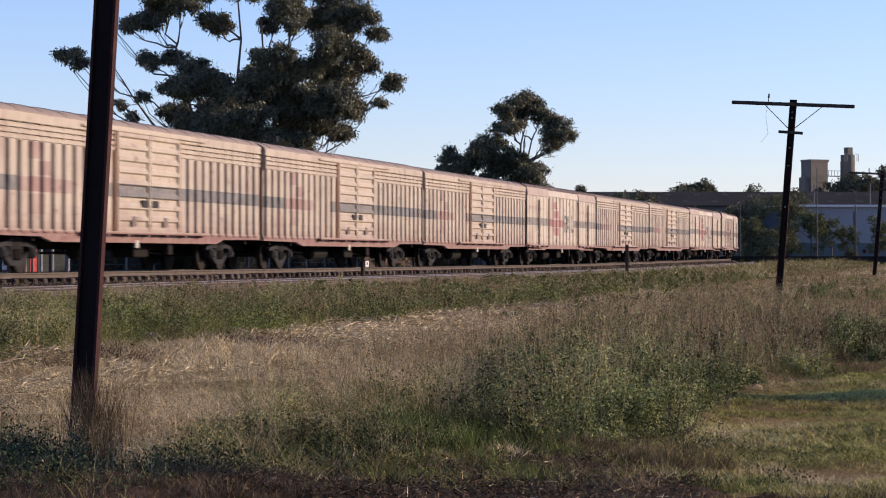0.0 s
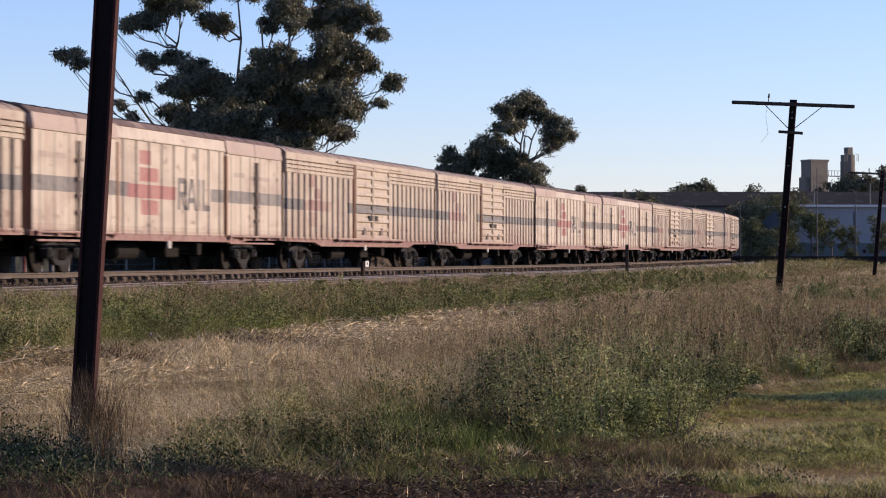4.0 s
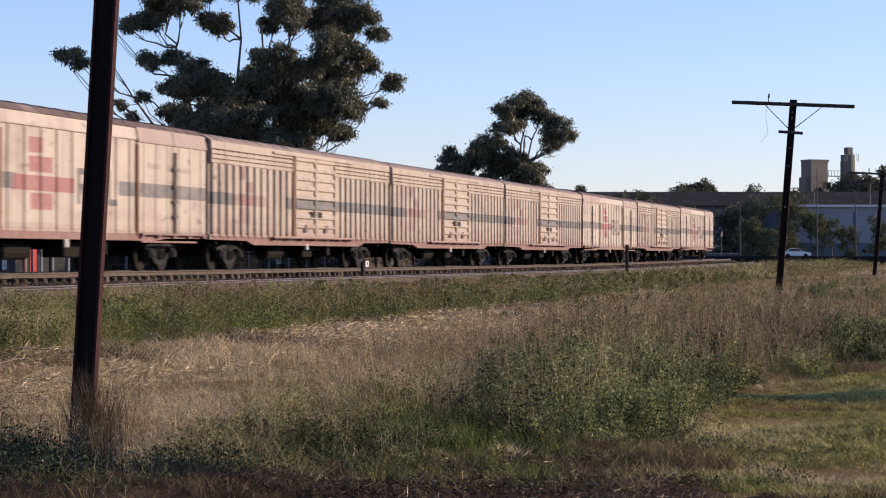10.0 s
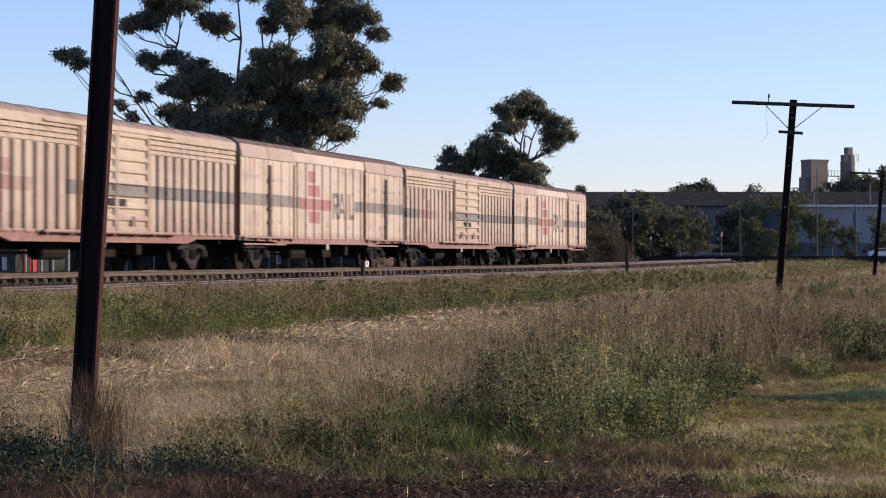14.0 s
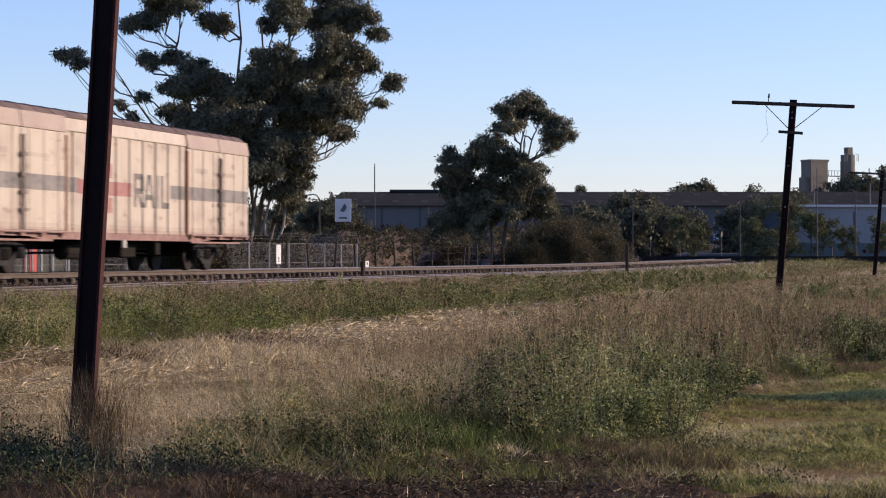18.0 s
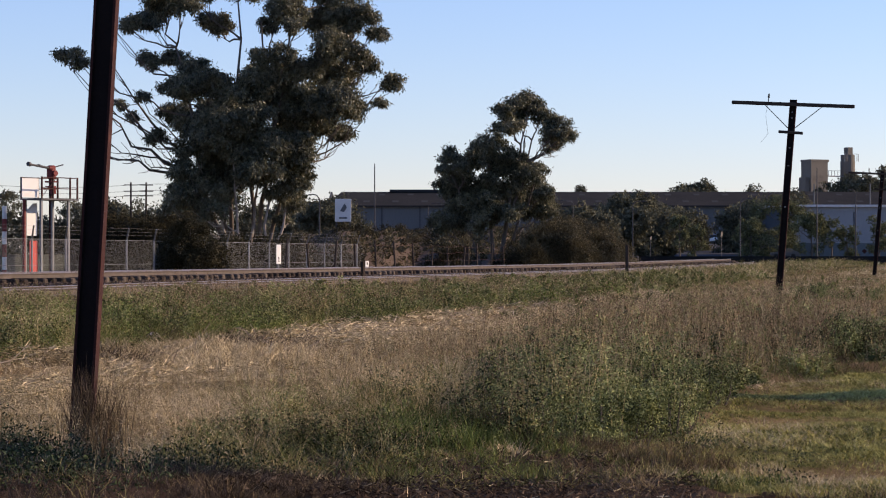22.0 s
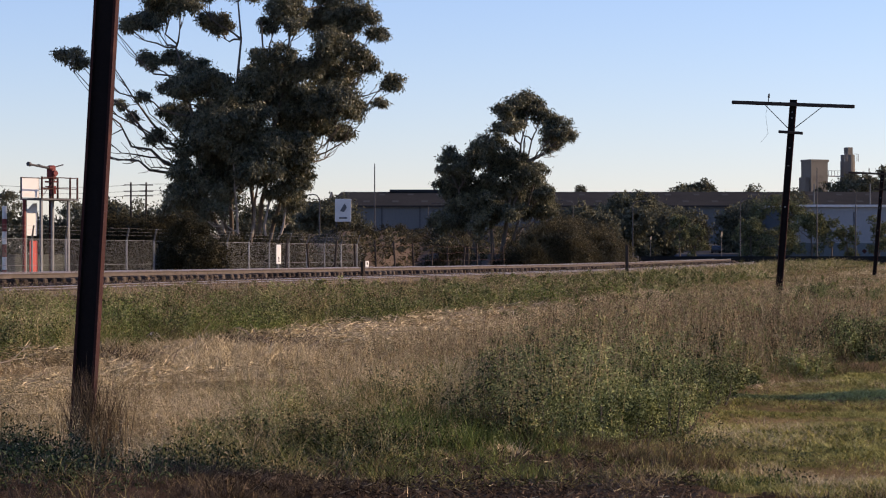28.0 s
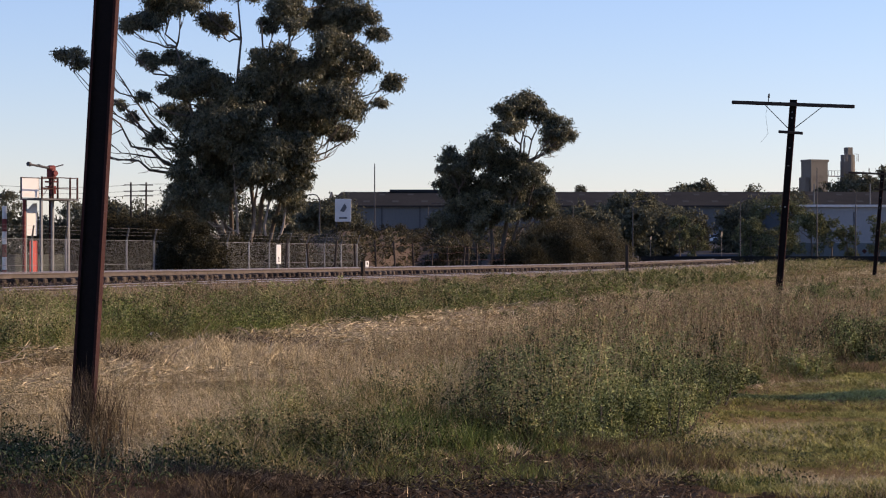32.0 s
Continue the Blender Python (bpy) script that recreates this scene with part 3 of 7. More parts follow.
def box_van(label):
    v = thing("box_van", label, "rail wagon", "vans of the goods train")
    sets = underframe(v, 0.85, M_BOX)
    hull = [(-1.38, 1.0), (-1.38, 3.60), (-1.24, 3.74), (-1.05, 3.86), (1.05, 3.86), (1.24, 3.74), (1.38, 3.60), (1.38, 1.0)]
    Build().prism(hull, "x", -10.36, 10.36).done("body_core", M_END, v, "brown van end and inner body")
    top = [(-1.41, 3.74), (-1.20, 3.90), (-0.6, 4.02), (0.0, 4.06), (0.6, 4.02), (1.20, 3.90), (1.41, 3.74)]
    arched_roof(v, top, M_ROOF_B, np.arange(-10.3, 10.4, 1.03))
    for side in (-1, 1):
        turned(corrugated(-4.62, 4.62, 1.03, 0.11, -1.41, -1.455, 1.0, 3.42, slope=0.03).done("side_panel", M_BOX, v), side)
        slope = Build()
        slope.prism([(-1.38, 3.42), (-1.45, 3.42), (-1.45, 3.46), (-1.40, 3.72), (-1.24, 3.76)][::-1], "x", -4.62, 4.62)
        turned(slope.done("upper_panel", M_BOX, v), side)
        for x0, x1 in ((-10.40, -4.64), (4.64, 10.40)):
            mid = (x0 + x1) / 2
            for a, b in ((x0, mid - 0.03), (mid + 0.03, x1)):
                door = turned(corrugated(a, b, 0.96, 0.14, -1.46, -1.49, 1.06, 3.36, slope=0.035).done("side_door", M_BOX, v, "pressed steel sliding door"), side)
                up = Build()
                up.prism([(-1.40, 3.37), (-1.49, 3.37), (-1.49, 3.42), (-1.43, 3.75), (-1.24, 3.78)][::-1], "x", a, b)
                up.done("door_head", M_DOORSHADE, door, "grey-stained sloping head of the door")
            for x in (mid - 0.08, mid + 0.08):
                bar = turned(Build().tube((x, -1.52, 1.05), (x, -1.52, 3.2), 0.024, n=6).done("locking_bar", M_GRAB, v, "dark upright door locking bar"), side)
                for z in (1.5, 1.9, 2.3, 2.75):
                    Build().box(x - 0.07, x + 0.07, -1.56, -1.50, z - 0.04, z + 0.04).done("bar_bracket", M_GRAB, bar)
            edge = Build()
            e = x1 if x1 < 0 else x0
            edge.box(e - 0.05, e + 0.05, -1.49, -1.40, 1.0, 3.3)
            turned(edge.done("door_edge", M_END, v), side)
            st = Build()
            st.box(x0 + 0.15, x1 - 0.15, -1.55, -1.44, 0.99, 1.045, c=0.01)
            for x in np.linspace(x0 + 0.3, x1 - 0.3, 5):
                st.box(x - 0.12, x + 0.12, -1.53, -1.40, 0.93, 0.99)
            st.box(x0 + 0.3, x1 - 0.9, -1.48, -1.42, 0.80, 0.85)
            turned(st.done("door_rail", M_BOX, v), side)
    return v, sets


LONG = {"A": 21.8, "B": 21.1}   # metres from coupling to coupling
GAP_AT_9, SPEED, GAIN = 191.56, 15.60, 0.013
ORDER = "BABAAABBAABAAA"
LABELS = {"A": "faded cream louvre van with ribbed sides and grey band", "B": "faded cream box van with grey band and worn red mark"}


def lengthen(van, k):
    """Draws a van out to its true length without touching its bogies' shape."""
    for part in van.children:
        if part.type == "EMPTY":
            part.location.x *= k
            continue
        for ob in (part, *part.children):
            for vert in ob.data.vertices:
                vert.co.x *= k
        part.location.z -= 0.06


proto = {}
TRAIN = []
s_mid = GAP_AT_9
for k, letter in enumerate(ORDER):
    if letter not in proto:
        proto[letter] = van = (louvre_van if letter == "A" else box_van)(LABELS[letter])[0]
        lengthen(van, (LONG[letter] - 0.50) / 20.8)
    else:
        van = copy_thing(proto[letter], Matrix.Identity(4))
    s_mid += LONG[letter] / 2 if k == 0 else -(LONG[ORDER[k - 1]] + LONG[letter]) / 2
    TRAIN.append((van, s_mid))


def van_place(s_mid):
    a, b = line_at(s_mid - 7.55), line_at(s_mid + 7.55)
    return pose((a[0] + b[0]) / 2, (a[1] + b[1]) / 2, rise(s_mid), 0, 0, math.degrees(math.atan2(b[1] - a[1], b[0] - a[0])))


def train_run(t):
    """How far the train has gone since 9 s."""
    return SPEED * (t - 9) + 0.5 * GAIN * (t - 9) ** 2 - 0.045 * max(0.0, 3.0 - t) ** 2


def train_motion():
    times = [0.5 * i for i in range(65)]
    for van, s9 in TRAIN:
        walk(van, [(t, van_place(s9 - train_run(t))) for t in times])
        gone = next((t for t in times if s9 - train_run(t) < 20), 32.0)
        for part in van.children:
            for w in part.children:
                if not w.name.startswith("wheelset"):
                    continue
                rows, n = [], int(gone * 15)
                for i in range(n + 1):
                    t = i / 15
                    rows.append((t, Matrix.LocRotScale(w.location.copy(), Euler((0, -train_run(t) / 0.46, 0)), None)))
                if gone < 31.9:
                    rows.append((32.0, rows[-1][1]))
                walk(w, rows)


# ---- trees and scrub ----
M_BARK = mat("smooth_grey_gum_bark", (0.055, 0.045, 0.036), (0.20, 0.165, 0.135), 0.85, scale=0.9, fine=12, bump=0.3, stretch=(1, 1, 0.3))
M_PALE_BARK = mat("peeling_pale_bark", (0.16, 0.13, 0.105), (0.42, 0.36, 0.30), 0.8, scale=0.9, fine=12, bump=0.3, stretch=(1, 1, 0.3))
M_GUM = leaf_mat("gum_leaves", (0.036, 0.042, 0.024), (0.215, 0.205, 0.13), 0.25, 0.42, 0.35)
M_GUM2 = leaf_mat("young_gum_leaves", (0.036, 0.043, 0.024), (0.22, 0.21, 0.13), 0.25, 0.45, 0.35)
# far leaf colour is lightened to stand in for haze over distance
M_FAR_LEAF = leaf_mat("haze_lightened_leaves", (0.07, 0.073, 0.05), (0.17, 0.163, 0.11), 0.15, 0.8, 0.0)
M_STREET = leaf_mat("street_tree_leaves", (0.055, 0.066, 0.036), (0.21, 0.21, 0.11), 0.18, 0.75, 0.0)
M_SCRUB = leaf_mat("dry_scrub_leaves", (0.05, 0.046, 0.03), (0.20, 0.175, 0.11), 0.2, 0.8, 0.0)
M_BANK_WEED = leaf_mat("rough_bank_weeds", (0.035, 0.034, 0.02), (0.15, 0.128, 0.078), 0.15, 0.8, 0.0)
M_SCRUB2 = leaf_mat("dark_scrub_leaves", (0.026, 0.026, 0.016), (0.085, 0.074, 0.045), 0.15, 0.8, 0.0)


def leaf_sprays(rng, centres, radii, per_area, length, width, droop=0.7, flat=0.75, sub=9, lobes=0):
    """Long pointed leaves gathered in small sprays inside each clump; lobes: smaller tufts into which a clump breaks up."""
    out = []
    masses = []
    for c, r in zip(centres, radii):
        if not lobes:
            masses.append((np.array(c, dtype=float), r))
            continue
        k = max(4, int(lobes * min(1.5, 0.55 + 0.5 * r)))
        d = rng.normal(size=(k, 3))
        d[:, 2] += 0.25
        d /= np.linalg.norm(d, axis=1)[:, None]
        at = np.array(c) + d * (r * rng.uniform(0.45, 0.92, (k, 1))) * np.array([1, 1, flat])
        masses += [(p, r * q) for p, q in zip(at, rng.uniform(0.28, 0.48, k))]
    for c, r in masses:
        m = max(4, int(sub * (0.7 + 1.6 * r)))
        d = rng.normal(size=(m, 3))
        d /= np.linalg.norm(d, axis=1)[:, None]
        sprays = c + d * (r * rng.uniform(0.25, 1.0, (m, 1)) ** 0.6) * np.array([1, 1, flat])
        n = max(10, int(per_area * r * r))
        k = rng.integers(0, m, n)
        g = rng.normal(size=(n, 3))
        p = sprays[k] + g * np.array([1, 1, 0.8]) * ((0.24 if lobes else 0.13) * r + 0.05)
        ax = rng.normal(size=(n, 3))
        ax[:, 2] -= droop * 1.6
        ax /= np.linalg.norm(ax, axis=1)[:, None]
        s = np.cross(ax, rng.normal(size=(n, 3)))
        s /= np.linalg.norm(s, axis=1)[:, None] + 1e-9
        ln = length * rng.uniform(0.6, 1.3, (n, 1))
        w = width * rng.uniform(0.7, 1.2, (n, 1))
        out.append(np.stack([p + ax * ln * 0.2 - s * w * 0.5, p + ax * ln * 0.2 + s * w * 0.5, p + ax * ln], 1))
    return np.concatenate(out)


def limb_points(rng, a, b, sag=0.12, n=5, wobble=0.035):
    a, b = Vector(a), Vector(b)
    d = (b - a).length
    pts = []
    for i in range(n + 1):
        t = i / n
        p = a.lerp(b, t)
        p.z -= math.sin(math.pi * t) * d * sag
        if 0 < i < n:
            p += Vector(rng.normal(size=3)) * d * wobble
        pts.append(p)
    return pts


def tree(label, at, turn, clumps, stems, leaf, seed, per_area, length, width, name="tree", category="tree", trunk_r=0.28, depth=0.55, sub=9, flat=0.75, droop=0.7, group="", bark=None, whips=0, fuller=1.0, lobes=0, bare=()):
    """clumps: (across, up, radius) of each leafy mass; stems: (foot across, top across, top height). Masses are spread in depth by chance."""
    rng = np.random.default_rng(seed)
    bark = bark or M_BARK
    t = thing(name, label, category, group, at=pose(*at, 0, 0, turn))
    lo = min(c[1] for c in clumps)
    span = max(abs(c[0]) for c in clumps)
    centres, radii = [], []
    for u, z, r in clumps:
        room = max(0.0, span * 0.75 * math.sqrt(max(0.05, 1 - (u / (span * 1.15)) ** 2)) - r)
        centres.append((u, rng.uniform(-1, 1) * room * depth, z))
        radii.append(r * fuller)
    trunk = Build()
    tops = []
    for f, top, h in stems:
        y = rng.uniform(-0.5, 0.5)
        pts = limb_points(rng, (f, y * 0.3, -0.15), (top, y * 2.5, h), sag=0.02, n=7, wobble=0.012)
        trunk.path(pts, [trunk_r * (1.15 - 0.8 * i / 7) for i in range(8)], n=8)
        tops.append(pts)
    trunk.done("trunk", bark, t, smooth=True)
    limbs = Build()
    for c, r in zip(centres, radii):
        best = min((p for pts in tops for p in pts[2:]), key=lambda p: (p - Vector(c)).length + 3.0 * max(0.0, p.z - (c[2] - 0.55 * abs(p.x - c[0]) - 0.3)))
        d = (Vector(c) - best).length
        th = min(trunk_r * 0.5, 0.03 + 0.014 * d)
        pts = limb_points(rng, best, c)
        limbs.path(pts, [th * (1 - 0.75 * i / 5) for i in range(6)], n=5)
        for _ in range(max(2, int(r * 4))):
            g = rng.normal(size=3)
            g /= np.linalg.norm(g)
            g[2] = abs(g[2]) * 0.6
            e = Vector(c) + Vector(g * r * 0.85)
            limbs.path(limb_points(rng, pts[3], e, n=3), [th * 0.35, th * 0.28, th * 0.2, th * 0.1], n=4)
    for _ in range(whips):
        k = int(rng.integers(0, len(centres)))
        a = tops[int(rng.integers(0, len(tops)))][int(rng.integers(3, 7))]
        limbs.path(limb_points(rng, a, Vector(centres[k]) + Vector((rng.normal() * 0.8, rng.normal(), rng.uniform(-1, 1))), n=4, sag=0.1), [0.05, 0.04, 0.03, 0.02, 0.01], n=4)
    for a, b, th in bare:
        pts = limb_points(rng, (a[0], 0.4, a[1]), (b[0], rng.uniform(-1, 1), b[1]), sag=0.06, n=5, wobble=0.03)
        limbs.path(pts, [th * (1 - 0.14 * i) for i in range(6)], n=5)
        for i in range(7):
            p = pts[2 + i % 3].lerp(pts[3 + i % 3], rng.random())
            e = p + Vector(((b[0] - a[0]) * rng.uniform(0.1, 0.4), rng.normal() * 0.5, rng.uniform(-0.3, 1.1)))
            limbs.path(limb_points(rng, p, e, n=3), [th * 0.35, th * 0.28, th * 0.2, th * 0.12], n=4)
    tagged(limbs.done("branchwork", bark, t, smooth=True), "bare limbs and twigs", kind="stuff")
    quad_cloud("crown", leaf_sprays(rng, centres, radii, per_area, length, width, droop, flat, sub, lobes), leaf, t, corners=3)
    return t


ACROSS = PSI - 90.0   # turns a tree so that its x axis lies across the view
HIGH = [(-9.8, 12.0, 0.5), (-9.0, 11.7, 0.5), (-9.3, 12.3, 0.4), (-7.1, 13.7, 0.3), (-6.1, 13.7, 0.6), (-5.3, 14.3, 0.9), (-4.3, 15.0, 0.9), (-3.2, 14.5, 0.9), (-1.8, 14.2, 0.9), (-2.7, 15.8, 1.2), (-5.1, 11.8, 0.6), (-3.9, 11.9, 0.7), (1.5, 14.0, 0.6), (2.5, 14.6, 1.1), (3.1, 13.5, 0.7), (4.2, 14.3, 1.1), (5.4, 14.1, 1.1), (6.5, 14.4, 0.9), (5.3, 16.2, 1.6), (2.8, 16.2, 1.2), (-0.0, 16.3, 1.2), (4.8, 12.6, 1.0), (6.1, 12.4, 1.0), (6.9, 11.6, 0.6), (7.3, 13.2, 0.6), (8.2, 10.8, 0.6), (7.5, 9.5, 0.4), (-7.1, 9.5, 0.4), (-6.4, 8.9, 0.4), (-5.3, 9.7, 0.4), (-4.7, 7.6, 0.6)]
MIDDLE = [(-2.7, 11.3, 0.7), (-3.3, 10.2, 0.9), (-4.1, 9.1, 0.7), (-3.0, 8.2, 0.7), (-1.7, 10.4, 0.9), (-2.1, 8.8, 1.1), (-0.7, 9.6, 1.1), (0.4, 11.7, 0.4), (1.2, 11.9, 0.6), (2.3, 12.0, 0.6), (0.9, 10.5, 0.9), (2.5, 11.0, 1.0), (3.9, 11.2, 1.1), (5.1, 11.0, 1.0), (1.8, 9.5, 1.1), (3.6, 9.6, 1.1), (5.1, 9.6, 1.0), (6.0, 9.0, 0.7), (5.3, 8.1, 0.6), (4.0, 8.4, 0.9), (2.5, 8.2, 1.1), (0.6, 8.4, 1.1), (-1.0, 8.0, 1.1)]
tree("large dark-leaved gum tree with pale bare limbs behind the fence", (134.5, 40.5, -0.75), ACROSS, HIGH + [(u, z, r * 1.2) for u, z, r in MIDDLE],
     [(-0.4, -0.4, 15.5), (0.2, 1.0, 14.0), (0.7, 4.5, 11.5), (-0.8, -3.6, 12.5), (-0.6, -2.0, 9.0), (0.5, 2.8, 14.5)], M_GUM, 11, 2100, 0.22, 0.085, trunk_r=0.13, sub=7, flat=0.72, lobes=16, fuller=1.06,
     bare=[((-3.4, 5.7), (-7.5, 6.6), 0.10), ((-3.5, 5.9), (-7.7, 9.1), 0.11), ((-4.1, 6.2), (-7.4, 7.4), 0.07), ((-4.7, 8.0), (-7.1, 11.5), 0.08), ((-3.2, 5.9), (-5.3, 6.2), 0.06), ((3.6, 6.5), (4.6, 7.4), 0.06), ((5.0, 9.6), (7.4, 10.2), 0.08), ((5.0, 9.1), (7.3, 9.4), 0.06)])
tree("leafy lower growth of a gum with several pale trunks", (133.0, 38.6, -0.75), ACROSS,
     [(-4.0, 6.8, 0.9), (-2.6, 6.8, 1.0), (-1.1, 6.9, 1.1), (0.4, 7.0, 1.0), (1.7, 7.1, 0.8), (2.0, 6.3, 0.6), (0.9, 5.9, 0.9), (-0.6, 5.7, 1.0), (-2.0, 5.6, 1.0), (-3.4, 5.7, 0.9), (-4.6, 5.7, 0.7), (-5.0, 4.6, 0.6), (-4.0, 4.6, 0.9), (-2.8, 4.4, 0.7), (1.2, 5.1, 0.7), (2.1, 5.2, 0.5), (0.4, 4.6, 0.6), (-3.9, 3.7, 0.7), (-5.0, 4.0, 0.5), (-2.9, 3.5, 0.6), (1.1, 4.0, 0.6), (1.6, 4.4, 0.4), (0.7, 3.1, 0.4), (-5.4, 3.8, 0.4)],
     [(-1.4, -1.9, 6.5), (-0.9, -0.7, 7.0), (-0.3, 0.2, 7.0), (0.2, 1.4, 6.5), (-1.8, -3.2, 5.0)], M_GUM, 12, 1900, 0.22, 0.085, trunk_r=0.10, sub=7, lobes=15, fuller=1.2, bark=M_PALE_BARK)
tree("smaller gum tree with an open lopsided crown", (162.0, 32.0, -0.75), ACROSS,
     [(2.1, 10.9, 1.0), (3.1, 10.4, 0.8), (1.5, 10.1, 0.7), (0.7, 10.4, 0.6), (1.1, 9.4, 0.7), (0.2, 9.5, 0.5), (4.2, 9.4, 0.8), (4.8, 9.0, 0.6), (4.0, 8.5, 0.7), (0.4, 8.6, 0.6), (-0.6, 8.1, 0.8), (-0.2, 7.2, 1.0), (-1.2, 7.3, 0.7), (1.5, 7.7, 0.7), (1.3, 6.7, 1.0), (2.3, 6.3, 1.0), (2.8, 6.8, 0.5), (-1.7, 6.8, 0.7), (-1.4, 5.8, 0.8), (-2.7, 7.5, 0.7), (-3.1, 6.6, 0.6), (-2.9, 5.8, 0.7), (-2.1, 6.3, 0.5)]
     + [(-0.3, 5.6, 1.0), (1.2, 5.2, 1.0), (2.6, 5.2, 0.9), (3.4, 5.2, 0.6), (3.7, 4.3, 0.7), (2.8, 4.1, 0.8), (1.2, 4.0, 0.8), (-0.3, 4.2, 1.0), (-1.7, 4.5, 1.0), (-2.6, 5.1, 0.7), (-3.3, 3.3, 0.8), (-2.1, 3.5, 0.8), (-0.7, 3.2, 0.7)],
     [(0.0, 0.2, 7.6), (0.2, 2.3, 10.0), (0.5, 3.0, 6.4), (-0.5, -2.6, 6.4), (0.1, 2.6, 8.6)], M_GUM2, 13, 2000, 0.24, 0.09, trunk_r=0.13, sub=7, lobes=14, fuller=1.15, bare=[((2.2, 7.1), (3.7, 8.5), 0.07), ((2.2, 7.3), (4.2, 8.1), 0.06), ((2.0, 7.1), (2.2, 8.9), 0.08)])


def bush(label, at, across, height, leaf, seed, per_area=1100, length=0.16, width=0.07, name="bush", category="bush", group="", deep=0.8):
    rng = np.random.default_rng(seed)
    t = thing(name, label, category, group, at=pose(*at, 0, 0, ACROSS))
    n = max(9, int(across * 5))
    centres, radii = [], []
    for _ in range(n):
        u = rng.uniform(-0.5, 0.5)
        h = height * (1 - 1.6 * u * u) * rng.uniform(0.25, 0.92)
        r = height * rng.uniform(0.18, 0.30)
        centres.append((u * across, rng.uniform(-0.5, 0.5) * across * deep * 0.6, max(r * 0.6, h - r * 0.5)))
        radii.append(r)
    stems = Build()
    for c in centres:
        stems.path(limb_points(rng, (c[0] * 0.4, c[1] * 0.4, -0.1), c, n=3), [q * min(1.0, height / 1.6) for q in (0.04, 0.03, 0.022, 0.012)], n=4)
    tagged(stems.done("stem_work", M_BARK, t), "thin woody stems", kind="stuff")
    quad_cloud("foliage", leaf_sprays(rng, centres, radii, per_area, length, width, 0.0, 0.9, 8), leaf, t, corners=3)
    return t


bush("dense dark round bush against the wire fence", (91.0, 29.75, -0.85), 2.5, 2.95, M_SCRUB2, 21, per_area=5200, length=0.11, width=0.05)
for x, y, w, h, leafy, seed in ((163, 27.6, 3.4, 2.9, M_SCRUB, 22), (166, 25.9, 3.0, 2.6, M_SCRUB, 23), (160, 29.6, 3.2, 2.4, M_SCRUB2, 24), (158, 33.6, 3.0, 2.2, M_SCRUB2, 25), 
                                (170, 30, 3.4, 2.7, M_SCRUB, 29), (151, 55.5, 4.0, 3.6, M_SCRUB2, 30), (156, 53.6, 4.0, 3.4, M_SCRUB2, 31), (148, 54.5, 4.2, 3.5, M_SCRUB2, 34)):
    bush("low dry brown scrub beyond the railway" if leafy is M_SCRUB else "low dark scrub beyond the railway", (x, y, -0.8), w * (1.3 if leafy is M_SCRUB else 1.0), h * (1.4 if leafy is M_SCRUB else 1.0), leafy, seed, per_area=1900, length=0.16, width=0.05, group="scrub beyond the railway")


for bear, d, w, h, seed in ((17.3, 126, 3.4, 2.5, 131), (16.7, 129, 3.6, 2.3, 132), (16.1, 128, 3.4, 2.5, 133), (15.5, 130, 3.6, 2.6, 134), (14.9, 131, 3.2, 2.2, 135), (20.3, 150, 5.0, 3.3, 136), (19.8, 152, 5.2, 3.9, 137), (19.3, 151, 5.0, 4.0, 138), (18.8, 150, 5.0, 3.7, 139), (18.2, 148, 4.6, 3.3, 140)):
    bush("low dark scrub beyond the railway", (*spot(bear, d), -0.85), w, h, M_SCRUB2, seed, per_area=1700, length=0.17, width=0.06, group="scrub beyond the railway")


def round_tree(label, at, across, height, leaf, seed, foot=0.15, per_area=420, length=0.4, width=0.2, group="", n=None, trunk_r=0.14):
    """A small street tree: an uneven crown of several masses over a short trunk."""
    rng = np.random.default_rng(seed)
    cl = []
    for i in range(n or 12):
        t = rng.uniform(foot, 0.93)
        prof = math.sin(math.pi * min(1.0, (t - foot) / (1 - foot) * 0.85 + 0.12)) ** 0.7
        cl.append((rng.uniform(-0.5, 0.5) * across * prof * 0.85, t * height, across * rng.uniform(0.13, 0.24)))
    return tree(label, at, ACROSS, cl, [(0, rng.uniform(-0.1, 0.1) * across, height * 0.8)], leaf, seed, per_area, length, width, trunk_r=trunk_r, depth=0.9, sub=7, group=group, flat=0.95, droop=0.2)


# belt of trees along the far road
BELT = "trees along the far road"
for bear, dist, w, h, seed in ((6.95, 281, 2.9, 5.4, 41), (6.60, 285, 2.4, 4.9, 42), (5.35, 276, 4.2, 4.6, 43), (5.0, 280, 2.8, 3.8, 44), (4.0, 278, 4.8, 6.2, 45), (3.55, 280, 3.0, 4.9, 46), (3.25, 279, 2.8, 4.1, 47), (2.55, 279, 3.2, 5.4, 48), (4.75, 297, 6.2, 8.4, 49)):
    x, y = spot(bear, dist * FAR)
    round_tree("dark green street tree beside the far road", (x, y, -0.9), w * FAR, h * FAR, M_STREET, seed, group=BELT, per_area=230, length=0.46, width=0.23)
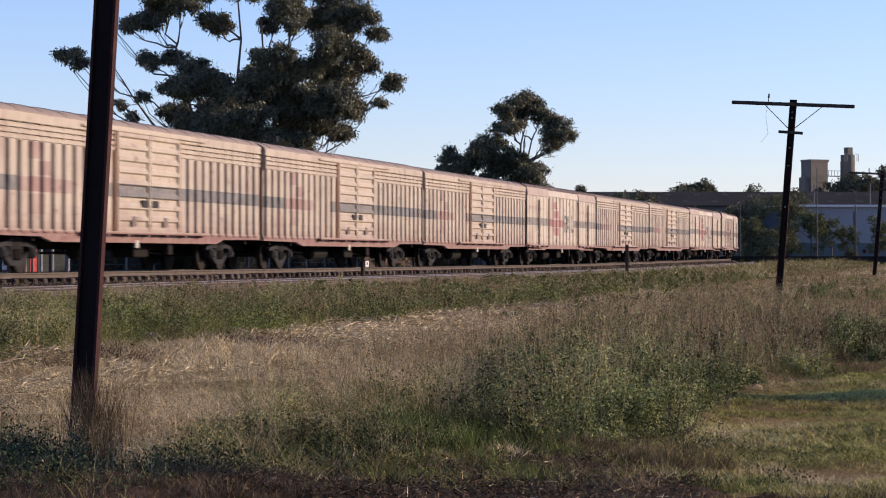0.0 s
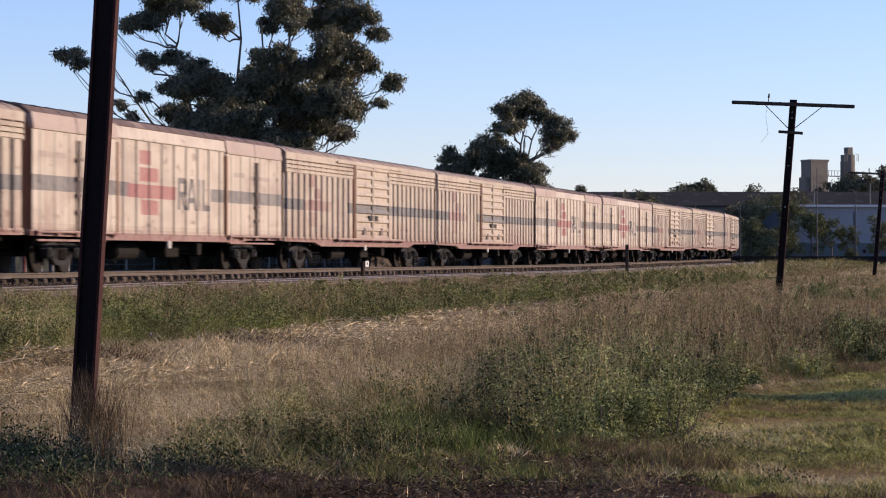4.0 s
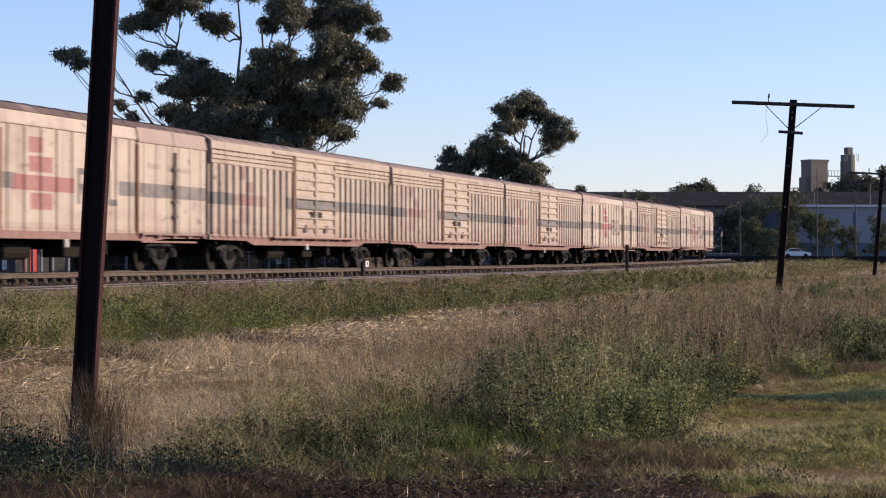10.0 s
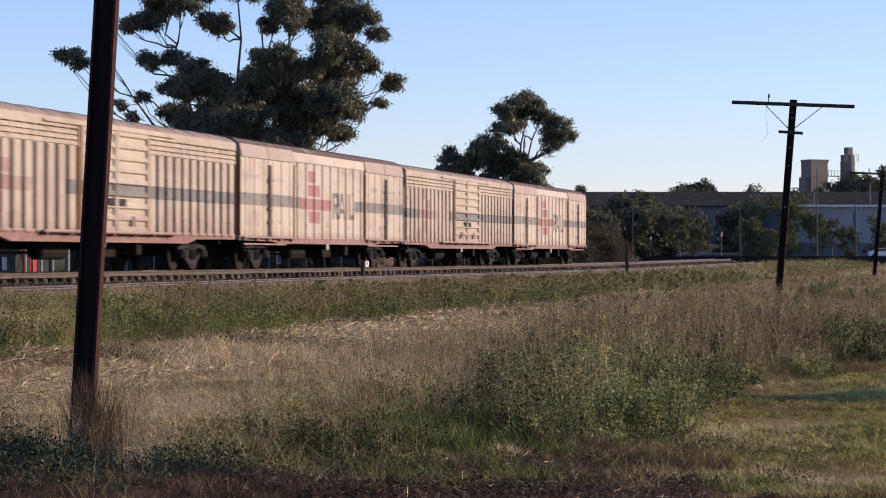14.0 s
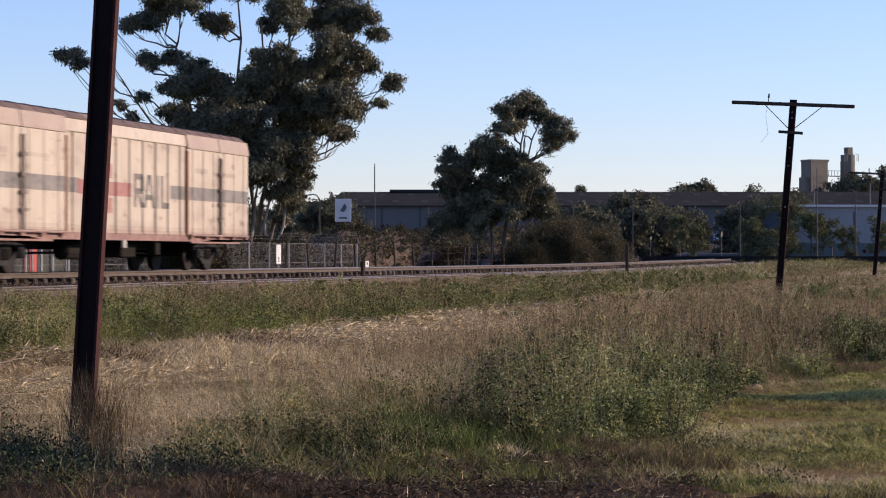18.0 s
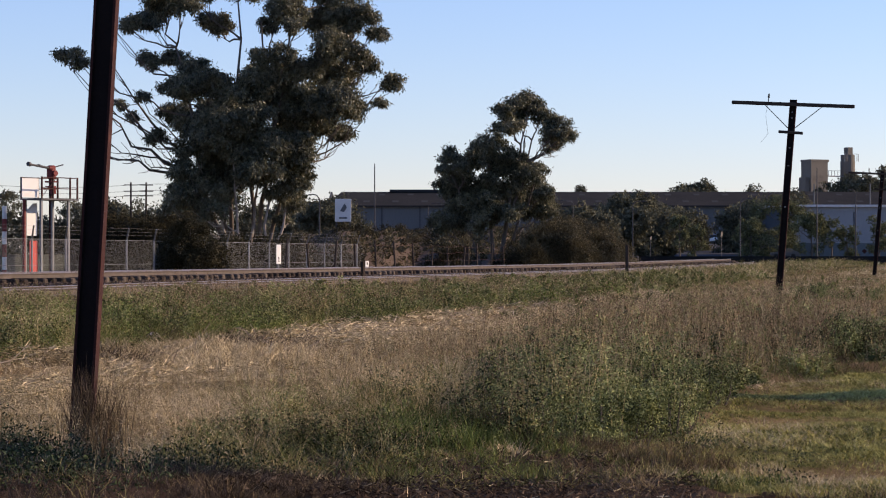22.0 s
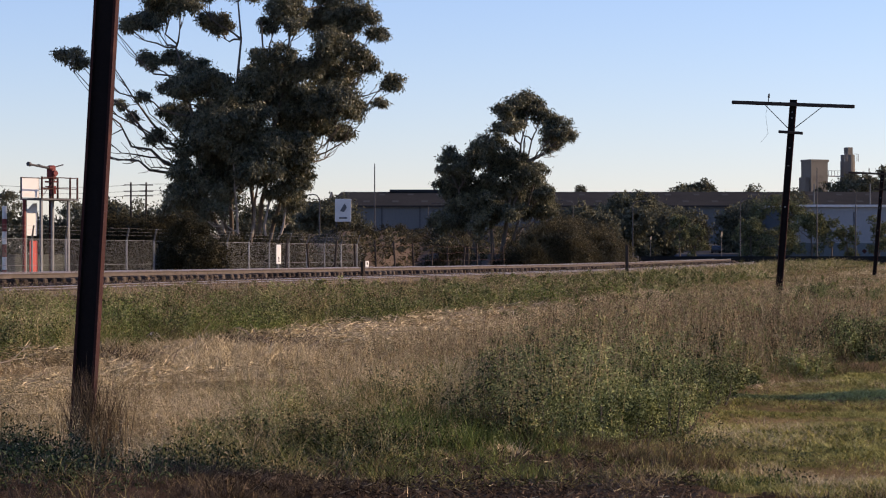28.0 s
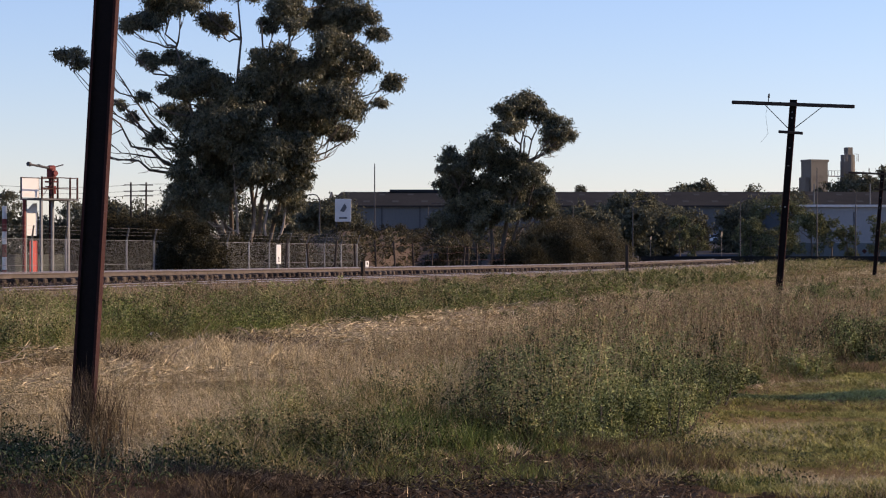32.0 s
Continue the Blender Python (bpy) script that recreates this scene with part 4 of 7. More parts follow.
for i in range(36):
    rng_i = np.random.default_rng(300 + i)
    bear = 4.3 + 4.1 * (i + rng_i.uniform(0, 0.8)) / 30 if i < 30 else 8.5 + 0.25 * (i - 30)
    d = rng_i.uniform(300, 372) if not 5.5 < bear < 6.85 else rng_i.uniform(432, 470)
    x, y = spot(bear, d * FAR)
    round_tree("dark tree before the long warehouse", (x, y, -0.9), rng_i.uniform(6, 10) * FAR, rng_i.uniform(5.8, 8.4) * FAR * (1.55 if 5.5 < bear < 6.85 else 1.0), M_FAR_LEAF, 300 + i, foot=0.56 if 5.5 < bear < 6.85 else 0.02, per_area=95, length=0.8, width=0.44, group="belt of trees before the warehouse", n=11)
for bear, dist, w, h, seed in ((9.3, 640, 8, 18.6, 61), (8.15, 640, 9, 17.6, 62), (6.95, 640, 9, 18.2, 63), (6.65, 640, 10, 19.6, 64), (6.3, 640, 9, 19.8, 65), (3.35, 560, 16, 18.5, 66), (2.3, 470, 9, 18.5, 67), (2.75, 520, 12, 17, 68), (16.2, 420, 16, 8.6, 69), (18.6, 420, 20, 8.4, 70), (20.6, 420, 18, 8.8, 71), (22.4, 420, 16, 10.6, 72), (17.4, 400, 18, 8, 73), (19.8, 400, 18, 8, 74), (15.2, 380, 16, 7.5, 75)):
    k = FAR if bear < 10 else 1.0
    x, y = spot(bear, dist * k)
    round_tree("far tree on the skyline", (x, y, -1.0), w * k, h * k, M_FAR_LEAF, seed, foot=0.02 if bear > 10 else 0.3, per_area=80, length=1.0, width=0.55, group="trees on the skyline", n=14) if bear < 10 else round_tree("far tree on the skyline", (x, y, -1.0), w, h, M_FAR_LEAF, seed, foot=0.02, per_area=170, length=0.6, width=0.32, group="trees on the skyline", n=14)


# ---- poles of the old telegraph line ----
# near-black colour that paints the shade inside the posts' recesses
M_WEB_SHADE = mat("web_shade_black", (0.006, 0.005, 0.005), (0.016, 0.011, 0.010), 0.75, scale=3, fine=40, bump=0.2, spec=0.1)
M_ARM = mat("dark_weathered_arm_wood", (0.03, 0.024, 0.02), (0.07, 0.055, 0.045), 0.85, scale=3, fine=50, bump=0.3, stretch=(0.3, 1, 1))
M_STEEL_GREY = mat("galvanised_steel", (0.13, 0.13, 0.135), (0.24, 0.24, 0.24), 0.6, metal=0.3, scale=2, fine=20, bump=0.05)


def steel_post(parent, w, d, h, lean):
    """An I-section post, its flat web facing along the railway, leaning across the view."""
    t = 0.018
    outline = [(-w / 2, -d / 2), (w / 2, -d / 2), (w / 2, -d / 2 + t), (t / 2, -d / 2 + t), (t / 2, d / 2 - t), (w / 2, d / 2 - t), (w / 2, d / 2), (-w / 2, d / 2), (-w / 2, d / 2 - t), (-t / 2, d / 2 - t), (-t / 2, -d / 2 + t), (-w / 2, -d / 2 + t)]
    p = Build().prism(outline, "z", -0.5, h).done("post", [M_RUST, M_WEB_SHADE], parent, "leaning rust-brown steel joist post")
    # web and inner flange faces take the recess shade as colour
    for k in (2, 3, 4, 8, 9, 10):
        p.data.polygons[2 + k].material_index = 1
    p.matrix_local = pose(0, 0, 0, lean[0], lean[1], 0)
    return p


def telegraph_pole(label, x, y, h, lean, arm_roll, with_arm=True, section=(0.115, 0.19)):
    p = thing("telegraph_pole", label, "telegraph pole", "old telegraph poles", at=pose(x, y, float(ground_z(x, y)), 0, 0, 0))
    post = steel_post(p, *section, h, lean)
    if not with_arm:
        return p
    arm = Build().box(-0.05, 0.05, -1.70, 1.70, h - 0.19, h - 0.09, c=0.012).done("cross_arm", M_ARM, post, "dark timber cross-arm")
    arm.matrix_local = Matrix.Translation((-0.14, 0, 0)) @ Matrix.Translation((0, 0, h)) @ pose(0, 0, 0, arm_roll, 0, 0) @ Matrix.Translation((0, 0, -h))
    Build().box(-0.16, -0.09, -0.34, 0.34, h - 0.96, h - 0.88, c=0.01).done("short_arm", M_ARM, post)
    for s in (-1, 1):
        Build().tube((-0.16, s * 0.80, h - 0.17), (-0.13, s * 0.05, h - 0.84), 0.012, n=6).done("arm_brace", M_ARM, post)
    ins = Build()
    ins.tube((-0.14, 0.68, h - 0.16), (-0.14, 0.68, h + 0.12), 0.014, n=6)
    ins.tube((-0.14, 0.68, h + 0.0), (-0.14, 0.68, h + 0.10), 0.03, 0.022, n=8)
    ins.done("insulator_pin", M_ARM, post)
    w = Build()
    w.path([(-0.16, 0.68, h - 0.1), (-0.17, 0.72, h - 0.5), (-0.18, 0.62, h - 1.0), (-0.18, 0.8, h - 1.25)], [0.004] * 4, n=4)
    w.done("loose_wire", M_ARM, post)
    b = Build()
    for z in (0.35, 0.52, 1.35, 1.85, 3.0):
        b.tube((-0.10, 0, h - z), (-0.125, 0, h - z), 0.022, n=8)
    b.done("bolts", M_STEEL_GREY, post, "pale bolt heads")
    return p


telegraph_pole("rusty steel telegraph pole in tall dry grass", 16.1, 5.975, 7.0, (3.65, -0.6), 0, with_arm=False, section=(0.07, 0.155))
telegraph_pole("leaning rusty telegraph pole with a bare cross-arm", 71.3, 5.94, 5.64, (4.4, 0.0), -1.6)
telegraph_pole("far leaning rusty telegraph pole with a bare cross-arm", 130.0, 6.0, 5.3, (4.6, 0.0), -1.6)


# ---- fences beyond the railway ----
def wire_fence():
    f = thing("wire_fence", "tall chain-link fence with outward-bent barbed-wire arms", "fence")
    y, z0, h = 30.4, -0.85, 1.75
    xs = np.arange(56.0, 122.0, 3.05)
    for x in xs:
        b = Build()
        b.path([(x, y, z0), (x, y, z0 + h), (x - 0.06, y - 0.04, z0 + h + 0.08), (x - 0.55, y - 0.28, z0 + h + 0.42)], [0.035, 0.035, 0.033, 0.028], n=6)
        b.done("fence_post", M_STEEL_GREY, f)
    wires = []

    def strand(a, b, r):
        a, b = np.array(a), np.array(b)
        up = np.array([0, 0, r]) if abs(b[2] - a[2]) < 0.5 * abs(b[0] - a[0]) else np.array([r, 0, 0])
        wires.append([a - up, b - up, b + up, a + up])
    for z in (z0 + 0.05, z0 + 0.9, z0 + h):
        strand((xs[0], y - 0.04, z), (xs[-1], y - 0.04, z), 0.006)
    for k in (0.3, 0.65, 1.0):
        strand((xs[0] - 0.55 * k, y - 0.28 * k, z0 + h + 0.08 + 0.34 * k), (xs[-1] - 0.55 * k, y - 0.28 * k, z0 + h + 0.08 + 0.34 * k), 0.002)
    for x in np.arange(xs[0] - h, xs[-1], 0.075):
        for d in (1, -1):
            a, b = (x, z0 + 0.03) if d > 0 else (x + h, z0 + 0.03), (x + h, z0 + h) if d > 0 else (x, z0 + h)
            strand((a[0], y - 0.05, a[1]), (b[0], y - 0.05, b[1]), 0.0026)
    tagged(quad_cloud("chain_link", np.array(wires), M_STEEL_GREY, f, "fine grey chain-link mesh"), kind="stuff")
    g = thing("post_and_wire_fence", "old sagging wire fence on leaning dark posts", "fence")
    rng = np.random.default_rng(4)
    px = np.arange(104.0, 156.0, 4.1)
    for x in px:
        b = Build()
        b.tube((x, 29.5, -0.9), (x + rng.uniform(-0.5, 0.5), 29.5 + rng.uniform(-0.1, 0.1), rng.uniform(0.75, 1.1)), 0.055, 0.045, n=6)
        b.done("fence_post", M_ARM, g)
    w = Build()
    for z in (-0.3, 0.1, 0.5, 0.85):
        pts = [(x, 29.45, z + 0.05 * math.sin(x)) for x in np.arange(104, 156, 2.0)]
        w.path(pts, [0.006] * len(pts), n=3)
    w.done("fence_wire", M_RUST, g)


wire_fence()

# ---- the bank before the warehouse ----
M_BANK = mat("brown_weedy_bank", (0.07, 0.053, 0.041), (0.165, 0.125, 0.096), 0.95, scale=0.35, fine=3, bump=0.9, dirt=(0.05, 0.05, 0.027), dirt_at=0.55, dirt_scale=0.12, spec=0.0)


def bank_z(a, d):
    """Height of the earth bank at a bearing in degrees and a distance."""
    a, d = np.asarray(a, dtype=float), np.asarray(d, dtype=float)
    top = (2.25 + 0.25 * np.sin(a * 5.3)) * np.clip((16.6 - a) / 1.2, 0, 1) * np.clip((a - 7.9) / 1.6, 0, 1)
    return -0.9 + (top + 0.9) * np.interp(d - 22 - 6 * np.sin(a * 2.1), [150, 158, 172, 184, 188, 200, 230], [0.0, 0.45, 0.75, 1.0, 1.0, 0.5, 0.0])


def earth_bank():
    b = thing("earth_bank", "weedy brown earth bank before the warehouse", "bank", kind="structure")
    P = []
    for a in np.linspace(16.6, 7.9, 60):
        row = []
        for d, h in ((150, 0.0), (158, 0.45), (172, 0.75), (184, 1.0), (188, 1.0), (200, 0.5), (230, 0.0)):
            d = d + 6 * math.sin(a * 2.1)
            x, y = spot(a, d + 22)
            top = (2.25 + 0.25 * math.sin(a * 5.3)) * min(1.0, (16.6 - a) / 1.2) * min(1.0, (a - 7.9) / 1.6)
            row.append((x, y, -0.9 + (top + 0.9) * h + (0.12 * math.sin(a * 31 + d) if h > 0.2 else 0)))
        P.append(row)
    grid_mesh("bank_slope", np.array(P), M_BANK, b)
    rng = np.random.default_rng(91)
    n = 22000
    a, d = np.radians(rng.uniform(8.6, 16.3, n)), rng.uniform(172, 214, n)
    h = bank_z(np.degrees(a), d) - 0.05
    base = np.stack([d * np.cos(a), d * np.sin(a), h], -1)
    ang = rng.uniform(0, 6.28, n)
    s = np.stack([np.cos(ang), np.sin(ang), 0 * ang], -1) * rng.uniform(0.05, 0.16, n)[:, None]
    up = np.stack([rng.normal(0, 0.25, n), rng.normal(0, 0.25, n), rng.uniform(0.08, 0.34, n) * (0.3 + 0.9 * np.sin(np.degrees(a) * 9 + d * 0.4) ** 2)], -1)
    tagged(quad_cloud("bank_weeds", np.stack([base - s, base + s, base + up + s * 0.2, base + up - s * 0.2], 1), M_BANK_WEED, b, "dry weeds on the bank"), kind="stuff")


earth_bank()
rng_b = np.random.default_rng(93)
for i in range(22):
    a = 9.6 + 6.2 * (i + rng_b.uniform(0, 0.9)) / 22
    d = rng_b.uniform(196, 212)
    z = float(bank_z(a, d))
    bush("low dark scrub on the earth bank", (*spot(a, d), z - 0.2), rng_b.uniform(1.6, 4.2), rng_b.uniform(0.6, 1.5), M_SCRUB2 if i % 3 else M_SCRUB, 900 + i, per_area=700, length=0.2, width=0.08, group="scrub on the bank")

# ---- buildings ----
M_SHED = mat("grey_blue_wall_sheeting", (0.112, 0.117, 0.12), (0.15, 0.155, 0.158), 0.75, scale=0.12, fine=3, bump=0.05, stretch=(1, 1, 0.3), spec=0.0)
M_SHED_DARK = mat("dark_wall_sheeting", (0.06, 0.067, 0.076), (0.085, 0.092, 0.10), 0.75, scale=0.1, fine=3, bump=0.05, spec=0.0)
M_SHED_ROOF = mat("dark_aged_roof_sheeting", (0.030, 0.031, 0.032), (0.052, 0.051, 0.050), 0.85, scale=0.1, fine=2, bump=0.05, dirt=(0.04, 0.044, 0.049), dirt_at=0.66, dirt_scale=0.05, spec=0.0)
M_SKYLIGHT = mat("clear_roof_sheet", (0.05, 0.053, 0.056), (0.07, 0.072, 0.075), 0.6, bump=0.02, spec=0.0)
M_FACTORY_LOW = mat("teal_grey_factory_base", (0.105, 0.125, 0.13), (0.15, 0.17, 0.175), 0.7, scale=0.15, fine=3, bump=0.05, spec=0.0)
M_FACTORY = mat("grey_factory_sheeting", (0.25, 0.26, 0.27), (0.31, 0.32, 0.33), 0.7, scale=0.15, fine=3, bump=0.05, stretch=(1, 1, 0.3), spec=0.0)
M_PALE_ROOF = mat("pale_roof_sheeting", (0.55, 0.54, 0.52), (0.68, 0.67, 0.64), 0.4, scale=0.2, fine=3, bump=0.03)
M_CONCRETE = mat("weathered_silo_concrete", (0.15, 0.135, 0.115), (0.21, 0.19, 0.16), 0.9, scale=0.15, fine=2, bump=0.1, dirt=(0.11, 0.095, 0.08), dirt_at=0.58, dirt_scale=0.12, spec=0.0)
M_WHITE = mat("white_paint", (0.58, 0.57, 0.55), (0.68, 0.67, 0.65), 0.5, scale=2, fine=20, bump=0.05)
M_REDP = mat("red_paint", (0.42, 0.055, 0.045), (0.55, 0.085, 0.065), 0.5, scale=2, fine=20, bump=0.05)
M_ASPHALT = mat("worn_asphalt", (0.075, 0.075, 0.078), (0.125, 0.125, 0.125), 0.85, scale=0.15, fine=8, bump=0.2, spec=0.0)


def warehouse():
    """A long low shed: gabled roof whose ridge lies across the view, wall sheets in bays, roof lights."""
    w = thing("warehouse", "long grey-blue warehouse with a dark gabled roof", "warehouse", at=pose(387.0 * FAR, 102.2 * FAR, -1.25, 0, 0, ACROSS))
    L, D, eave, ridge = 92.0, 40.0, 9.0, 11.4
    Build().box(4.0, 18.5, 0.0, 0.4, 0.0, eave).done("wall", M_SHED, w, "grey-blue sheeted wall")
    Build().box(18.5, L, 0.0, 0.4, 0.0, eave).done("wall", M_SHED, w)
    Build().box(-0.6, 4.0, 0.0, 0.4, 0.0, eave).done("wall", M_SHED_DARK, w)
    gable = [(0.4, 0), (D, 0), (D, eave), (D / 2 - 8, ridge), (0.4, eave)]
    for x in (-0.6, L - 0.3):
        Build().prism(gable, "x", x, x + 0.3).done("gable_wall", M_SHED_DARK, w)
    r = Build()
    r.add([(-1.0, -0.6, eave - 0.05), (L + 0.4, -0.6, eave - 0.05), (L + 0.4, D / 2 - 8, ridge), (1.2, D / 2 - 8, ridge), (-1.0, -0.6, eave - 0.25), (L + 0.4, -0.6, eave - 0.25), (L + 0.4, D / 2 - 8, ridge - 0.2), (1.2, D / 2 - 8, ridge - 0.2)],
          [(0, 1, 2, 3), (7, 6, 5, 4), (0, 4, 5, 1), (1, 5, 6, 2), (2, 6, 7, 3), (3, 7, 4, 0)])
    r.add([(1.2, D / 2 - 8, ridge), (L + 0.4, D / 2 - 8, ridge), (L + 0.4, D, eave), (-1.0, D, eave)], [(0, 1, 2, 3)])
    r.done("roof", M_SHED_ROOF, w, "dark weathered sheet roof")
    for i, x in enumerate(np.arange(5.0, L - 2, 4.6)):
        for k, f in enumerate((0.22, 0.72)):
            x0 = x + 2.3 * k
            a, b = f, f + 0.13
            Y = [(-0.6 + (D / 2 - 7.4) * q, eave - 0.05 + (ridge - eave + 0.05) * q + 0.03) for q in (a, b)]
            s = Build()
            s.add([(x0, Y[0][0], Y[0][1]), (x0 + 1.0, Y[0][0], Y[0][1]), (x0 + 1.0, Y[1][0], Y[1][1]), (x0, Y[1][0], Y[1][1])], [(0, 1, 2, 3)])
            s.done("roof_light", M_SKYLIGHT, w)
    v = Build()
    v.box(9.0, 30.0, D / 2 - 9, D / 2 - 7, ridge - 0.1, ridge + 0.35)
    v.done("ridge_vent", M_SHED_ROOF, w)
    Build().box(-8.2, -0.6, 6.0, 30.0, 0, 9.6).done("side_annex", M_SHED_DARK, w, "lower dark annex")
    for x in np.arange(8, L, 6.0):
        Build().box(x - 0.08, x + 0.08, -0.10, 0.0, 0.0, eave - 0.2).done("downpipe", M_SHED_DARK, w)
    enlarge(w, FAR)


warehouse()


def plant():
    p = thing("concrete_silos", "grey concrete silo towers of a distant plant with rails", "silo", at=pose(604.9 * FAR, 42.0 * FAR, -1.25, 0, 0, ACROSS + 28))
    Build().box(-2.2, 2.6, -2, 2, 0, 23.2).done("tower", M_CONCRETE, p, "broad grey concrete tower")
    Build().box(-2.3, 2.9, -2.1, 2.1, 23.2, 23.7).done("tower_cap", M_CONCRETE, p)
    Build().box(-3.4, -2.2, -1.2, 1.2, 0, 19.5).done("side_bin", M_CONCRETE, p)
    b = Build()
    b.tube((9.9, 0, 0), (9.9, 0, 23.6), 1.75, n=20)
    b.done("silo", M_CONCRETE, p, "slim round silo", smooth=False)
    b = Build()
    b.tube((9.9, 0, 23.6), (9.9, 0, 25.0), 1.68, n=20)
    b.box(9.4, 10.8, -0.8, 0.8, 25.0, 26.8)
    b.done("silo_head", M_CONCRETE, p)
    r = Build()
    for x in np.arange(3.4, 8.4, 0.9):
        r.tube((x, 0, 20.0), (x, 0, 21.2), 0.06, n=4)
    r.box(3.3, 8.3, -0.6, 0.6, 19.8, 20.0)
    r.tube((3.3, 0, 21.2), (8.3, 0, 21.2), 0.06, n=4)
    for x in (7.9, 8.3, 8.7, 11.5, 11.9):
        r.tube((x, -1.5, 23.4), (x, -1.5, 25.2), 0.06, n=4)
    r.tube((7.8, -1.5, 25.2), (12.0, -1.5, 25.2), 0.06, n=4)
    r.tube((7.6, 0, 17.0), (8.2, 0, 25.0), 0.10, n=4)
    r.done("walkway_railing", M_STEEL_GREY, p)
    enlarge(p, FAR)


plant()
M_BLOCK = mat("mossy_block_wall", (0.035, 0.039, 0.036), (0.062, 0.066, 0.06), 0.9, scale=0.4, fine=5, bump=0.2, spec=0.0)
w = thing("yard_wall", "low grey block wall behind the wire fence", "wall", kind="structure")
Build().box(171, 191, 52.0, 52.3, -0.8, 0.9).done("wall_face", M_SHED_DARK, w)
Build().box(118, 171, 52.05, 52.35, -0.8, 0.42).done("wall_face", M_BLOCK, w)


def low_factory():
    f = thing("factory", "low grey-blue factory with a pale sheet roof edge", "factory", at=pose(299.0 * FAR, 23.5 * FAR, -1.1, 0, 0, ACROSS + 1.5))
    Build().box(0, 30, 0, 0.3, 2.45, 6.65).done("upper_wall", M_FACTORY, f, "grey-blue sheeting")
    Build().box(0, 30, 0.02, 0.32, 0, 2.45).done("lower_wall", M_FACTORY_LOW, f)
    Build().box(-0.3, 0.0, 0, 25, 0, 6.65).done("end_wall", M_SHED_DARK, f)
    r = Build()
    r.prism([(-0.4, 6.65), (-0.4, 6.93), (12, 7.12), (24, 6.82), (24, 6.65), (12, 6.9)][::-1], "x", -0.7, 30.5)
    r.done("roof", M_PALE_ROOF, f, "pale sunlit sheet roof")
    for x in np.arange(2.5, 30, 5):
        Build().box(x - 0.06, x + 0.06, -0.06, 0.0, 0, 6.1).done("downpipe", M_SHED_DARK, f)
    for x in (3.0, 9.6):
        b = Build()
        b.tube((x, 1.0, 6.3), (x, 1.0, 9.4), 0.08, n=8)
        b.done("flue", M_SHED, f)
    enlarge(f, FAR)


low_factory()



# ---- lineside things ----
def signal():
    s = thing("railway_signal", "old railway signal on a steel platform with white and red panels", "railway signal", at=pose(104.0, 40.0, -0.8, 0, 0, -20))
    deck = Build()
    deck.box(-1.3, 1.15, -0.6, 0.6, 3.55, 3.62)
    deck.done("platform", M_STEEL_DARK, s, "dark steel platform deck")
    for x in (-1.15, 0.62):
        Build().box(x - 0.05, x + 0.05, -0.5, -0.4, 0, 3.6).done("platform_leg", M_STEEL_GREY, s)
        Build().box(x - 0.05, x + 0.05, 0.4, 0.5, 0, 3.6).done("platform_leg", M_STEEL_GREY, s)
    for x in (-1.22, -0.5, 0.62, 1.1):
        Build().box(x - 0.03, x + 0.03, -0.58, -0.52, 3.6, 4.55).done("handrail_post", M_RUST, s)
    for z in (4.05, 4.52):
        Build().box(-1.25, 1.13, -0.58, -0.53, z - 0.02, z + 0.02).done("handrail", M_RUST, s)
        Build().box(-1.25, 1.13, 0.54, 0.58, z - 0.02, z + 0.02).done("handrail", M_RUST, s)
    for x in (-1.27, -0.18, 1.1):
        Build().box(x - 0.03, x + 0.03, 0.54, 0.60, 3.6, 4.55).done("handrail_post", M_RUST, s)
    Build().tube((-1.25, -0.56, 3.66), (-0.3, -0.56, 4.5), 0.015, n=5).done("wire_brace", M_RUST, s)
    Build().box(-1.30, -1.20, 0.36, 0.48, 0, 3.6, c=0.01).done("rust_column", M_REDDARK, s, "rust-brown upright column")
    Build().box(-1.29, -0.22, 0.50, 0.53, 3.68, 4.5).done("white_panel", M_WHITE, s, "white sheet panel behind the handrail")
    p = Build()
    p.prism([(-1.16, 2.02), (-0.33, 2.02), (-0.33, 3.42), (-0.55, 3.42), (-1.16, 2.95)], "y", 0.50, 0.54)
    p.done("white_panel", M_WHITE, s, "white sheet panel with a cut corner")
    Build().box(-0.80, -0.30, 0.48, 0.54, -0.05, 1.80, c=0.01).done("red_panel", M_REDP, s, "upright red board")
    m = Build()
    m.box(-0.06, 0.06, -0.06, 0.06, 0, 5.0)
    off_centre = (0.7, 0.62, 0.0)
    m.done("mast", M_RUST, s).location = off_centre
    h = Build()
    h.box(-0.15, 0.17, -0.18, 0.14, 4.50, 5.10, c=0.05)
    h.tube((0.05, -0.1, 3.85), (0.05, -0.1, 4.15), 0.13, n=10)
    h.tube((-0.06, -0.1, 4.98), (-0.26, -0.1, 4.98), 0.10, 0.08, n=10)
    h.tube((0, -0.18, 4.75), (0, -0.30, 4.75), 0.12, 0.13, n=12)
    h.box(-0.16, 0.16, -0.2, 0.2, 4.35, 4.42)
    h.box(-0.14, 0.14, -0.2, 0.2, 4.15, 4.2)
    h.done("signal_head", M_REDDARK, s, "dark red lamp housing").location = off_centre
    a = Build()
    a.tube((0.1, -0.1, 4.95), (-1.46, -0.1, 5.1), 0.06, 0.045, n=8)
    a.tube((-1.46, -0.1, 5.1), (-1.60, -0.1, 5.12), 0.10, 0.095, n=8)
    a.tube((-0.9, -0.1, 5.05), (-0.9, -0.1, 5.12), 0.08, n=8)
    a.tube((0.1, -0.1, 5.02), (0.70, -0.1, 5.15), 0.03, n=6)
    a.done("signal_arm", M_STEEL_DARK, s, "dark signal arm with counterweight").location = off_centre


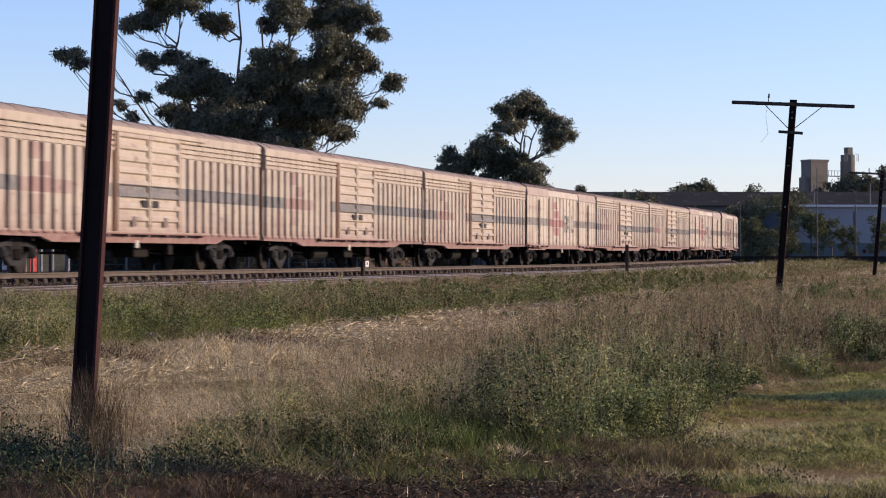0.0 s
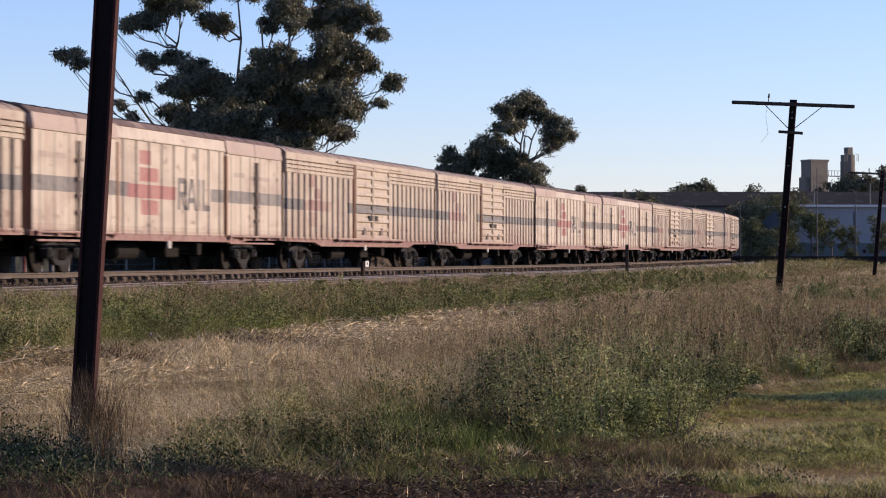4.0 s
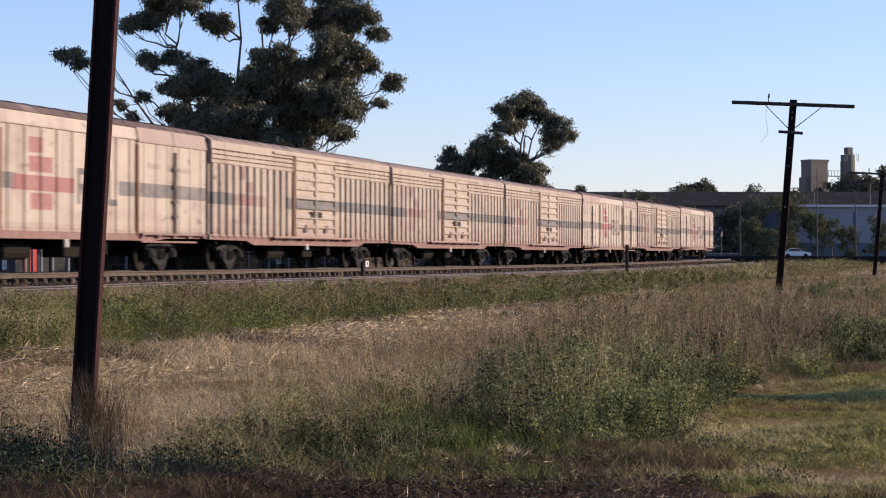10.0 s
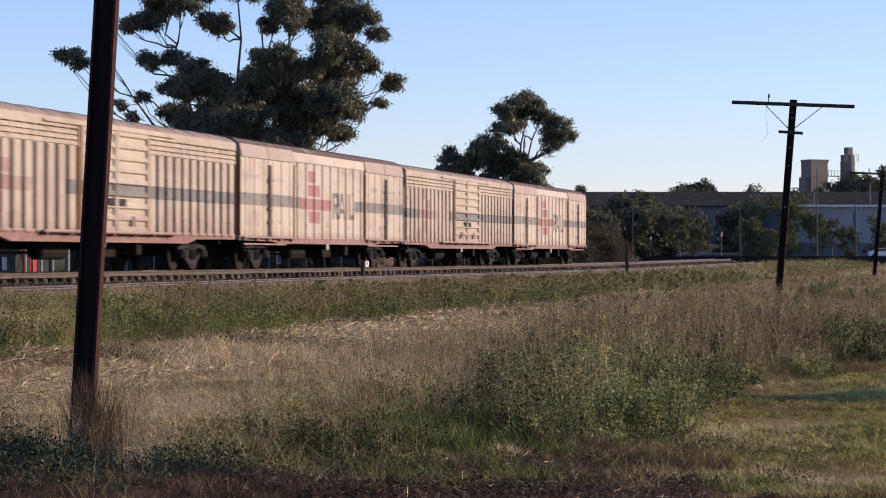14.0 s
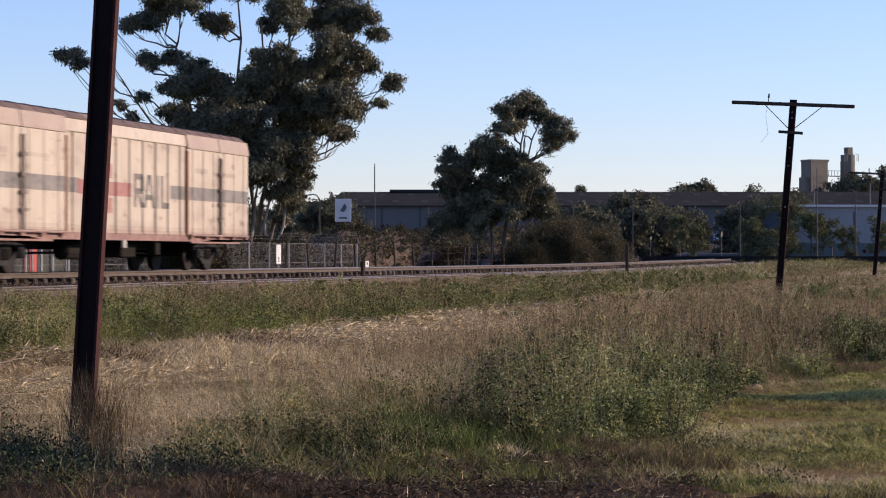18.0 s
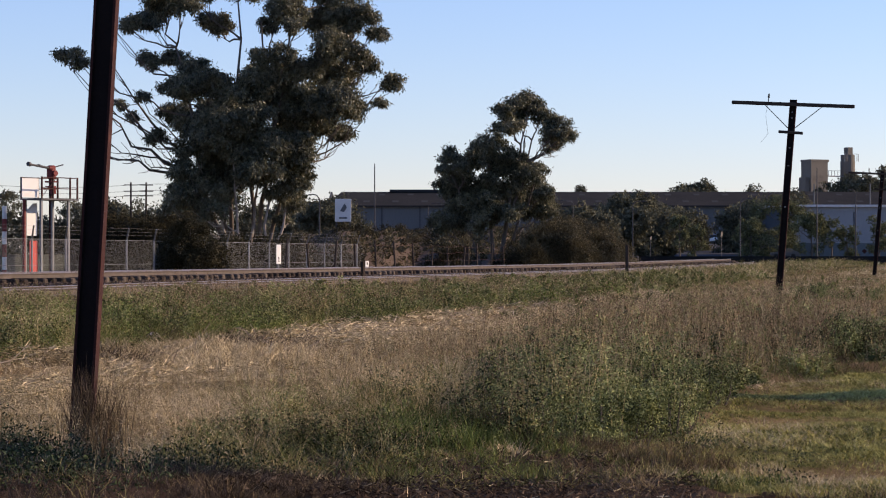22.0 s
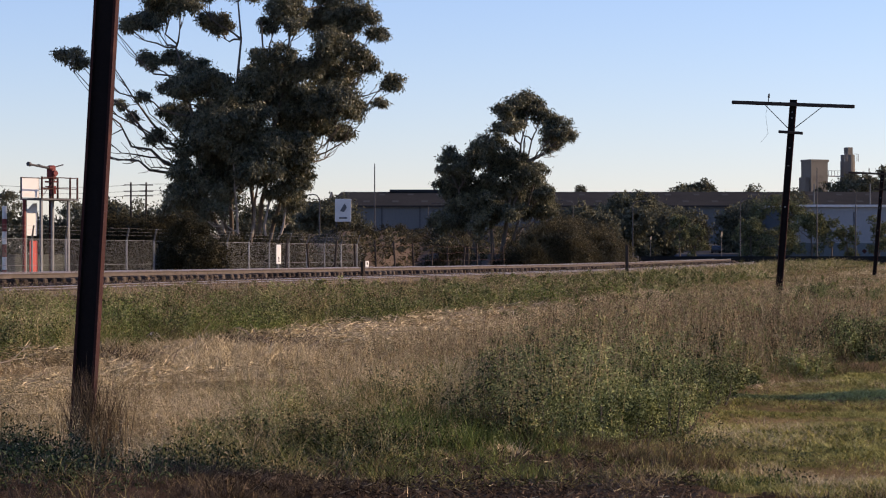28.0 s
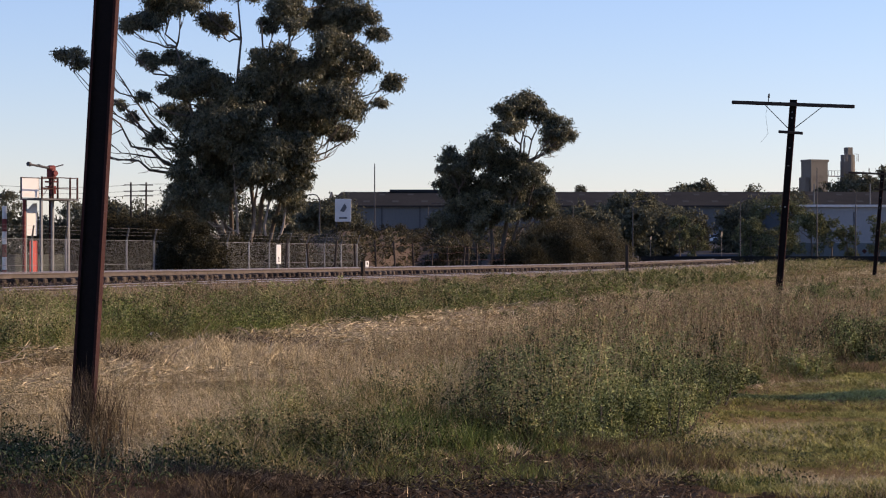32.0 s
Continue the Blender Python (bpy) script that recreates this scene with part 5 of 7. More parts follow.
M_STEEL_DARK = mat("dark_painted_steel", (0.05, 0.05, 0.055), (0.10, 0.095, 0.095), 0.6, metal=0.2, bump=0.05)
M_REDDARK = mat("dark_red_paint", (0.13, 0.03, 0.03), (0.2, 0.045, 0.04), 0.6, bump=0.05)
signal()

b = thing("striped_post", "red and white banded marker post behind the fence", "post", at=pose(103.4, 41.9, -0.8))
for i in range(6):
    q = Build()
    q.tube((0, 0, i * 0.55), (0, 0, i * 0.55 + 0.55), 0.10, n=12)
    q.done("white_band" if i % 2 else "dark_red_band", M_WHITE if i % 2 else M_REDDARK, b)

b = thing("marker_board", "tall white marker board beside the main line", "sign", at=pose(91.5, 26.2, -0.75, 0, 0, -14))
Build().box(-0.03, 0.03, 0.0, 0.06, 0, 1.4).done("post", M_STEEL_GREY, b)
Build().box(-0.17, 0.17, -0.025, 0.0, 0.80, 1.52, c=0.008).done("board", M_WHITE, b, "white painted board")
for i, z in enumerate((0.88, 0.93, 0.98, 1.03)):
    Build().box(-0.05, 0.05 - 0.02 * (i % 2), -0.029, -0.025, z, z + 0.025).done("lettering_bar", M_DARK, b)

b = thing("kilometre_post", "short dark post with a small white plate by the tracks", "sign", at=pose(83.6, 20.95, -0.5, 0, 0, -14))
Build().box(-0.09, 0.04, -0.05, 0.05, -0.1, 0.66, c=0.01).done("post", M_SLEEPER, b)
Build().box(0.02, 0.26, -0.08, -0.055, 0.48, 0.68, c=0.005).done("plate", M_WHITE, b, "small white plate")
Build().box(0.10, 0.18, -0.084, -0.08, 0.55, 0.63).done("lettering_bar", M_DARK, b)

b = thing("timber_post", "dark upright timber post beside the near track", "post", at=pose(119.0, 17.0, -0.62, 0, 0, 10))
Build().box(-0.08, 0.08, -0.08, 0.08, -0.1, 1.50, c=0.02).done("post", M_ARM, b)
b = thing("timber_post", "dark stump post holding a clump of dry brush", "post", at=pose(146.9, 30.5, -0.8, 0, 0, 10))
Build().box(-0.13, 0.13, -0.13, 0.13, -0.1, 1.95, c=0.03).done("post", M_ARM, b)
rng0 = np.random.default_rng(9)
quad_cloud("dry_brush", leaf_sprays(rng0, [(0, 0, 2.05), (0.4, 0, 2.15), (-0.4, 0, 2.0)], [0.25, 0.3, 0.3], 900, 0.2, 0.07), M_SCRUB, b, corners=3)


M_BLACK_WALL = mat("near_black_wall", (0.012, 0.012, 0.012), (0.03, 0.029, 0.028), 0.95, scale=0.6, fine=6, bump=0.2, spec=0.0)
# ---- the far road, its verge and vehicles ----
def level_road():
    r = thing("road", "grey asphalt road crossing behind the railway", "road", kind="structure")
    a, b = np.array(spot(9.2, 262 * FAR)), np.array(spot(1.9, 262 * FAR))
    d = (b - a) / np.linalg.norm(b - a)
    q = np.array([-d[1], d[0]])
    P = np.array([[(*(a + d * s + q * o), z) for o, z in ((11.0, -0.9), (10.4, 0.0), (0.0, 0.04), (-0.5, -0.9))] for s in np.linspace(-45, 220, 30)])
    grid_mesh("carriageway", P, M_ASPHALT, r, smooth=False)
    a2, b2 = np.array(spot(5.95, 268 * FAR)), np.array(spot(6.12, 425 * FAR))
    d2 = (b2 - a2) / np.linalg.norm(b2 - a2)
    q2 = np.array([-d2[1], d2[0]])
    P = np.array([[(*(a2 + d2 * s + q2 * o), 0.03 + 4.4 * t * t) for o in (-8.5, 0.0, 8.5)] for t, s in zip(np.linspace(0, 1, 12), np.linspace(-2, 235, 12))])
    grid_mesh("side_road", P, M_ASPHALT, r, smooth=False)
    # dark bank that carries the road, facing the railway
    w = thing("retaining_wall", "low dark retaining wall below the road", "wall", kind="structure")
    Build().prism([(0.0, -0.7), (0.35, -0.7), (0.3, 0.30), (0.05, 0.30)], "x", 0, 44, m=Matrix.Translation((*spot(8.15, 236), 0)) @ Matrix.Rotation(math.atan2(d[1], d[0]) + 0.045, 4, "Z")).done("wall_face", M_BLACK_WALL, w)
    return a, d, q


ROAD_A, ROAD_D, ROAD_Q = level_road()
M_CARW = mat("white_car_paint", (0.70, 0.71, 0.72), (0.76, 0.77, 0.78), 0.25, scale=1, fine=5, bump=0.0, spec=0.5)
M_CARD = mat("dark_car_paint", (0.03, 0.033, 0.04), (0.045, 0.05, 0.055), 0.25, scale=1, fine=5, bump=0.0, spec=0.5)
M_GLASS = mat("tinted_car_glass", (0.02, 0.024, 0.028), (0.03, 0.034, 0.04), 0.08, scale=1, fine=5, bump=0.0, spec=0.6)
M_TYRE = mat("black_tyre", (0.015, 0.015, 0.015), (0.03, 0.03, 0.03), 0.9, bump=0.1)
M_LAMP = mat("car_lamp", (0.75, 0.75, 0.72), (0.85, 0.85, 0.82), 0.2, bump=0.0)


def car(label, paint, van=False):
    """Nose towards +x."""
    c = thing("van" if van else "car", label, "van" if van else "car")
    if van:
        side = [(-2.4, 0.35), (2.3, 0.35), (2.4, 0.75), (2.25, 1.05), (1.7, 1.25), (1.2, 1.95), (0.9, 2.05), (-2.35, 2.05), (-2.42, 0.9)]
        glass = [(0.95, 1.3), (1.62, 1.3), (1.18, 1.88), (0.95, 1.9)]
    else:
        side = [(-2.2, 0.32), (2.15, 0.32), (2.25, 0.60), (2.15, 0.80), (1.05, 0.95), (0.35, 1.40), (-0.1, 1.46), (-1.0, 1.44), (-1.65, 1.02), (-2.15, 0.98), (-2.25, 0.62)]
        glass = [(-1.45, 0.98), (0.90, 0.98), (0.30, 1.36), (-0.95, 1.38)]
    Build().prism(side, "y", -0.86, 0.86).done("body", paint, c)
    for s in (-1, 1):
        Build().prism(glass, "y", s * 0.87 - 0.01, s * 0.87 + 0.01).done("side_window", M_GLASS, c)
    if van:
        Build().prism([(1.68, 1.28), (1.74, 1.28), (1.26, 1.92), (1.20, 1.92)], "y", -0.75, 0.75).done("windscreen", M_GLASS, c)
    else:
        Build().prism([(1.02, 0.98), (1.08, 0.98), (0.42, 1.40), (0.36, 1.40)], "y", -0.72, 0.72).done("windscreen", M_GLASS, c)
        Build().prism([(-1.66, 1.04), (-1.70, 1.04), (-1.10, 1.42), (-1.04, 1.42)], "y", -0.72, 0.72).done("rear_window", M_GLASS, c)
    for s in (-1, 1):
        x = 2.3 if van else 2.16
        Build().box(x - 0.08, x + 0.06, s * 0.62 - 0.16, s * 0.62 + 0.16, 0.62, 0.76, c=0.02).done("headlight", M_LAMP, c)
    for x in (-1.35, 1.35):
        for s in (-1, 1):
            w = Build()
            w.tube((0, -0.1, 0), (0, 0.1, 0), 0.32, n=16)
            w.tube((0, -0.11, 0), (0, 0.11, 0), 0.18, n=10)
            o = w.done("wheel", M_TYRE, c)
            o.location = (x, s * 0.78, 0.32)
    return c


WHITE_CAR = car("small white hatchback on the far road", M_CARW)
DARK_CAR = car("dark sedan on the far road", M_CARD)
FAR_VAN = car("white van far up the side road", M_CARW, van=True)


def road_rows(rows, off, z=0.04, face=1):
    """rows: (seconds, bearing): a vehicle keeps to its lane on the crossing road."""
    out = []
    for t, bear in rows:
        u = np.array([math.cos(radians(bear)), math.sin(radians(bear))])
        base = ROAD_A + ROAD_Q * off
        # where the sight line meets the lane
        k = np.linalg.solve(np.array([[u[0], -ROAD_D[0]], [u[1], -ROAD_D[1]]]), base)
        p = u * k[0]
        ang = math.degrees(math.atan2(ROAD_D[1], ROAD_D[0])) + (0 if face > 0 else 180)
        out.append((t, pose(p[0], p[1], z, 0, 0, ang)))
    return out


def road_motion():
    walk(WHITE_CAR, road_rows([(0.0, 9.6), (4.0, 7.6), (8.0, 5.14), (9.0, 4.88), (10.0, 4.35), (11.0, 3.92), (12.0, 3.44), (13.0, 2.92), (14.0, 2.45), (16.0, 1.5), (20.0, -0.6), (32.0, -6.9)], 3.0))
    rows = road_rows([(0.0, -9.0), (16.0, -0.4), (19.5, 2.68), (20.0, 3.13), (20.5, 3.55), (21.0, 3.93), (21.5, 4.29), (22.0, 4.62), (23.0, 5.12), (23.5, 5.4)], 7.0, face=-1)
    turn0 = math.degrees(math.atan2(-ROAD_D[1], -ROAD_D[0]))
    for t, bear, dist, turn, z in ((24.0, 5.72, 403.0, -25, 0.04), (24.5, 5.92, 410.0, -60, 0.05), (25.0, 6.10, 420.0, -84, 0.10), (25.5, 6.14, 430.0, -86, 0.17), (28.0, 6.14, 490.0, -86, 0.80), (32.0, 6.12, 590.0, -86, 2.95)):
        rows.append((t, pose(*spot(bear, dist), z, 0, 0, turn0 + turn)))
    walk(DARK_CAR, rows)
    walk(FAR_VAN, [(t, pose(*spot(bear, dist), z, 0, 0, 190)) for t, bear, dist, z in ((0.0, 6.0, 600, 3.4), (10.9, 6.02, 600, 3.4), (18.0, 6.1, 601, 3.4), (25.0, 6.25, 601, 3.4), (27.5, 5.85, 600, 3.4), (29.5, 5.7, 600, 3.4), (31.5, 6.1, 601, 3.4), (32.0, 6.2, 601, 3.4))])


# ---- masts, lamps and signs in the distance ----
def street_light(bear, dist, foot, h, reach, label="slim street light with a curved arm"):
    x, y = spot(bear, dist)
    s = thing("street_light", label, "street light", "distant street lights", at=pose(x, y, foot, 0, 0, ACROSS))
    Build().tube((0, 0, 0), (0, 0, h), 0.07, 0.045, n=8).done("column", M_STEEL_DARK, s)
    if reach:
        b = Build()
        b.path([(0, 0, h), (reach * 0.4, 0, h + 0.32), (reach, 0, h + 0.38)], [0.05, 0.045, 0.04], n=6)
        b.done("arm", M_STEEL_DARK, s)
        Build().box(min(reach, reach * 1.45), max(reach, reach * 1.45), -0.12, 0.12, h + 0.30, h + 0.40, c=0.02).done("lamp_head", M_STEEL_DARK, s)


street_light(13.81, 225, -0.8, 9.3, 0, "tall slim mast without an arm")
street_light(15.05, 200, -0.8, 5.6, -0.6)
street_light(9.34, 300, -0.8, 7.3, -1.1)
street_light(12.6, 300, -0.8, 7.0, 1.2)
street_light(8.0, 290, -0.8, 7.0, 1.1)
street_light(3.9, 262, -0.5, 9.8, 0, "tall bare lighting column")
street_light(5.6, 300, -0.5, 7.2, 1.0)
street_light(3.05, 238, -0.5, 6.6, -0.5)
for bear in (18.93, 19.27):
    x, y = spot(bear, 330)
    p = thing("power_pole", "distant timber power pole with cross-arms", "power pole", "distant power poles", at=pose(x, y, -0.8, 0, 0, ACROSS + 8))
    Build().tube((0, 0, 0), (0, 0, 10.6), 0.16, 0.11, n=8).done("pole", M_ARM, p)
    for z in (10.2, 9.4, 8.8):
        Build().box(-0.9, 0.9, -0.06, 0.06, z, z + 0.12).done("cross_arm", M_ARM, p)
w = Build()
for z, k in ((10.4, 0), (9.6, 1), (9.0, 0)):
    pts = [(*spot(17.9 + 5.0 * t, 330), z - 0.8 + (-0.5 if 0.2 < t < 1 else 0.0) * math.sin(math.pi * (t - 0.2) / 0.8)) for t in np.linspace(0, 1, 14)]
    w.path(pts, [0.025] * 14, n=3)
tagged(w.done("power_lines", M_ARM), "thin dark power lines in the distance", "power line", kind="stuff")

b = thing("sign_board", "large white sign board with a dark mark before the warehouse", "sign", at=pose(*spot(14.52, 300), -0.8, 0, 0, ACROSS))
Build().box(-0.95, 0.95, -0.08, 0.0, 5.15, 7.85, c=0.02).done("board", M_WHITE, b)
for x in (-0.8, 0.8):
    Build().box(x - 0.08, x + 0.08, 0.0, 0.16, 0, 7.8).done("post", M_STEEL_DARK, b)
q = Build()
q.prism([(-0.35, 6.4), (0.1, 6.3), (0.45, 6.8), (0.2, 7.3), (-0.1, 6.9)], "y", -0.10, -0.082)
q.done("painted_mark", M_SHED, b)
Build().box(-0.5, 0.5, -0.10, -0.082, 5.5, 5.7).done("lettering_bar", M_SHED, b)

b = thing("works_sign", "small orange roadside sign on a post", "sign", at=pose(*spot(2.86, 375), -0.6, 0, 0, ACROSS))
Build().prism([(-0.38, 1.6), (0, 1.22), (0.38, 1.6), (0, 1.98)], "y", -0.03, 0.0).done("plate", M_RUST, b)
Build().box(-0.04, 0.04, 0.0, 0.06, 0, 1.9).done("post", M_STEEL_GREY, b)
for bear, dist, z, s in ((7.6, 330, 3.0, 0.20), (6.02, 330, 3.4, 0.28)):
    b = thing("roadside_board", "small sunlit board on a post among the far trees", "sign", at=pose(*spot(bear, dist), -0.6, 0, 0, -25))
    Build().box(-0.025, 0.025, 0.0, 0.05, 0, z + 0.4).done("post", M_STEEL_DARK, b)
    Build().prism([(-s, z), (s, z + 0.1), (s * 0.7, z + s * 2.4), (-s * 0.5, z + s * 2.0)], "y", -0.04, 0.0).done("board", M_CONCRETE, b)

b = thing("handrail", "short pale pipe railing beside the curve", "railing", at=pose(*spot(8.05, 226), -0.3, 0, 0, ACROSS))
for i in range(4):
    Build().tube((i * 0.42 - 0.6, 0, -0.3), (i * 0.42 - 0.6, 0, 0.62), 0.03, n=6).done("post", M_STEEL_GREY, b)
Build().tube((-0.6, 0, 0.6), (0.66, 0, 0.6), 0.03, n=6).done("rail", M_STEEL_GREY, b)


# ---- grass, weeds and litter on the near side ----
def value_noise(x, y, cell, seed):
    rng = np.random.default_rng(seed)
    tab = rng.random((256, 256))
    fx, fy = np.asarray(x) / cell + 700, np.asarray(y) / cell + 700
    ix, iy = np.floor(fx).astype(int), np.floor(fy).astype(int)
    tx, ty = fx - ix, fy - iy
    tx, ty = tx * tx * (3 - 2 * tx), ty * ty * (3 - 2 * ty)
    g = lambda a, b: tab[a % 256, b % 256]
    return (g(ix, iy) * (1 - tx) + g(ix + 1, iy) * tx) * (1 - ty) + (g(ix, iy + 1) * (1 - tx) + g(ix + 1, iy + 1) * tx) * ty


def strips(name, V, material, parent=None, label=""):
    """V: (n, 5, 3): blades of a quad and a pointed tip that share an edge."""
    V = np.asarray(V, dtype=np.float32)
    n = len(V)
    me = bpy.data.meshes.new(name)
    me.vertices.add(n * 5)
    me.vertices.foreach_set("co", V.reshape(-1))
    idx = (np.arange(n, dtype=np.int32)[:, None] * 5 + np.array([0, 1, 3, 2, 2, 3, 4], dtype=np.int32)[None]).reshape(-1)
    me.loops.add(n * 7)
    me.loops.foreach_set("vertex_index", idx)
    me.polygons.add(n * 2)
    me.polygons.foreach_set("loop_start", (np.arange(n, dtype=np.int32)[:, None] * 7 + np.array([0, 4], dtype=np.int32)[None]).reshape(-1))
    me.materials.append(material)
    me.update(calc_edges=True)
    ob = new(name, me)
    if parent is not None:
        ob.parent = parent
    return ob


def scatter(rng, n, r0, r1, power=1.0, b0=1.6, b1=22.8):
    """Places in the field seen from the road, thicker near by."""
    u = rng.random(n) ** power
    r = r0 * (r1 / r0) ** u
    b = np.radians(rng.uniform(b0, b1, n))
    return r * np.cos(b), r * np.sin(b), r


def blades(rng, x, y, h, w, lean=0.35, wind=(0.10, 0.06)):
    n = len(x)
    z = ground_z(x, y) - 0.01
    a = rng.uniform(0, 2 * np.pi, n)
    side = np.stack([-np.sin(a), np.cos(a), np.zeros(n)], -1)
    # keep a broad side towards the viewer for half of them
    base = np.stack([x, y, z], -1)
    d = np.stack([rng.normal(0, lean, n) + wind[0], rng.normal(0, lean, n) + wind[1], np.ones(n)], -1)
    mid = base + d * (h * 0.55)[:, None]
    d2 = d.copy()
    d2[:, :2] *= 2.0
    d2 /= np.linalg.norm(d2, axis=1)[:, None]
    tip = mid + d2 * (h * 0.5)[:, None]
    s = side * (w * 0.5)[:, None]
    return np.stack([base - s, base + s, mid - s * 0.8, mid + s * 0.8, tip], 1)


def lawn_edge(x):
    return np.interp(x, [12, 17.9, 20, 23, 28.4, 34.5, 52, 90], [3.0, 2.95, 2.45, 2.5, 2.65, 1.4, 1.05, 0.9])


def weed_top(x):
    return np.interp(x, [12, 16, 19, 23, 30, 45, 70], [4.9, 5.3, 5.7, 5.4, 5.9, 6.8, 7.2])


G_STRAW = leaf_mat("dry_straw_blades", (0.26, 0.20, 0.105), (0.80, 0.645, 0.385), 0.12, 0.6, 0.06)
G_RUSSET = leaf_mat("russet_dead_grass", (0.052, 0.038, 0.021), (0.33, 0.245, 0.135), 0.12, 0.8, 0.03)
G_GREEN = leaf_mat("green_grass_blades", (0.036, 0.052, 0.014), (0.22, 0.24, 0.07), 0.12, 0.6, 0.05)
G_OLIVE = leaf_mat("olive_grass_blades", (0.06, 0.060, 0.02), (0.38, 0.33, 0.13), 0.12, 0.65, 0.05)
G_LAWN = leaf_mat("mown_grass_blades", (0.11, 0.118, 0.032), (0.54, 0.485, 0.165), 0.12, 0.65, 0.05)
G_WEED = leaf_mat("grey_green_weed_leaves", (0.018, 0.027, 0.009), (0.32, 0.35, 0.135), 0.12, 0.55, 0.07)
G_WEED_DARK = leaf_mat("dark_weed_leaves", (0.008, 0.013, 0.005), (0.10, 0.13, 0.055), 0.08, 0.55, 0.07)
G_WEED_FRESH = leaf_mat("fresh_weed_leaves", (0.055, 0.07, 0.02), (0.44, 0.46, 0.18), 0.15, 0.55, 0.07)
G_FORB = leaf_mat("dull_green_forb_leaves", (0.022, 0.032, 0.010), (0.25, 0.27, 0.09), 0.12, 0.6, 0.04)
G_FRESH = leaf_mat("fresh_green_forb_leaves", (0.04, 0.058, 0.014), (0.24, 0.28, 0.08), 0.14, 0.6, 0.04)
G_STEM = leaf_mat("weed_stems", (0.07, 0.06, 0.028), (0.58, 0.46, 0.245), 0.12, 0.7, 0.05)
G_TIP = leaf_mat("pale_weed_tips", (0.06, 0.065, 0.025), (0.46, 0.42, 0.20), 0.12, 0.7, 0.05)
G_MULCH = leaf_mat("dark_dead_mulch", (0.022, 0.016, 0.012), (0.155, 0.115, 0.082), 0.1, 0.9, 0.0)
G_SEED = leaf_mat("brown_seed_heads", (0.095, 0.06, 0.036), (0.45, 0.31, 0.19), 0.12, 0.8, 0.03)


def field():
    rng = np.random.default_rng(77)
    near = thing("rough_grass", "mixed dry and green rough grass of the railway verge", "grass", kind="stuff")
    x, y, r = scatter(rng, 44000, 12.3, 230, 0.85)
    u = rng.random(len(x))
    each = (7 + 26 * u ** 2).astype(int)
    size = np.repeat(0.55 + 1.55 * u ** 4, each)
    roll = np.repeat(rng.random(len(x)), each)
    x, y, r = np.repeat(x, each), np.repeat(y, each), np.repeat(r, each)
    x, y = x + rng.normal(0, 0.055, len(x)) * np.sqrt(r / 15), y + rng.normal(0, 0.055, len(x)) * np.sqrt(r / 15)
    keep = (y < 15.9) & (y > -3)
    x, y, r, size, roll = x[keep], y[keep], r[keep], size[keep], roll[keep]
    n1, n2 = value_noise(x, y, 1.6, 1), value_noise(x, y, 0.5, 2)
    n3 = value_noise(x, y, 6.0, 3)
    le, wt = lawn_edge(x), weed_top(x)
    pick = np.clip(roll * 0.75 + rng.random(len(x)) * 0.25, 0, 1)
    wide = np.maximum(0.0026, 0.00013 * r) * rng.uniform(0.7, 1.4, len(x))
    tall = rng.uniform(0.55, 1.25, len(x)) * size
    far = np.clip((r - 42) / 50, 0, 1)
    lawn = y < le
    weeds = (y >= le) & (y < wt)
    dry = (y >= wt) & (y < np.interp(x, [26, 36], [7.7, 8.3]))
    litter = (y >= np.interp(x, [26, 36], [7.7, 8.3])) & (y < 10.2 + 0.5 * (n1 - 0.5))
    strip = y >= 10.2 + 0.5 * (n1 - 0.5)
    front = (x < np.interp(y, [2.2, 3.2, 5.0, 6.0], [16.4, 16.1, 15.1, 14.6]) + 0.8 * (n1 - 0.5)) & (y > 2.0)
    h = np.zeros(len(x))
    kind = np.zeros(len(x), dtype=int)   # 0 straw 1 russet 2 green 3 olive 4 lawn
    h[lawn], kind[lawn] = 0.034, 4
    k = lawn & (n1 > 0.62)
    kind[k], h[k] = 0, 0.05
    h[weeds], kind[weeds] = 0.17, 3
    k = weeds & (pick < 0.45)
    kind[k] = 2
    k = weeds & (pick > 0.78)
    kind[k], h[k] = 0, 0.20
    h[dry], kind[dry] = 0.085, 0
    k = dry & (pick > 0.88 + 0.5 * (n1 - 0.5))
    kind[k] = 1
    k = dry & (pick < 0.08 + 0.5 * (n3 - 0.5))
    kind[k], h[k] = 3, 0.2
    h[litter], kind[litter] = 0.09, 0
    k = litter & (pick > 0.72)
    kind[k] = 1
    h[strip], kind[strip] = 0.21, 3
    k = strip & (pick < 0.16 + 0.9 * (n3 - 0.4) + 0.22 * np.clip((13.0 - y) / 2, -1, 1))
    kind[k], h[k] = 2, 0.23
    k = strip & (pick > 0.80)
    kind[k], h[k] = 1, 0.27
    k = weeds & (x > 26) & (pick > 0.45)
    kind[k] = 1
    h[front], kind[front] = 0.065, 1
    k = front & (pick < 0.22)
    kind[k] = 3
    kind[front & (pick >= 0.22)] = 5
    k = weeds & (x < 27) & (y / x < 0.21)
    kind[k], h[k] = np.where(pick[k] < 0.7, 2, 3), 0.10
    # dark turf-coloured blades here paint the shade in the weeds' gaps and hollow
    k = weeds & (x < 30) & ((y / x < 0.21) & (pick > 0.42) | (((x - 20.4) / 1.7) ** 2 + ((y - 4.3) / 0.42) ** 2 < 1.0))
    kind[k], h[k] = 5, 0.06
    # far meadow: paler and mixed
    low = np.interp(x, [40, 60], [1.0, 0.62]) * np.where(y > 10, 1.0, 1.0)
    k = (far > pick) & ~lawn
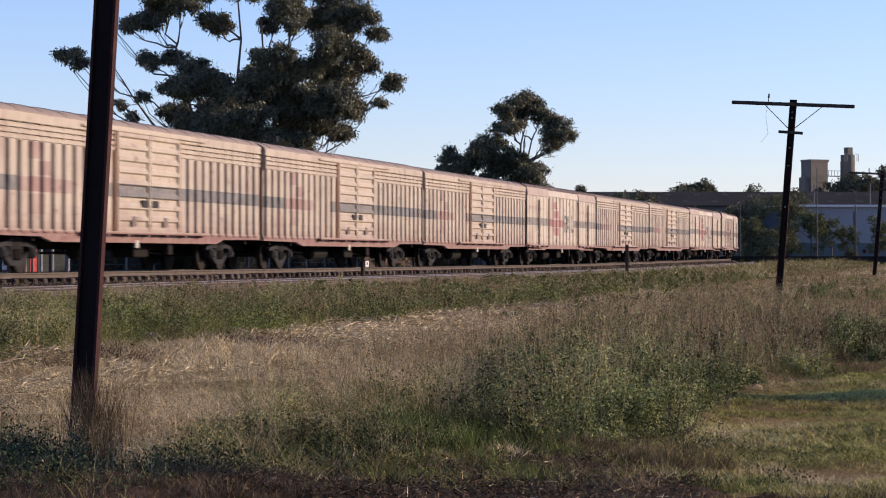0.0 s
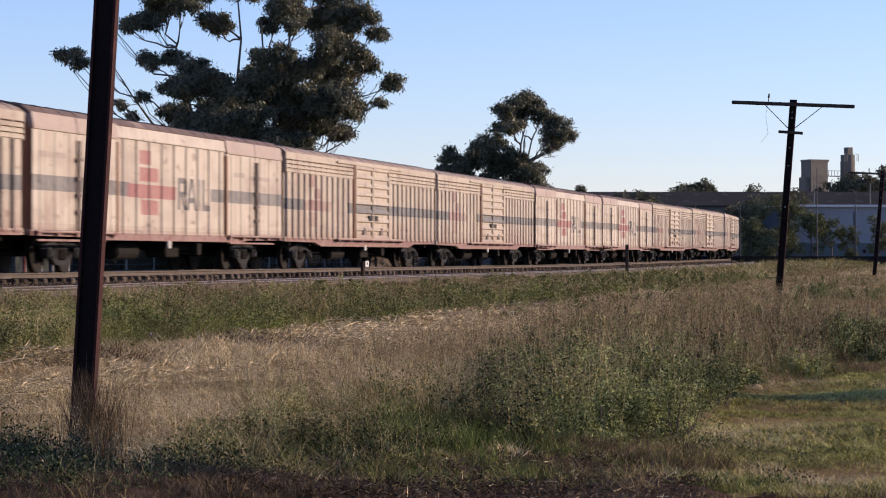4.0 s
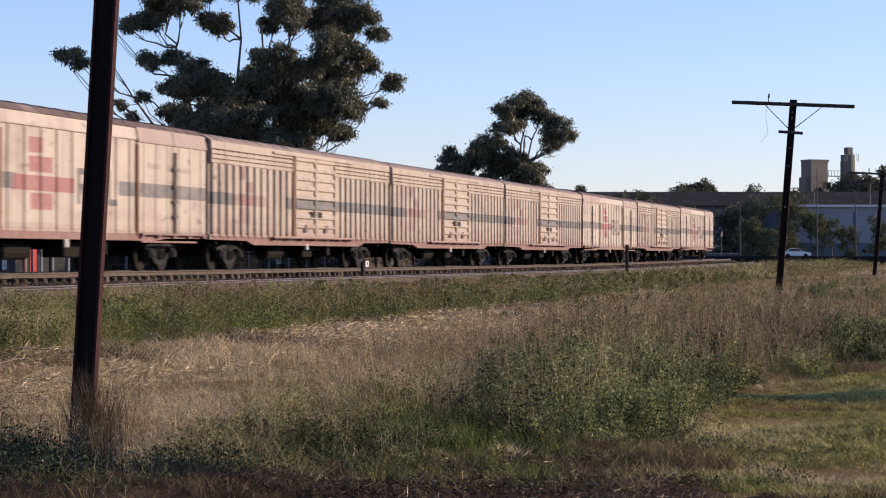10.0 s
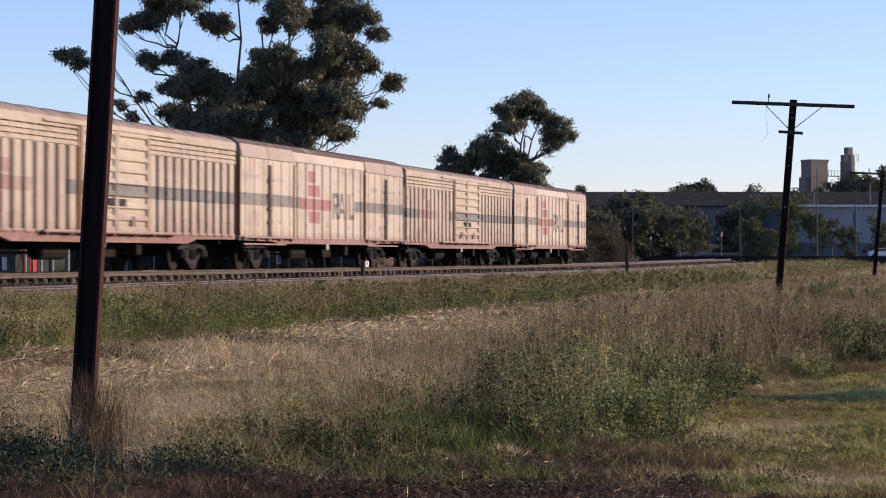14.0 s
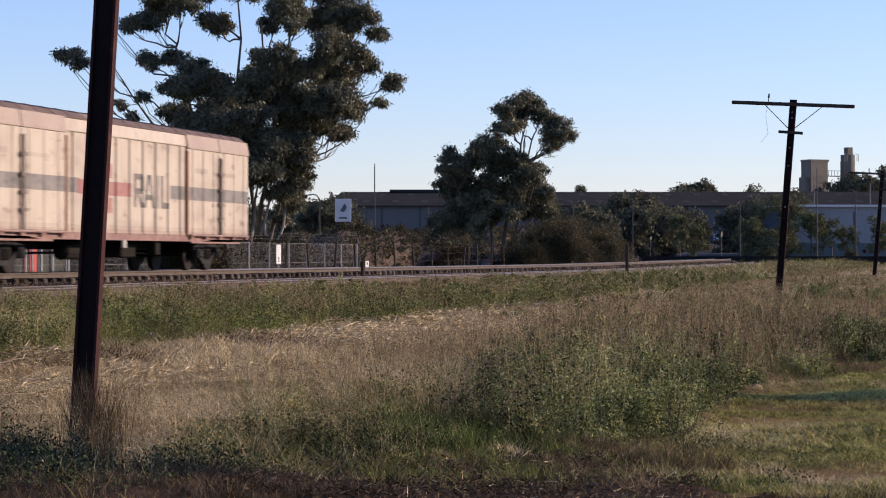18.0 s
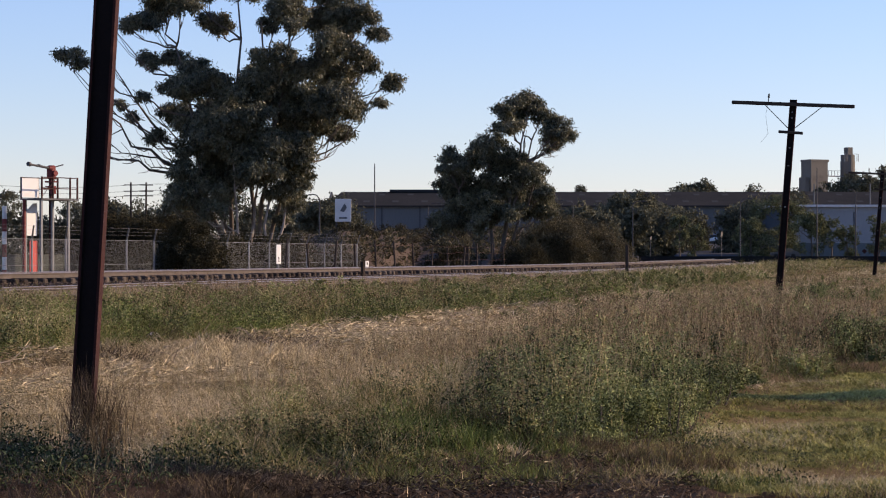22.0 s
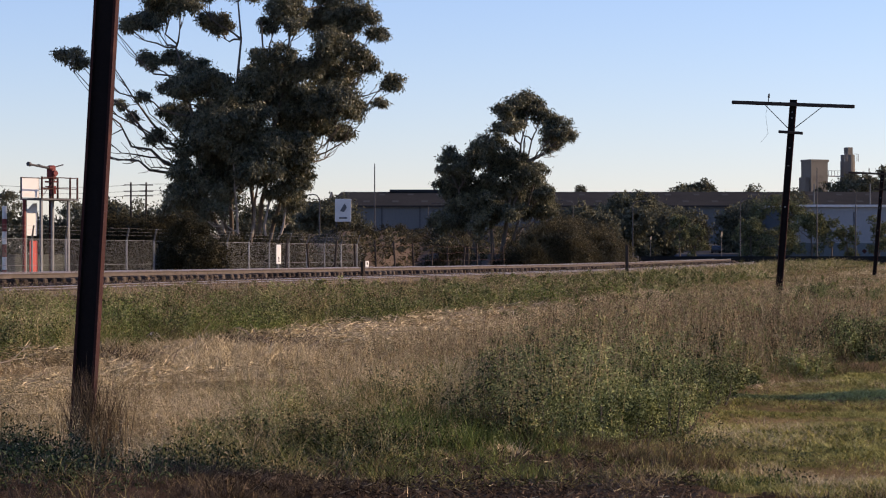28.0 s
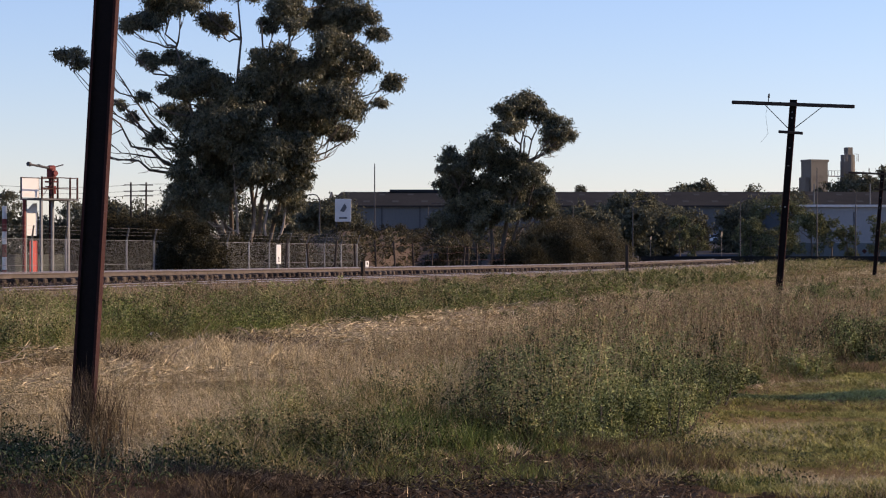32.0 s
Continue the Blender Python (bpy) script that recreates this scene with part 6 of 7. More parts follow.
    kind[k] = np.where(rng.random(k.sum()) < 0.78 + 0.6 * (n3[k] - 0.5), np.where(rng.random(k.sum()) < 0.35, 2, 3), 0)
    h[k] = 0.22
    k = (x > 72) & (y > 4.5) & (y < 8.3) & (pick > 0.3)
    kind[k], h[k] = 0, 0.13
    soil = (x < 19.6) & (y > 2.1 + 0.3 * (n1 - 0.5)) & (y < 3.2 + 0.5 * (n1 - 0.5)) & (x > 16)
    kind[soil], h[soil] = 5, 0.07
    kind[soil & (pick < 0.35)] = 2
    bare = (x < 15.6) & (y < 1.3) & (n1 > 0.4)
    kind[bare], h[bare] = 5, 0.06
    # fine feathery grass over the weeds' drier side
    k = weeds & (y / x > 0.19) & (pick > 0.35)
    kind[k] = np.where(rng.random(k.sum()) < np.interp(x[k], [17.5, 21.5], [0.15, 0.9]), np.where(rng.random(k.sum()) < 0.5, 0, 3), kind[k])
    nc = value_noise(x, y, 0.55, 5)
    h = h * tall * (0.30 + 0.8 * n1 + 1.3 * np.clip(nc - 0.35, 0, 1)) * np.where(y < 10.2, low, 1.0)
    thin = (rng.random(len(x)) < np.where(litter, 0.5, np.where(soil, 0.6, np.where(front, 0.8, 1.0))))
    thin &= ~(weeds & (x < 30) & (y / x < 0.21) & (rng.random(len(x)) < 0.75))
    for i, (m, nm, lb) in enumerate(((G_STRAW, "straw", "bleached dry straw"), (G_RUSSET, "dead_grass", "russet dead grass"), (G_GREEN, "green_grass", "fresh green grass"), (G_OLIVE, "olive_grass", "olive grass gone to seed"), (G_LAWN, "mown_grass", "short mown grass"), (G_MULCH, "dead_turf", "dark dead turf, and dark blades painting the shade between weeds"))):
        s = (kind == i) & thin
        tagged(strips(nm, blades(rng, x[s], y[s], h[s], wide[s], lean=0.95 if i in (0, 1) else 0.72), m, near), lb, kind="stuff")
    # thick short turf on the mown verge
    x = 12.5 + 22 * rng.random(95000) ** 1.2
    y = x * 0.035 - 0.5 + (lawn_edge(x) - x * 0.035 + 0.5) * rng.random(len(x))
    s = (x > 15.2 + 0.8 * value_noise(x, y, 0.6, 9)) & ~((x < 19.4) & (y > 2.15 + 0.2 * np.sin(x * 3.1)))
    x, y = x[s], y[s]
    tagged(strips("turf", blades(rng, x, y, rng.uniform(0.02, 0.065, len(x)) * (0.25 + 1.3 * value_noise(x, y, 0.7, 8)), rng.uniform(0.005, 0.010, len(x)), lean=0.9), G_LAWN, near), "short mown turf", kind="stuff")


field()


def petals(rng, p, size, up, slim):
    """One small pointed leaf at each place."""
    ax = rng.normal(size=p.shape)
    ax[:, 2] = ax[:, 2] * 0.6 + up
    ax /= np.linalg.norm(ax, axis=1)[:, None]
    sd = np.cross(ax, rng.normal(size=p.shape))
    sd /= np.linalg.norm(sd, axis=1)[:, None] + 1e-9
    ln = size[:, None]
    return np.stack([p - sd * ln * slim, p + sd * ln * slim, p + ax * ln], 1)


def forbs():
    """Bushy soft-leaved forbs and seeding tufts in the strip beside the tracks and over the meadow."""
    rng = np.random.default_rng(83)
    f = thing("forbs", "bushy dull green forbs with tan seeding tops beside the tracks", "weeds", kind="stuff")
    x, y, r = scatter(rng, 9000, 24, 120, 0.9, 1.8, 22.8)
    n, nb = value_noise(x, y, 2.4, 41), value_noise(x, y, 0.9, 42)
    strip = (y > 9.7 + 0.7 * n) & (y < 15.2)
    meadow = (x > 44) & (y < 9.7) & (y > 3.4) & (nb > 0.5)
    ok = (strip & (rng.random(len(x)) < np.clip(0.12 + 2.6 * (nb - 0.42), 0.05, 1))) | (meadow & (rng.random(len(x)) < 0.3))
    x, y, r, n, nb, strip = x[ok], y[ok], r[ok], n[ok], nb[ok], strip[ok]
    h = rng.uniform(0.16, 0.40, len(x)) * (0.45 + 1.0 * nb) * np.where(strip, 1.0, 0.6)
    h *= np.where((y < 11.6) & strip, 1.25, 1.0) * np.interp(x, [30, 60, 110], [1.1, 0.9, 0.6])
    w = h * rng.uniform(0.45, 0.9, len(x))
    each = (90 + 420 * h * rng.uniform(0.6, 1.2, len(x))).astype(int)
    rep = np.repeat(np.arange(len(x)), each)
    k = len(rep)
    t = rng.random(k)
    d = rng.normal(size=(k, 2))
    out = np.sin(np.pi * np.clip(t * 0.8 + 0.18, 0, 1)) * w[rep]
    p = np.stack([x[rep] + d[:, 0] * out * 0.5, y[rep] + d[:, 1] * out * 0.5, ground_z(x, y)[rep] + t * h[rep]], -1)
    q = petals(rng, p, rng.uniform(0.016, 0.036, k) * np.clip(r[rep] / 30, 1, 2.6), 0.5, 0.22)
    tan = rng.random(k) < np.clip((t - 0.45) * 1.4, 0, 0.55) * np.where(strip[rep], 1, 1.4) * (0.3 + 1.2 * rng.random(len(x))[rep])
    bright = (value_noise(x, y, 3.1, 43) + 0.25 * ((y < 12.2) & (x > 28)) > 0.74)[rep]
    tagged(quad_cloud("forb_leaves", q[~tan & ~bright], G_FORB, f, corners=3), "dull green leaves", kind="stuff")
    tagged(quad_cloud("fresh_leaves", q[~tan & bright], G_FRESH, f, corners=3), "fresh green leaves", kind="stuff")
    tagged(quad_cloud("seeding_tops", q[tan], G_TIP, f, corners=3), "tan seeding tops", kind="stuff")
    # short green grass along the far fence
    x, y = rng.uniform(52, 120, 16000), rng.uniform(26.8, 36.0, 16000)
    ok = rng.random(len(x)) < np.clip(3 * (value_noise(x, y, 3.0, 44) - 0.35), 0, 1)
    x, y = x[ok], y[ok]
    tagged(strips("verge_grass", blades(rng, x, y, rng.uniform(0.08, 0.22, len(x)), rng.uniform(0.03, 0.06, len(x)), lean=0.7), G_FRESH, f), "short green grass along the far fence", kind="stuff")


def weed_bank():
    """Tall seeding weeds standing as plants: leafy and dense below, stalks with pale tips and brown heads above."""
    rng = np.random.default_rng(78)
    bank = thing("weeds", "tall grey-green weeds with brown seed heads", "weeds", kind="stuff")
    x, y, r = scatter(rng, 15500, 14.2, 70, 0.95, 1.8, 20.5)
    n, nb = value_noise(x, y, 1.7, 12), value_noise(x, y, 0.6, 14)
    le, wt = lawn_edge(x), weed_top(x)
    ok = (y > le + 0.25 * n) & (y < wt + 0.7 * (n - 0.5)) & (x > np.interp(y, [2.4, 3.0, 3.8, 5.0], [19.6, 18.3, 16.6, 15.2]))
    ok &= rng.random(len(x)) < np.clip(7.0 * (nb - 0.50) + 3.5 * (n - 0.45), 0.01, 1.0)
    ok &= rng.random(len(x)) < np.interp(y / x, [0.17, 0.25, 0.31, 0.35], [1.0, 0.95, 0.85, 0.1])
    ok &= rng.random(len(x)) < np.interp(x, [40, 60], [1.0, 0.2])
    ok &= (y / x < 0.2) | (rng.random(len(x)) < np.interp(x + 3.0 * (n - 0.5), [18.8, 21.5, 24], [1.0, 0.3, 0.06]))
    ok &= ((x - 20.4) / 1.7) ** 2 + ((y - 4.3) / 0.42) ** 2 > 0.6 + 0.8 * n
    x, y, r, n, nb = x[ok], y[ok], r[ok], n[ok], nb[ok]
    hp = (0.38 + 0.66 * rng.random(len(x)) ** 1.8) * (0.25 + 0.45 * n + 0.75 * nb) * np.interp(x, [14, 16, 17.5, 19, 24, 30, 50], [0.4, 0.6, 1.05, 1.5, 1.35, 1.0, 0.8])
    hp *= np.where((y - lawn_edge(x)) < 0.3, 0.8, 1.0) * np.interp(y / x, [0.12, 0.16, 0.20, 0.24, 0.30], [1.0, 0.85, 0.55, 0.48, 0.38])
    leafy = np.interp(x, [15, 22, 30, 45], [0.90, 0.78, 0.55, 0.36]) * rng.uniform(0.65, 1.1, len(x))
    each = rng.integers(4, 10, len(x))
    rep = np.repeat(np.arange(len(x)), each)
    k = len(rep)
    hh, green, rr, xx = hp[rep] * rng.uniform(0.45, 1.08, k), leafy[rep], r[rep], x[rep]
    foot = np.stack([x, y, ground_z(x, y) - 0.02], -1)[rep]
    base = foot + rng.normal(0, 0.035, (k, 3)) * np.array([1, 1, 0])
    d = np.stack([rng.normal(0, 0.20, k) + 0.05, rng.normal(0, 0.20, k), np.ones(k)], -1)
    top = base + d * hh[:, None]
    mid = (base + top) / 2 + rng.normal(0, 0.03, base.shape) * hh[:, None]
    a = rng.uniform(0, 6.28, k)
    s = np.stack([np.cos(a), np.sin(a), np.zeros(k)], -1) * np.maximum(0.0023, 0.0001 * rr)[:, None]
    stems = np.stack([base - s, base + s, mid - s * 0.8, mid + s * 0.8, top], 1)
    leaves, dark, fresh, tips, heads = [], [], [], [], []
    tone = (0.6 * rng.random(len(x)) + 0.4 * value_noise(x, y, 0.9, 19) + np.interp(y / x, [0.12, 0.16, 0.20, 0.24, 0.28], [0.14, 0.10, -0.14, -0.04, 0.0]))[rep]
    grow = np.clip(rr / 22, 1, 2.2)
    wide = np.array([1, 1, 0.5])
    for _ in range(36):
        t = rng.uniform(0.02, 1.0, k) ** 1.4 * green
        p = base * (1 - t)[:, None] + top * t[:, None] + rng.normal(0, 1, base.shape) * wide * np.interp(xx, [16, 19], [0.040, 0.024])[:, None]
        q = petals(rng, p, rng.uniform(0.013, 0.034, k) * grow * np.where(foot[:, 1] / xx < 0.2, 1.5, 1.15) * (1.15 - 0.5 * t), 0.3, 0.24)
        pale = rng.random(k) < np.interp(foot[:, 1] / xx, [0.17, 0.24, 0.32], [0.06, 0.08, 0.16])
        leaves.append(q[~pale & (tone > 0.42) & (tone < 0.66)])
        dark.append(q[~pale & (tone <= 0.42)])
        fresh.append(q[~pale & (tone >= 0.66)])
        tips.append(q[pale])
    for _ in range(12):
        t = green + (1.05 - green) * rng.random(k)
        p = base * (1 - t)[:, None] + top * t[:, None] + rng.normal(0, 0.035, base.shape)
        q = petals(rng, p, rng.uniform(0.007, 0.017, k) * grow, 0.5, 0.3)
        brown = rng.random(k) < np.interp(xx, [14, 20, 28, 45], [0.35, 0.5, 0.75, 0.88])
        heads.append(q[brown])
        tips.append(q[~brown])
    tagged(strips("weed_stems", stems, G_STEM, bank), "thin weed stems", kind="stuff")
    tagged(quad_cloud("weed_leaves", np.concatenate(leaves), G_WEED, bank, corners=3), "small grey-green leaves", kind="stuff")
    tagged(quad_cloud("dark_weed_leaves", np.concatenate(dark), G_WEED_DARK, bank, corners=3), "dark green leaves", kind="stuff")
    tagged(quad_cloud("fresh_weed_leaves", np.concatenate(fresh), G_WEED_FRESH, bank, corners=3), "lighter green leaves", kind="stuff")
    tagged(quad_cloud("weed_tips", np.concatenate(tips), G_TIP, bank, corners=3), "pale young tips", kind="stuff")
    tagged(quad_cloud("seed_heads", np.concatenate(heads), G_SEED, bank, corners=3), "brown seed heads", kind="stuff")


def feather_grass():
    """Thin seeding grass with reddish heads, in drifts along the railway and over the weeds."""
    rng = np.random.default_rng(79)
    f = thing("seeding_grass", "thin seeding grass with reddish brown heads", "grass", kind="stuff")
    x, y, r = scatter(rng, 80000, 14.5, 120, 0.9, 1.8, 22.6)
    n, nb = value_noise(x, y, 1.9, 15), value_noise(x, y, 0.7, 16)
    strip = (y > 10.4) & (y < 15.4) & (rng.random(len(x)) < np.clip(2.6 * (n - 0.36), 0.04, 1) * np.interp(x, [50, 110], [1, 0.5]))
    weedy = (y > lawn_edge(x) + 0.5) & (y < weed_top(x) + 1.2) & (x > np.interp(y, [3.0, 3.8, 5.0], [19.0, 17.2, 15.6])) & (rng.random(len(x)) < np.clip(2.4 * (nb - 0.4), 0.05, 1) * np.interp(x, [16, 23, 27, 40], [0.12, 0.25, 0.9, 0.8]))
    dry = (y > weed_top(x) - 0.6) & (y < 8.4) & (rng.random(len(x)) < 0.30 + 0.8 * np.clip(nb - 0.45, 0, 1))
    ok = strip | weedy | dry
    x, y, r, n, nb, strip, weedy = x[ok], y[ok], r[ok], n[ok], nb[ok], strip[ok], weedy[ok]
    k = len(x)
    h = rng.uniform(0.26, 0.62, k) * (0.5 + 0.8 * n) * np.where(strip, 0.95 * np.interp(x, [40, 80], [1, 0.6]), np.where(weedy, np.interp(x, [14, 22, 40], [0.75, 1.2, 0.85]), 0.6))
    base = np.stack([x, y, ground_z(x, y) - 0.01], -1)
    d = np.stack([rng.normal(0, 0.2, k) + 0.08, rng.normal(0, 0.2, k), np.ones(k)], -1)
    top = base + d * h[:, None]
    mid = (base + top) / 2
    a = rng.uniform(0, 6.28, k)
    s = np.stack([np.cos(a), np.sin(a), np.zeros(k)], -1) * np.maximum(0.0011, 0.00006 * r)[:, None]
    tagged(strips("grass_stalks", np.stack([base - s, base + s, mid - s * 0.8, mid + s * 0.8, top], 1), G_STEM, f), "thin grass stalks", kind="stuff")
    heads = []
    grow = np.clip(r / 22, 1, 2.0)
    for _ in range(8):
        t = rng.uniform(0.55, 1.05, k)
        p = base * (1 - t)[:, None] + top * t[:, None] + rng.normal(0, 0.022, base.shape) * grow[:, None]
        heads.append(petals(rng, p, rng.uniform(0.007, 0.016, k) * grow, 0.7, 0.25))
    pale = np.tile(~strip & ~weedy, 8)
    heads = np.concatenate(heads)
    tagged(quad_cloud("grass_heads", heads[~pale], G_SEED, f, corners=3), "reddish brown seed heads", kind="stuff")
    tagged(quad_cloud("bleached_heads", heads[pale], G_STRAW, f, corners=3), "bleached seed heads", kind="stuff")


def straw_litter():
    """Broken straw lying in the dry strip, and mulch bits on the bare soil."""
    rng = np.random.default_rng(80)
    f = thing("straw_litter", "broken pale straw and dead mulch lying on the ground", "straw", kind="stuff")
    for nm, lb, m, n, x0, x1, y0, y1, l0, l1, w, rise in (
            ("straw_bits", "pale broken straw", G_STRAW, 36000, 20, 75, 7.4, 10.4, 0.04, 0.19, 0.008, 0.28),
            ("dark_straw_bits", "dark rotted straw", G_RUSSET, 9000, 18, 60, 6.2, 10.5, 0.05, 0.20, 0.006, 0.15),
            ("mulch_bits", "dark dead mulch", G_MULCH, 20000, 13.5, 20, 1.6, 4.4, 0.015, 0.05, 0.012, 0.5),
            ("pale_mulch_bits", "bleached chips in the mulch", G_STRAW, 420, 14, 20, 1.8, 5.0, 0.04, 0.12, 0.008, 0.35)):
        x, y = x0 + (x1 - x0) * rng.random(n) ** (1.7 if y0 > 5 else 1.0), rng.uniform(y0, y1, n)
        nn = value_noise(x, y, 0.9, 17)
        if y0 > 5:
            ok = rng.random(n) < np.clip(0.2 + 4.5 * (nn - 0.42), 0.04, 1) * np.interp(y, [y0, y0 + 1.2, 10.5], [0.3, 1, 1])
        else:
            ok = soil_mask(x, y) > -0.1
        x, y = x[ok], y[ok]
        n = len(x)
        a, ln = rng.uniform(0, 6.28, n), rng.uniform(l0, l1, n)
        d = np.stack([np.cos(a), np.sin(a), np.abs(rng.normal(0, rise, n))], -1) * ln[:, None]
        p0 = np.stack([x, y, ground_z(x, y) + rng.uniform(0.01, 0.10, n)], -1)
        sd = np.stack([-np.sin(a) * 0.5, np.cos(a) * 0.5, np.full(n, 0.8)], -1) * (w * 0.5 * rng.uniform(0.5, 1.3, n) * np.clip(x / 22, 0.7, 2))[:, None]
        p1, p2 = p0 + d * 0.5, p0 + d
        tagged(strips(nm, np.stack([p0 - sd, p0 + sd, p1 - sd, p1 + sd, p2], 1), m, f), lb, kind="stuff")


def soil_mask(x, y):
    """Positive where the ground lies bare and dark."""
    far = np.interp(y, [1.5, 1.9, 2.3, 2.7, 3.1, 3.6, 4.2, 6.5], [14.4, 15.6, 17.2, 17.9, 17.3, 16.2, 15.2, 14.4])
    return far - np.asarray(x) + 1.5 * (value_noise(x, y, 0.5, 31) - 0.5) + 1.0 * (value_noise(x, y, 0.17, 32) - 0.5)


weed_bank()
forbs()
feather_grass()
straw_litter()
# a roadside sapling out of sight, whose shadow crosses the mown verge
round_tree("thin roadside sapling shading the mown verge", (30.1, -5.3, -1.15), 2.8, 3.5, M_GUM2, 89, foot=0.66, per_area=650, length=0.12, width=0.06, n=14, trunk_r=0.04)
round_tree("roadside sapling shading the pole's foot", (16.9, -0.55, -1.15), 2.0, 3.5, M_GUM2, 88, foot=0.72, per_area=4200, length=0.12, width=0.06, n=12, trunk_r=0.04)



def tussock(label, x, y, n, h, spread, m, seed, w=0.006, lean=0.28):
    rng = np.random.default_rng(seed)
    t = thing("tussock", label, "grass tuft", "grass tufts")
    px, py = x + rng.normal(0, spread, n), y + rng.normal(0, spread, n)
    tagged(strips("blade_tuft", blades(rng, px, py, rng.uniform(0.4, 1.0, n) * h, np.full(n, w) * rng.uniform(0.6, 1.5, n), lean=lean), m, t), kind="stuff")


tussock("tall russet grass growing round the pole's foot", 15.1, 5.52, 420, 0.66, 0.085, G_MULCH, 501, 0.003, 0.14)
tussock("bleached stalks standing at the pole's foot", 15.0, 5.46, 330, 0.62, 0.09, G_RUSSET, 507, 0.0025, 0.16)
tussock("tall russet grass growing round the pole's foot", 15.4, 5.9, 60, 0.42, 0.14, G_STRAW, 502, 0.003, 0.3)
tussock("pale bleached tussock in the dry grass", 26.5, 8.7, 700, 0.34, 0.35, G_STRAW, 503, 0.005, 0.6)
tussock("pale bleached tussock in the dry grass", 28.5, 8.5, 700, 0.34, 0.4, G_STRAW, 504, 0.005, 0.6)
tussock("bright green grass clump in the weeds", 17.6, 3.45, 500, 0.20, 0.22, G_GREEN, 505, 0.008, 0.4)
for i, (x, y, n, h) in enumerate(((16.6, 3.3, 160, 0.12), (17.5, 2.5, 160, 0.10), (16.2, 2.6, 140, 0.10), (17.9, 3.1, 200, 0.16), (16.9, 2.2, 160, 0.09), (18.5, 2.4, 200, 0.13), (15.8, 3.9, 160, 0.12), (17.2, 2.9, 120, 0.12))):
    tussock("small grass tuft in the bare soil", x, y, n, h, 0.12, G_OLIVE if i % 2 else G_GREEN, 520 + i, 0.006, 0.45)
for i, (x, y) in enumerate(((18.1, 4.05), (17.5, 3.85), (18.7, 4.2), (17.2, 4.1), (17.0, 3.7), (18.4, 3.75))):
    tussock("bright green grass clump in the weeds", x, y, 420, 0.30, 0.18, G_FRESH, 508 + i, 0.006, 0.4)
tussock("green grass clump beside the mown verge", 16.9, 1.75, 700, 0.16, 0.22, G_GREEN, 506, 0.008, 0.5)

rng_t = np.random.default_rng(540)
made = 0
while made < 18:
    x, y = rng_t.uniform(15.0, 19.0), rng_t.uniform(1.7, 4.6)
    if abs(float(soil_mask(x, y))) < 0.45:
        tussock("small grass tuft at the edge of the bare soil", x, y, 220, rng_t.uniform(0.10, 0.22), 0.10, (G_OLIVE, G_GREEN, G_STRAW)[made % 3], 541 + made, 0.006, 0.5)
        made += 1
for i in range(46):
    x = rng_t.uniform(17.5, 38)
    y = rng_t.uniform(5.6, 9.8)
    if y / x < 0.40 and y > float(weed_top(x)):
        tussock("dry straw tuft standing in the dead grass", x, y, 150, rng_t.uniform(0.12, 0.24), 0.10, G_RUSSET if i % 3 == 0 else G_STRAW, 570 + i, 0.004, 0.6)

for i in range(90):
    x, y = rng_t.uniform(13.2, 15.6), rng_t.uniform(3.6, 5.0)
    if float(soil_mask(x, y)) > -0.2:
        tussock("fuzzy tuft of dead turf", x, y, 170, rng_t.uniform(0.11, 0.22), 0.10, (G_MULCH, G_MULCH, G_RUSSET, G_MULCH)[i % 4], 640 + i, 0.0035, 0.7)
for i in range(60):
    x, y = rng_t.uniform(15.0, 18.6), rng_t.uniform(1.9, 4.0)
    tussock("small grass tuft in the bare soil", x, y, 150, rng_t.uniform(0.12, 0.26), 0.09, (G_OLIVE, G_MULCH, G_GREEN, G_RUSSET)[i % 4], 740 + i, 0.004, 0.6)

# bleached clumps and dark hollows in the litter
for i in range(26):
    x, y = rng_t.uniform(24.5, 31.5), rng_t.uniform(8.1, 9.6)
    if 0.27 < y / x < 0.37:
        tussock(("pale bleached tussock in the dry grass", "dark rotted clump in the dry litter")[i % 3 == 2], x, y, 260, rng_t.uniform(0.20, 0.36), 0.16, (G_STRAW, G_STRAW, G_MULCH)[i % 3], 830 + i, 0.007, 0.75)

# sticks, pale litter and stones
M_STICK = mat("bleached_stick", (0.30, 0.23, 0.16), (0.48, 0.39, 0.28), 0.85, scale=4, fine=40, bump=0.2)
M_PALE_STONE = mat("pale_stone", (0.40, 0.34, 0.27), (0.56, 0.49, 0.40), 0.9, scale=5, fine=40, bump=0.3)
rngs = np.random.default_rng(600)
for i in range(120):
    x = rngs.uniform(20, 62) if i < 120 else rngs.uniform(16.2, 18.6)
    y = rngs.uniform(8.2, 10.3) if i < 120 else rngs.uniform(2.1, 3.3)
    if not (x * 0.03 < y < x * 0.42):
        continue
    a, ln = rngs.uniform(0, 6.28), rngs.uniform(0.15, 0.5) * (1 if i < 120 else 0.45)
    z = float(ground_z(x, y)) + 0.05
    b = Build()
    b.path([(x, y, z), (x + math.cos(a) * ln * 0.5, y + math.sin(a) * ln * 0.5, z + rngs.uniform(0.02, 0.10)), (x + math.cos(a) * ln, y + math.sin(a) * ln, z + rngs.uniform(0.0, 0.22))], [0.008, 0.007, 0.004] if i < 120 else [0.004, 0.0035, 0.002], n=4)
    tagged(b.done("dry_stick", M_STICK), "bleached dry stick lying in the grass", "stick", "sticks in the grass")
